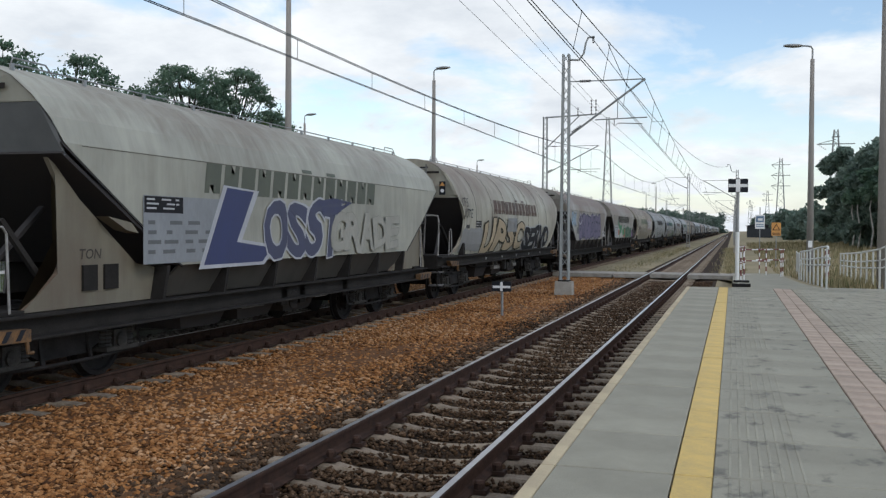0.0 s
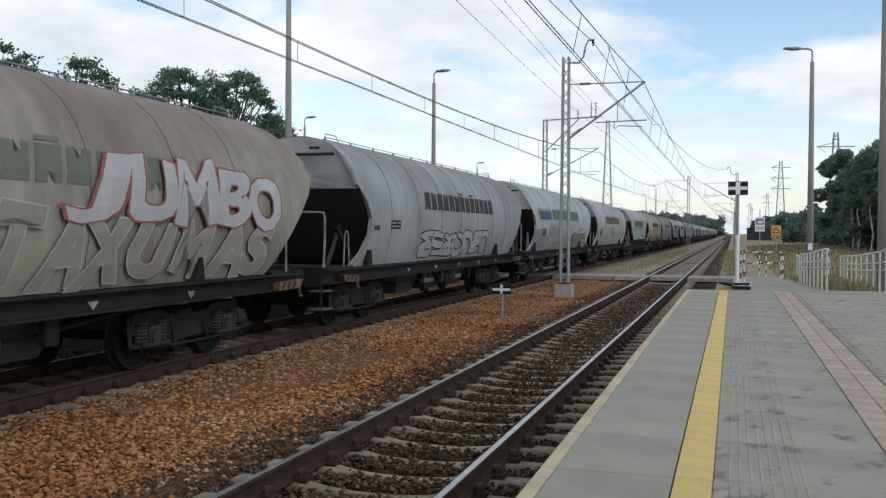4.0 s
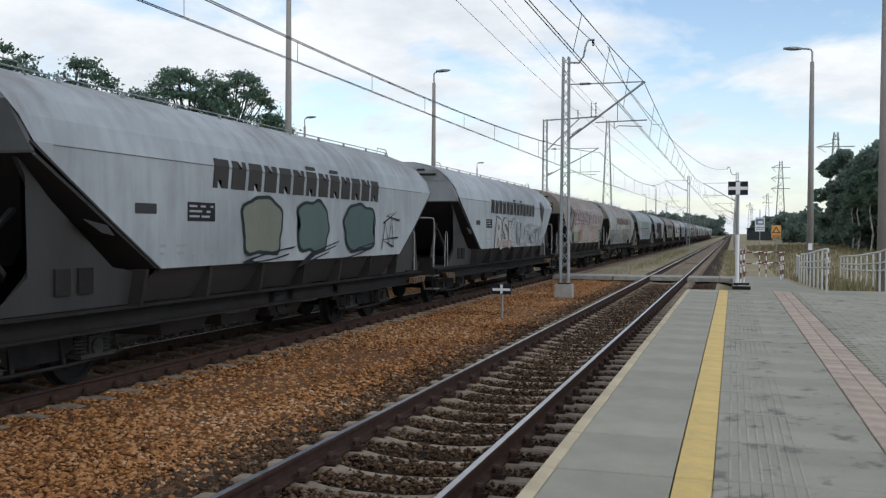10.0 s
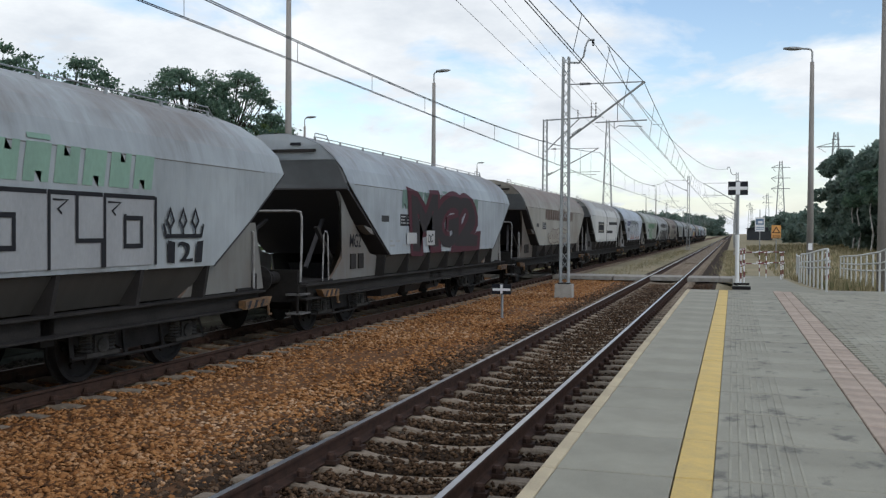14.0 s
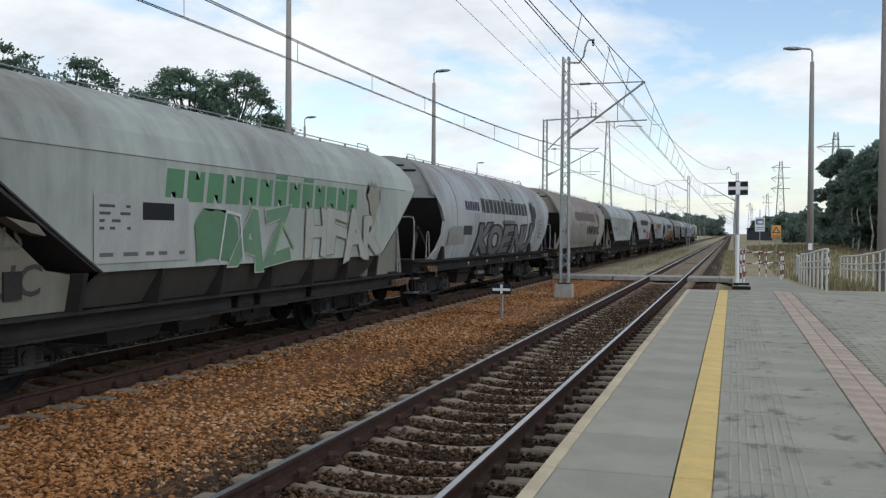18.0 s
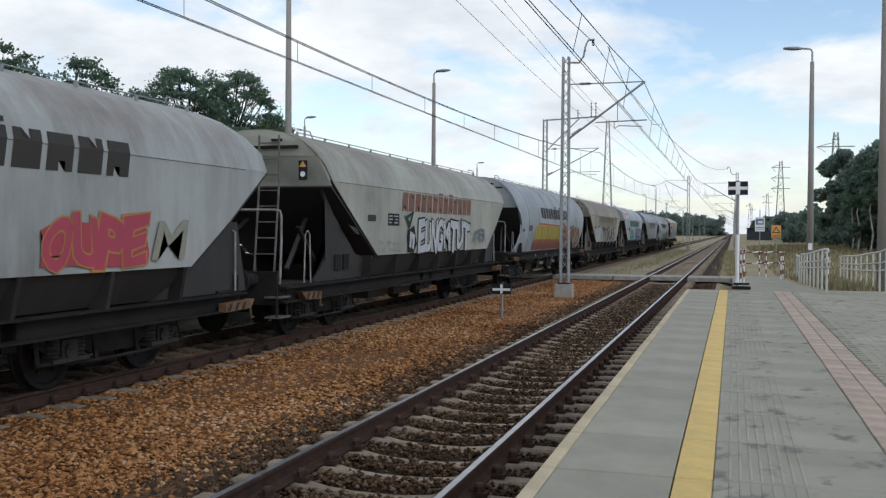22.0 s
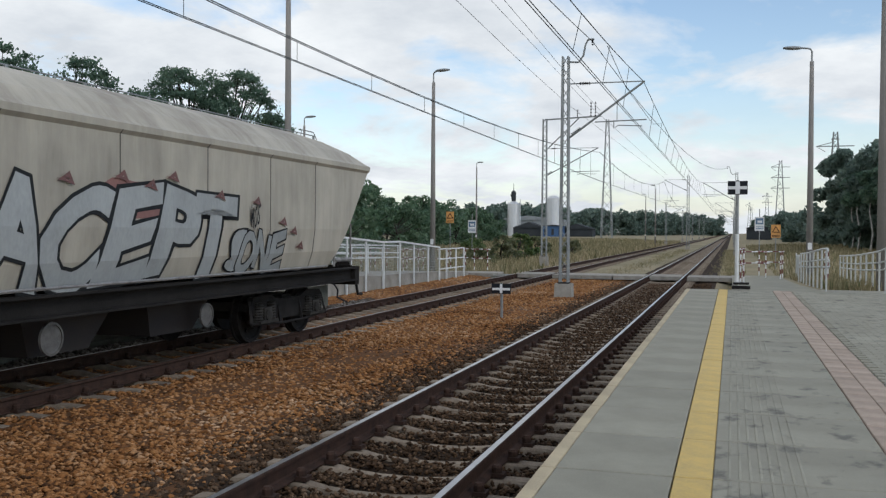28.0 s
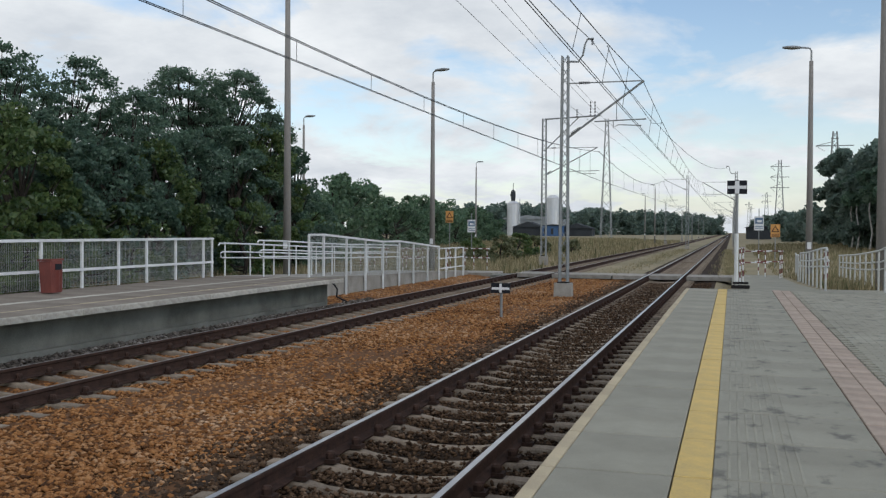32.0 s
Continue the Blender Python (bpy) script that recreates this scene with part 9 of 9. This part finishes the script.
def umbrella(x, y, h, spread, leaves, size, seed, label, depth=0.45, layers=70, mat="leaf", group=""):
    """A tall tree whose forked limbs carry flat leaf layers under a broad open dome."""
    r = np.random.default_rng(seed)
    t = thing("tree", label, "tree", pose(x, y, -0.4), group)
    bm = B()
    tr = h * 0.014 + 0.05
    tube(bm, [(0, 0, -0.2), (r.normal(0, .15), r.normal(0, .15), h * 0.25), (r.normal(0, .3), r.normal(0, .3), h * 0.5)], tr, 8, tr * 0.7)
    cs, rs = [], []
    forks = [Vector((spread * 0.35 * math.cos(a), spread * 0.35 * math.sin(a), h * r.uniform(0.52, 0.66))) for a in np.linspace(0, 6.283, 6)[:5] + r.uniform(0, 1)]
    for f in forks:
        tube(bm, [(0, 0, h * 0.42), f * 0.55 + Vector((0, 0, h * 0.22)), f], tr * 0.6, 6, tr * 0.35)
    for k in range(layers):
        a, q = r.uniform(0, 6.283), spread * math.sqrt(r.uniform(0.0, 1))
        dome = 1 - 0.34 * (q / spread) ** 2
        drop = 0.0 if r.uniform() < 0.45 else depth * r.uniform(0.05, 1) ** 1.2
        c = np.array([q * math.cos(a), q * math.sin(a), h * max(0.2, dome - drop) * r.uniform(0.97, 1.01)])
        cs.append(c); rs.append(r.uniform(0.19, 0.40) * (0.65 + spread * 0.14))
        if k % 2 == 0:
            f = min(forks, key=lambda v: (v - Vector(c)).length)
            tube(bm, [f, (f + Vector(c)) / 2 + Vector((0, 0, -0.02 * h)), Vector(c)], tr * 0.26, 5, tr * 0.06)
    part("trunk", bm, M["bark"], t)
    cs, rs = np.array(cs), np.array(rs)
    idx = r.integers(0, len(cs), leaves)
    d = r.normal(size=(leaves, 3)) * np.array([0.62, 0.62, 0.30])
    ob = new("crown", leaf_mesh("crown", M[mat], cs[idx] + d * rs[idx][:, None], size, r)); ob.parent = t
    return t


LEFT = "trees behind the far platform"
OPEN, DENSE = "tall dark green broadleaf tree with open crown", "dense dark green broadleaf tree behind the far platform"
for k, (x, y, h, s, n, layers) in enumerate((
        (-23.5, 27.0, 8.6, 1.25, 4600, 26), (-25.0, 26.0, 7.2, 1.6, 5200, 30), (-24.4, 29.4, 7.8, 2.3, 10500, 52), (-24.5, 32.0, 8.9, 2.0, 8000, 44), (-23.5, 33.6, 7.9, 2.0, 8000, 40),
        (-25.2, 40.0, 9.9, 2.6, 13500, 74), (-23.6, 43.0, 10.2, 2.2, 12000, 70), (-22.6, 44.6, 8.4, 1.5, 6500, 36), (-24.6, 36.6, 7.2, 2.0, 7000, 40), (-24.6, 41.6, 9.9, 1.7, 7500, 46))):
    umbrella(x, y, h, s, int(n * 1.0), 0.07, 100 + k, OPEN, 0.40, int(layers * 2.4), group=LEFT)
for k, (x, y, h, s, n, low) in enumerate((
        (-20.2, 21.4, 6.0, 2.2, 11000, 0.05), (-20.9, 24.4, 5.8, 2.1, 11000, 0.05), (-21.4, 27.2, 5.3, 2.2, 10000, 0.05), (-22.0, 30.4, 5.5, 2.2, 10000, 0.05), (-22.3, 33.4, 5.8, 2.3, 10000, 0.05), (-22.4, 36.6, 6.4, 2.4, 11000, 0.05), (-22.2, 39.6, 6.9, 2.5, 12000, 0.05), (-22.0, 42.6, 7.2, 2.4, 12000, 0.05), (-21.9, 45.6, 6.3, 2.2, 9000, 0.05),
        (-25.5, 28.0, 4.6, 2.6, 6000, 0.05), (-26.5, 33.0, 4.6, 2.6, 6000, 0.05), (-26.5, 38.0, 5.6, 2.6, 6000, 0.05))):
    tree(x, y, h, s, n, 0.088, 200 + k, DENSE, low, group=LEFT, clumps=72, mat="leaf_fresh" if k in (0, 1, 4, 7) else "leaf")
for k in range(15):
    u = k / 14
    x, y = -19.7 - 2.2 * u + rng.normal(0, 0.6), 18.5 + 30 * u
    tree(x, y, 2.3 + rng.uniform(0, 1.4), 1.6, 3600, 0.075, 300 + k, "low green shrub behind the platform fence", 0.02, group="shrubs behind the fence", clumps=34, mat="leaf_fresh" if k % 3 else "leaf")
for k in range(22):
    u = k / 21
    x, y = -26.5 - 17 * u + rng.normal(0, 1.2), 52 + 120 * u
    h = 5.4 - 0.6 * u + rng.uniform(-0.9, 1.5)
    tree(x, y, h, 3.4, 3600, 0.17, 400 + k, "green tree in the hedge beyond the station", 0.03, group="hedge beyond the station", clumps=44, mat="leaf_hedge")


for k, (x, y, h, q) in enumerate(((-17.4, 66.0, 1.0, 1.3), (-16.9, 71.0, 1.9, 1.5), (-16.6, 76.0, 2.1, 1.7), (-16.4, 82.0, 1.8, 1.5), (-15.4, 96.0, 1.4, 1.6), (-24.0, 90.0, 1.5, 2.0))):
    tree(x, y, h, q, 2200, 0.10, 700 + k, "low green bush in the dry meadow", 0.02, group="bushes in the meadow", clumps=26, mat="leaf_fresh" if k % 3 == 2 else "leaf_dry")


def wood(name, label, rows, leaves, size, seed, trunk="bark"):
    """A far wood as one mass of crowns: rows of (x, y, height, radius)."""
    r = np.random.default_rng(seed)
    cs, rs = [], []
    for x, y, h, rad in rows:
        for k in range(9):
            u = r.uniform(0.06, 1)
            a = r.uniform(0, 6.283); q = rad * math.sqrt(r.uniform(0, 1)) * (1.05 - 0.6 * u)
            cs.append((x + q * math.cos(a), y + q * math.sin(a), h * u)); rs.append(rad * r.uniform(0.3, 0.55))
    me = leaf_mesh(name, M["leaf_hazed"], crown_points(r, np.array(cs), np.array(rs), leaves, 0.5), size, r)
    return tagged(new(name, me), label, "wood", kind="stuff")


r0 = np.random.default_rng(5)
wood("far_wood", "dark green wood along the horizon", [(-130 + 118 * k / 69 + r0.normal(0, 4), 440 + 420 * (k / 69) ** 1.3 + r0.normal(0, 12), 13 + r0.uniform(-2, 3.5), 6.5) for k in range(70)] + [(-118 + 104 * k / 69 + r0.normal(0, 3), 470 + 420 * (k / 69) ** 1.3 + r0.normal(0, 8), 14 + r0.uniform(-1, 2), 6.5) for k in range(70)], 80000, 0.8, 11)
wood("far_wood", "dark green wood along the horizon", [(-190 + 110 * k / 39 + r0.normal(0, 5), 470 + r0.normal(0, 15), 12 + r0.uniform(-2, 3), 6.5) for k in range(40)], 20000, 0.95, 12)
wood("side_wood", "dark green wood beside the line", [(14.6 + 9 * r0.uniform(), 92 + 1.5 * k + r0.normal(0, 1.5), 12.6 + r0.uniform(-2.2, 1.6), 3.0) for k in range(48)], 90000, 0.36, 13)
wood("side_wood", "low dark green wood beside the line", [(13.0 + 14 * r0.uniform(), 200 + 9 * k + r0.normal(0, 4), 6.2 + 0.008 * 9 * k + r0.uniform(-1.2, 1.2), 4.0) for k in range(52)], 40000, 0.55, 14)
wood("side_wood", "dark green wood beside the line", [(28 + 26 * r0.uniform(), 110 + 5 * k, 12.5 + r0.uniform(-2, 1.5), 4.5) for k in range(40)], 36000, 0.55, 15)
for k, (x, y) in enumerate(((13.6, 107), (13.2, 114), (14.0, 99), (13.4, 121))):
    t = thing("birch_tree", "slim white birch stem at the edge of the wood", "tree", pose(x, y, -0.3))
    bm = B(); tube(bm, [(0, 0, 0), (0.25, 0, 2.2), (-0.1, 0, 4.5), (0.1, 0, 7)], 0.11, 7, 0.05); part("trunk", bm, M["birch"], t)
    ob = new("crown", leaf_mesh("crown", M["leaf"], crown_points(r0, np.array([(0, 0, 6.2), (0.4, 0, 7.2), (-0.4, 0.3, 8.0)]), np.array([1.2, 1.0, 0.9]), 700), 0.3, r0)); ob.parent = t


def grass_mesh(name, n, region, hmin, hmax, label, seed, w=0.012):
    """Upright blades: region gives x, y, ground height for n random numbers."""
    r = np.random.default_rng(seed)
    x, y, z = region(r, n)
    a = r.uniform(0, 6.283, n); h = r.uniform(hmin, hmax, n); ww = w * (1 + np.hypot(x, y) / 40)
    lean = r.normal(0, 0.25, (n, 2)) * h[:, None]
    dx, dy = np.cos(a) * ww, np.sin(a) * ww
    v = np.stack([np.stack([x - dx, y - dy, z - 0.05], -1), np.stack([x + dx, y + dy, z - 0.05], -1), np.stack([x + lean[:, 0], y + lean[:, 1], z + h], -1)], 1)
    me = bpy.data.meshes.new(name)
    me.vertices.add(3 * n); me.vertices.foreach_set("co", v.reshape(-1).astype(np.float32))
    me.loops.add(3 * n); me.loops.foreach_set("vertex_index", np.arange(3 * n, dtype=np.int32))
    me.polygons.add(n); me.polygons.foreach_set("loop_start", np.arange(0, 3 * n, 3, dtype=np.int32))
    me.update(calc_edges=True); me.materials.append(M["blade"])
    return tagged(new(name, me), label, "grass", kind="stuff")




def field(x0, x1, y0, y1, power=1.6):
    def f(r, n):
        x, y = r.uniform(x0, x1, n), y0 + (y1 - y0) * r.uniform(0, 1, n) ** power
        return x, y, heights(x)
    return f


grass_mesh("meadow_grass", 60000, field(-48, -11.8, 45, 240), 0.25, 0.8, "tall dry grass in the meadow", 21, 0.016)
grass_mesh("meadow_grass", 26000, field(2.2, 26, 26, 170), 0.2, 0.6, "tall dry grass beside the near path", 22, 0.014)
grass_mesh("meadow_grass", 14000, lambda r, n: (lambda x, y: (x, y, np.vectorize(bank_z)(x, y)))(r.uniform(2.35, 8.0, n), 24.8 + 18 * r.uniform(0, 1, n)), 0.10, 0.35, "dry grass on the bank beside the path", 26, 0.012)
grass_mesh("meadow_grass", 16000, field(-21, -14.0, 12, 46, 1.0), 0.2, 0.7, "green and dry grass behind the platform fence", 23, 0.012)
grass_mesh("track_weeds", 9000, lambda r, n: (np.where(r.uniform(0, 1, n) < 0.5, r.normal(-5.6, 0.5, n), r.normal(-0.2, 0.35, n)), r.uniform(44, 120, n), np.full(n, -0.3)), 0.06, 0.25, "dry weeds along the track bed", 24, 0.012)
grass_mesh("track_weeds", 2200, lambda r, n: (r.normal(-0.5, 0.22, n), r.uniform(24, 42, n), np.full(n, -0.42)), 0.06, 0.2, "low green weeds below the platform end", 25, 0.012)


def motions():
    for w, u in WAGONS:
        walk(w, [(t, pose(T2, u - SPEED * t, 0)) for t in (0, 1 / 30, 2 / 30, 8, 16, 24, 32 - 2 / 30, 32 - 1 / 30, 32)])
    # every wheelset rolls; those of one place in the bogie share their turning
    step = math.degrees(SPEED / 30 / 0.46)
    for place, sets in WHEELSETS.items():
        walk(sets[0], [(k / 30, pose(0, place, 0.46, (step * k) % 360)) for k in range(961)])
        keys = sets[0].animation_data
        for o in sets[1:]:
            o.rotation_mode = "QUATERNION"
            o.animation_data_create()
            o.animation_data.action, o.animation_data.action_slot = keys.action, keys.action_slot



motions()
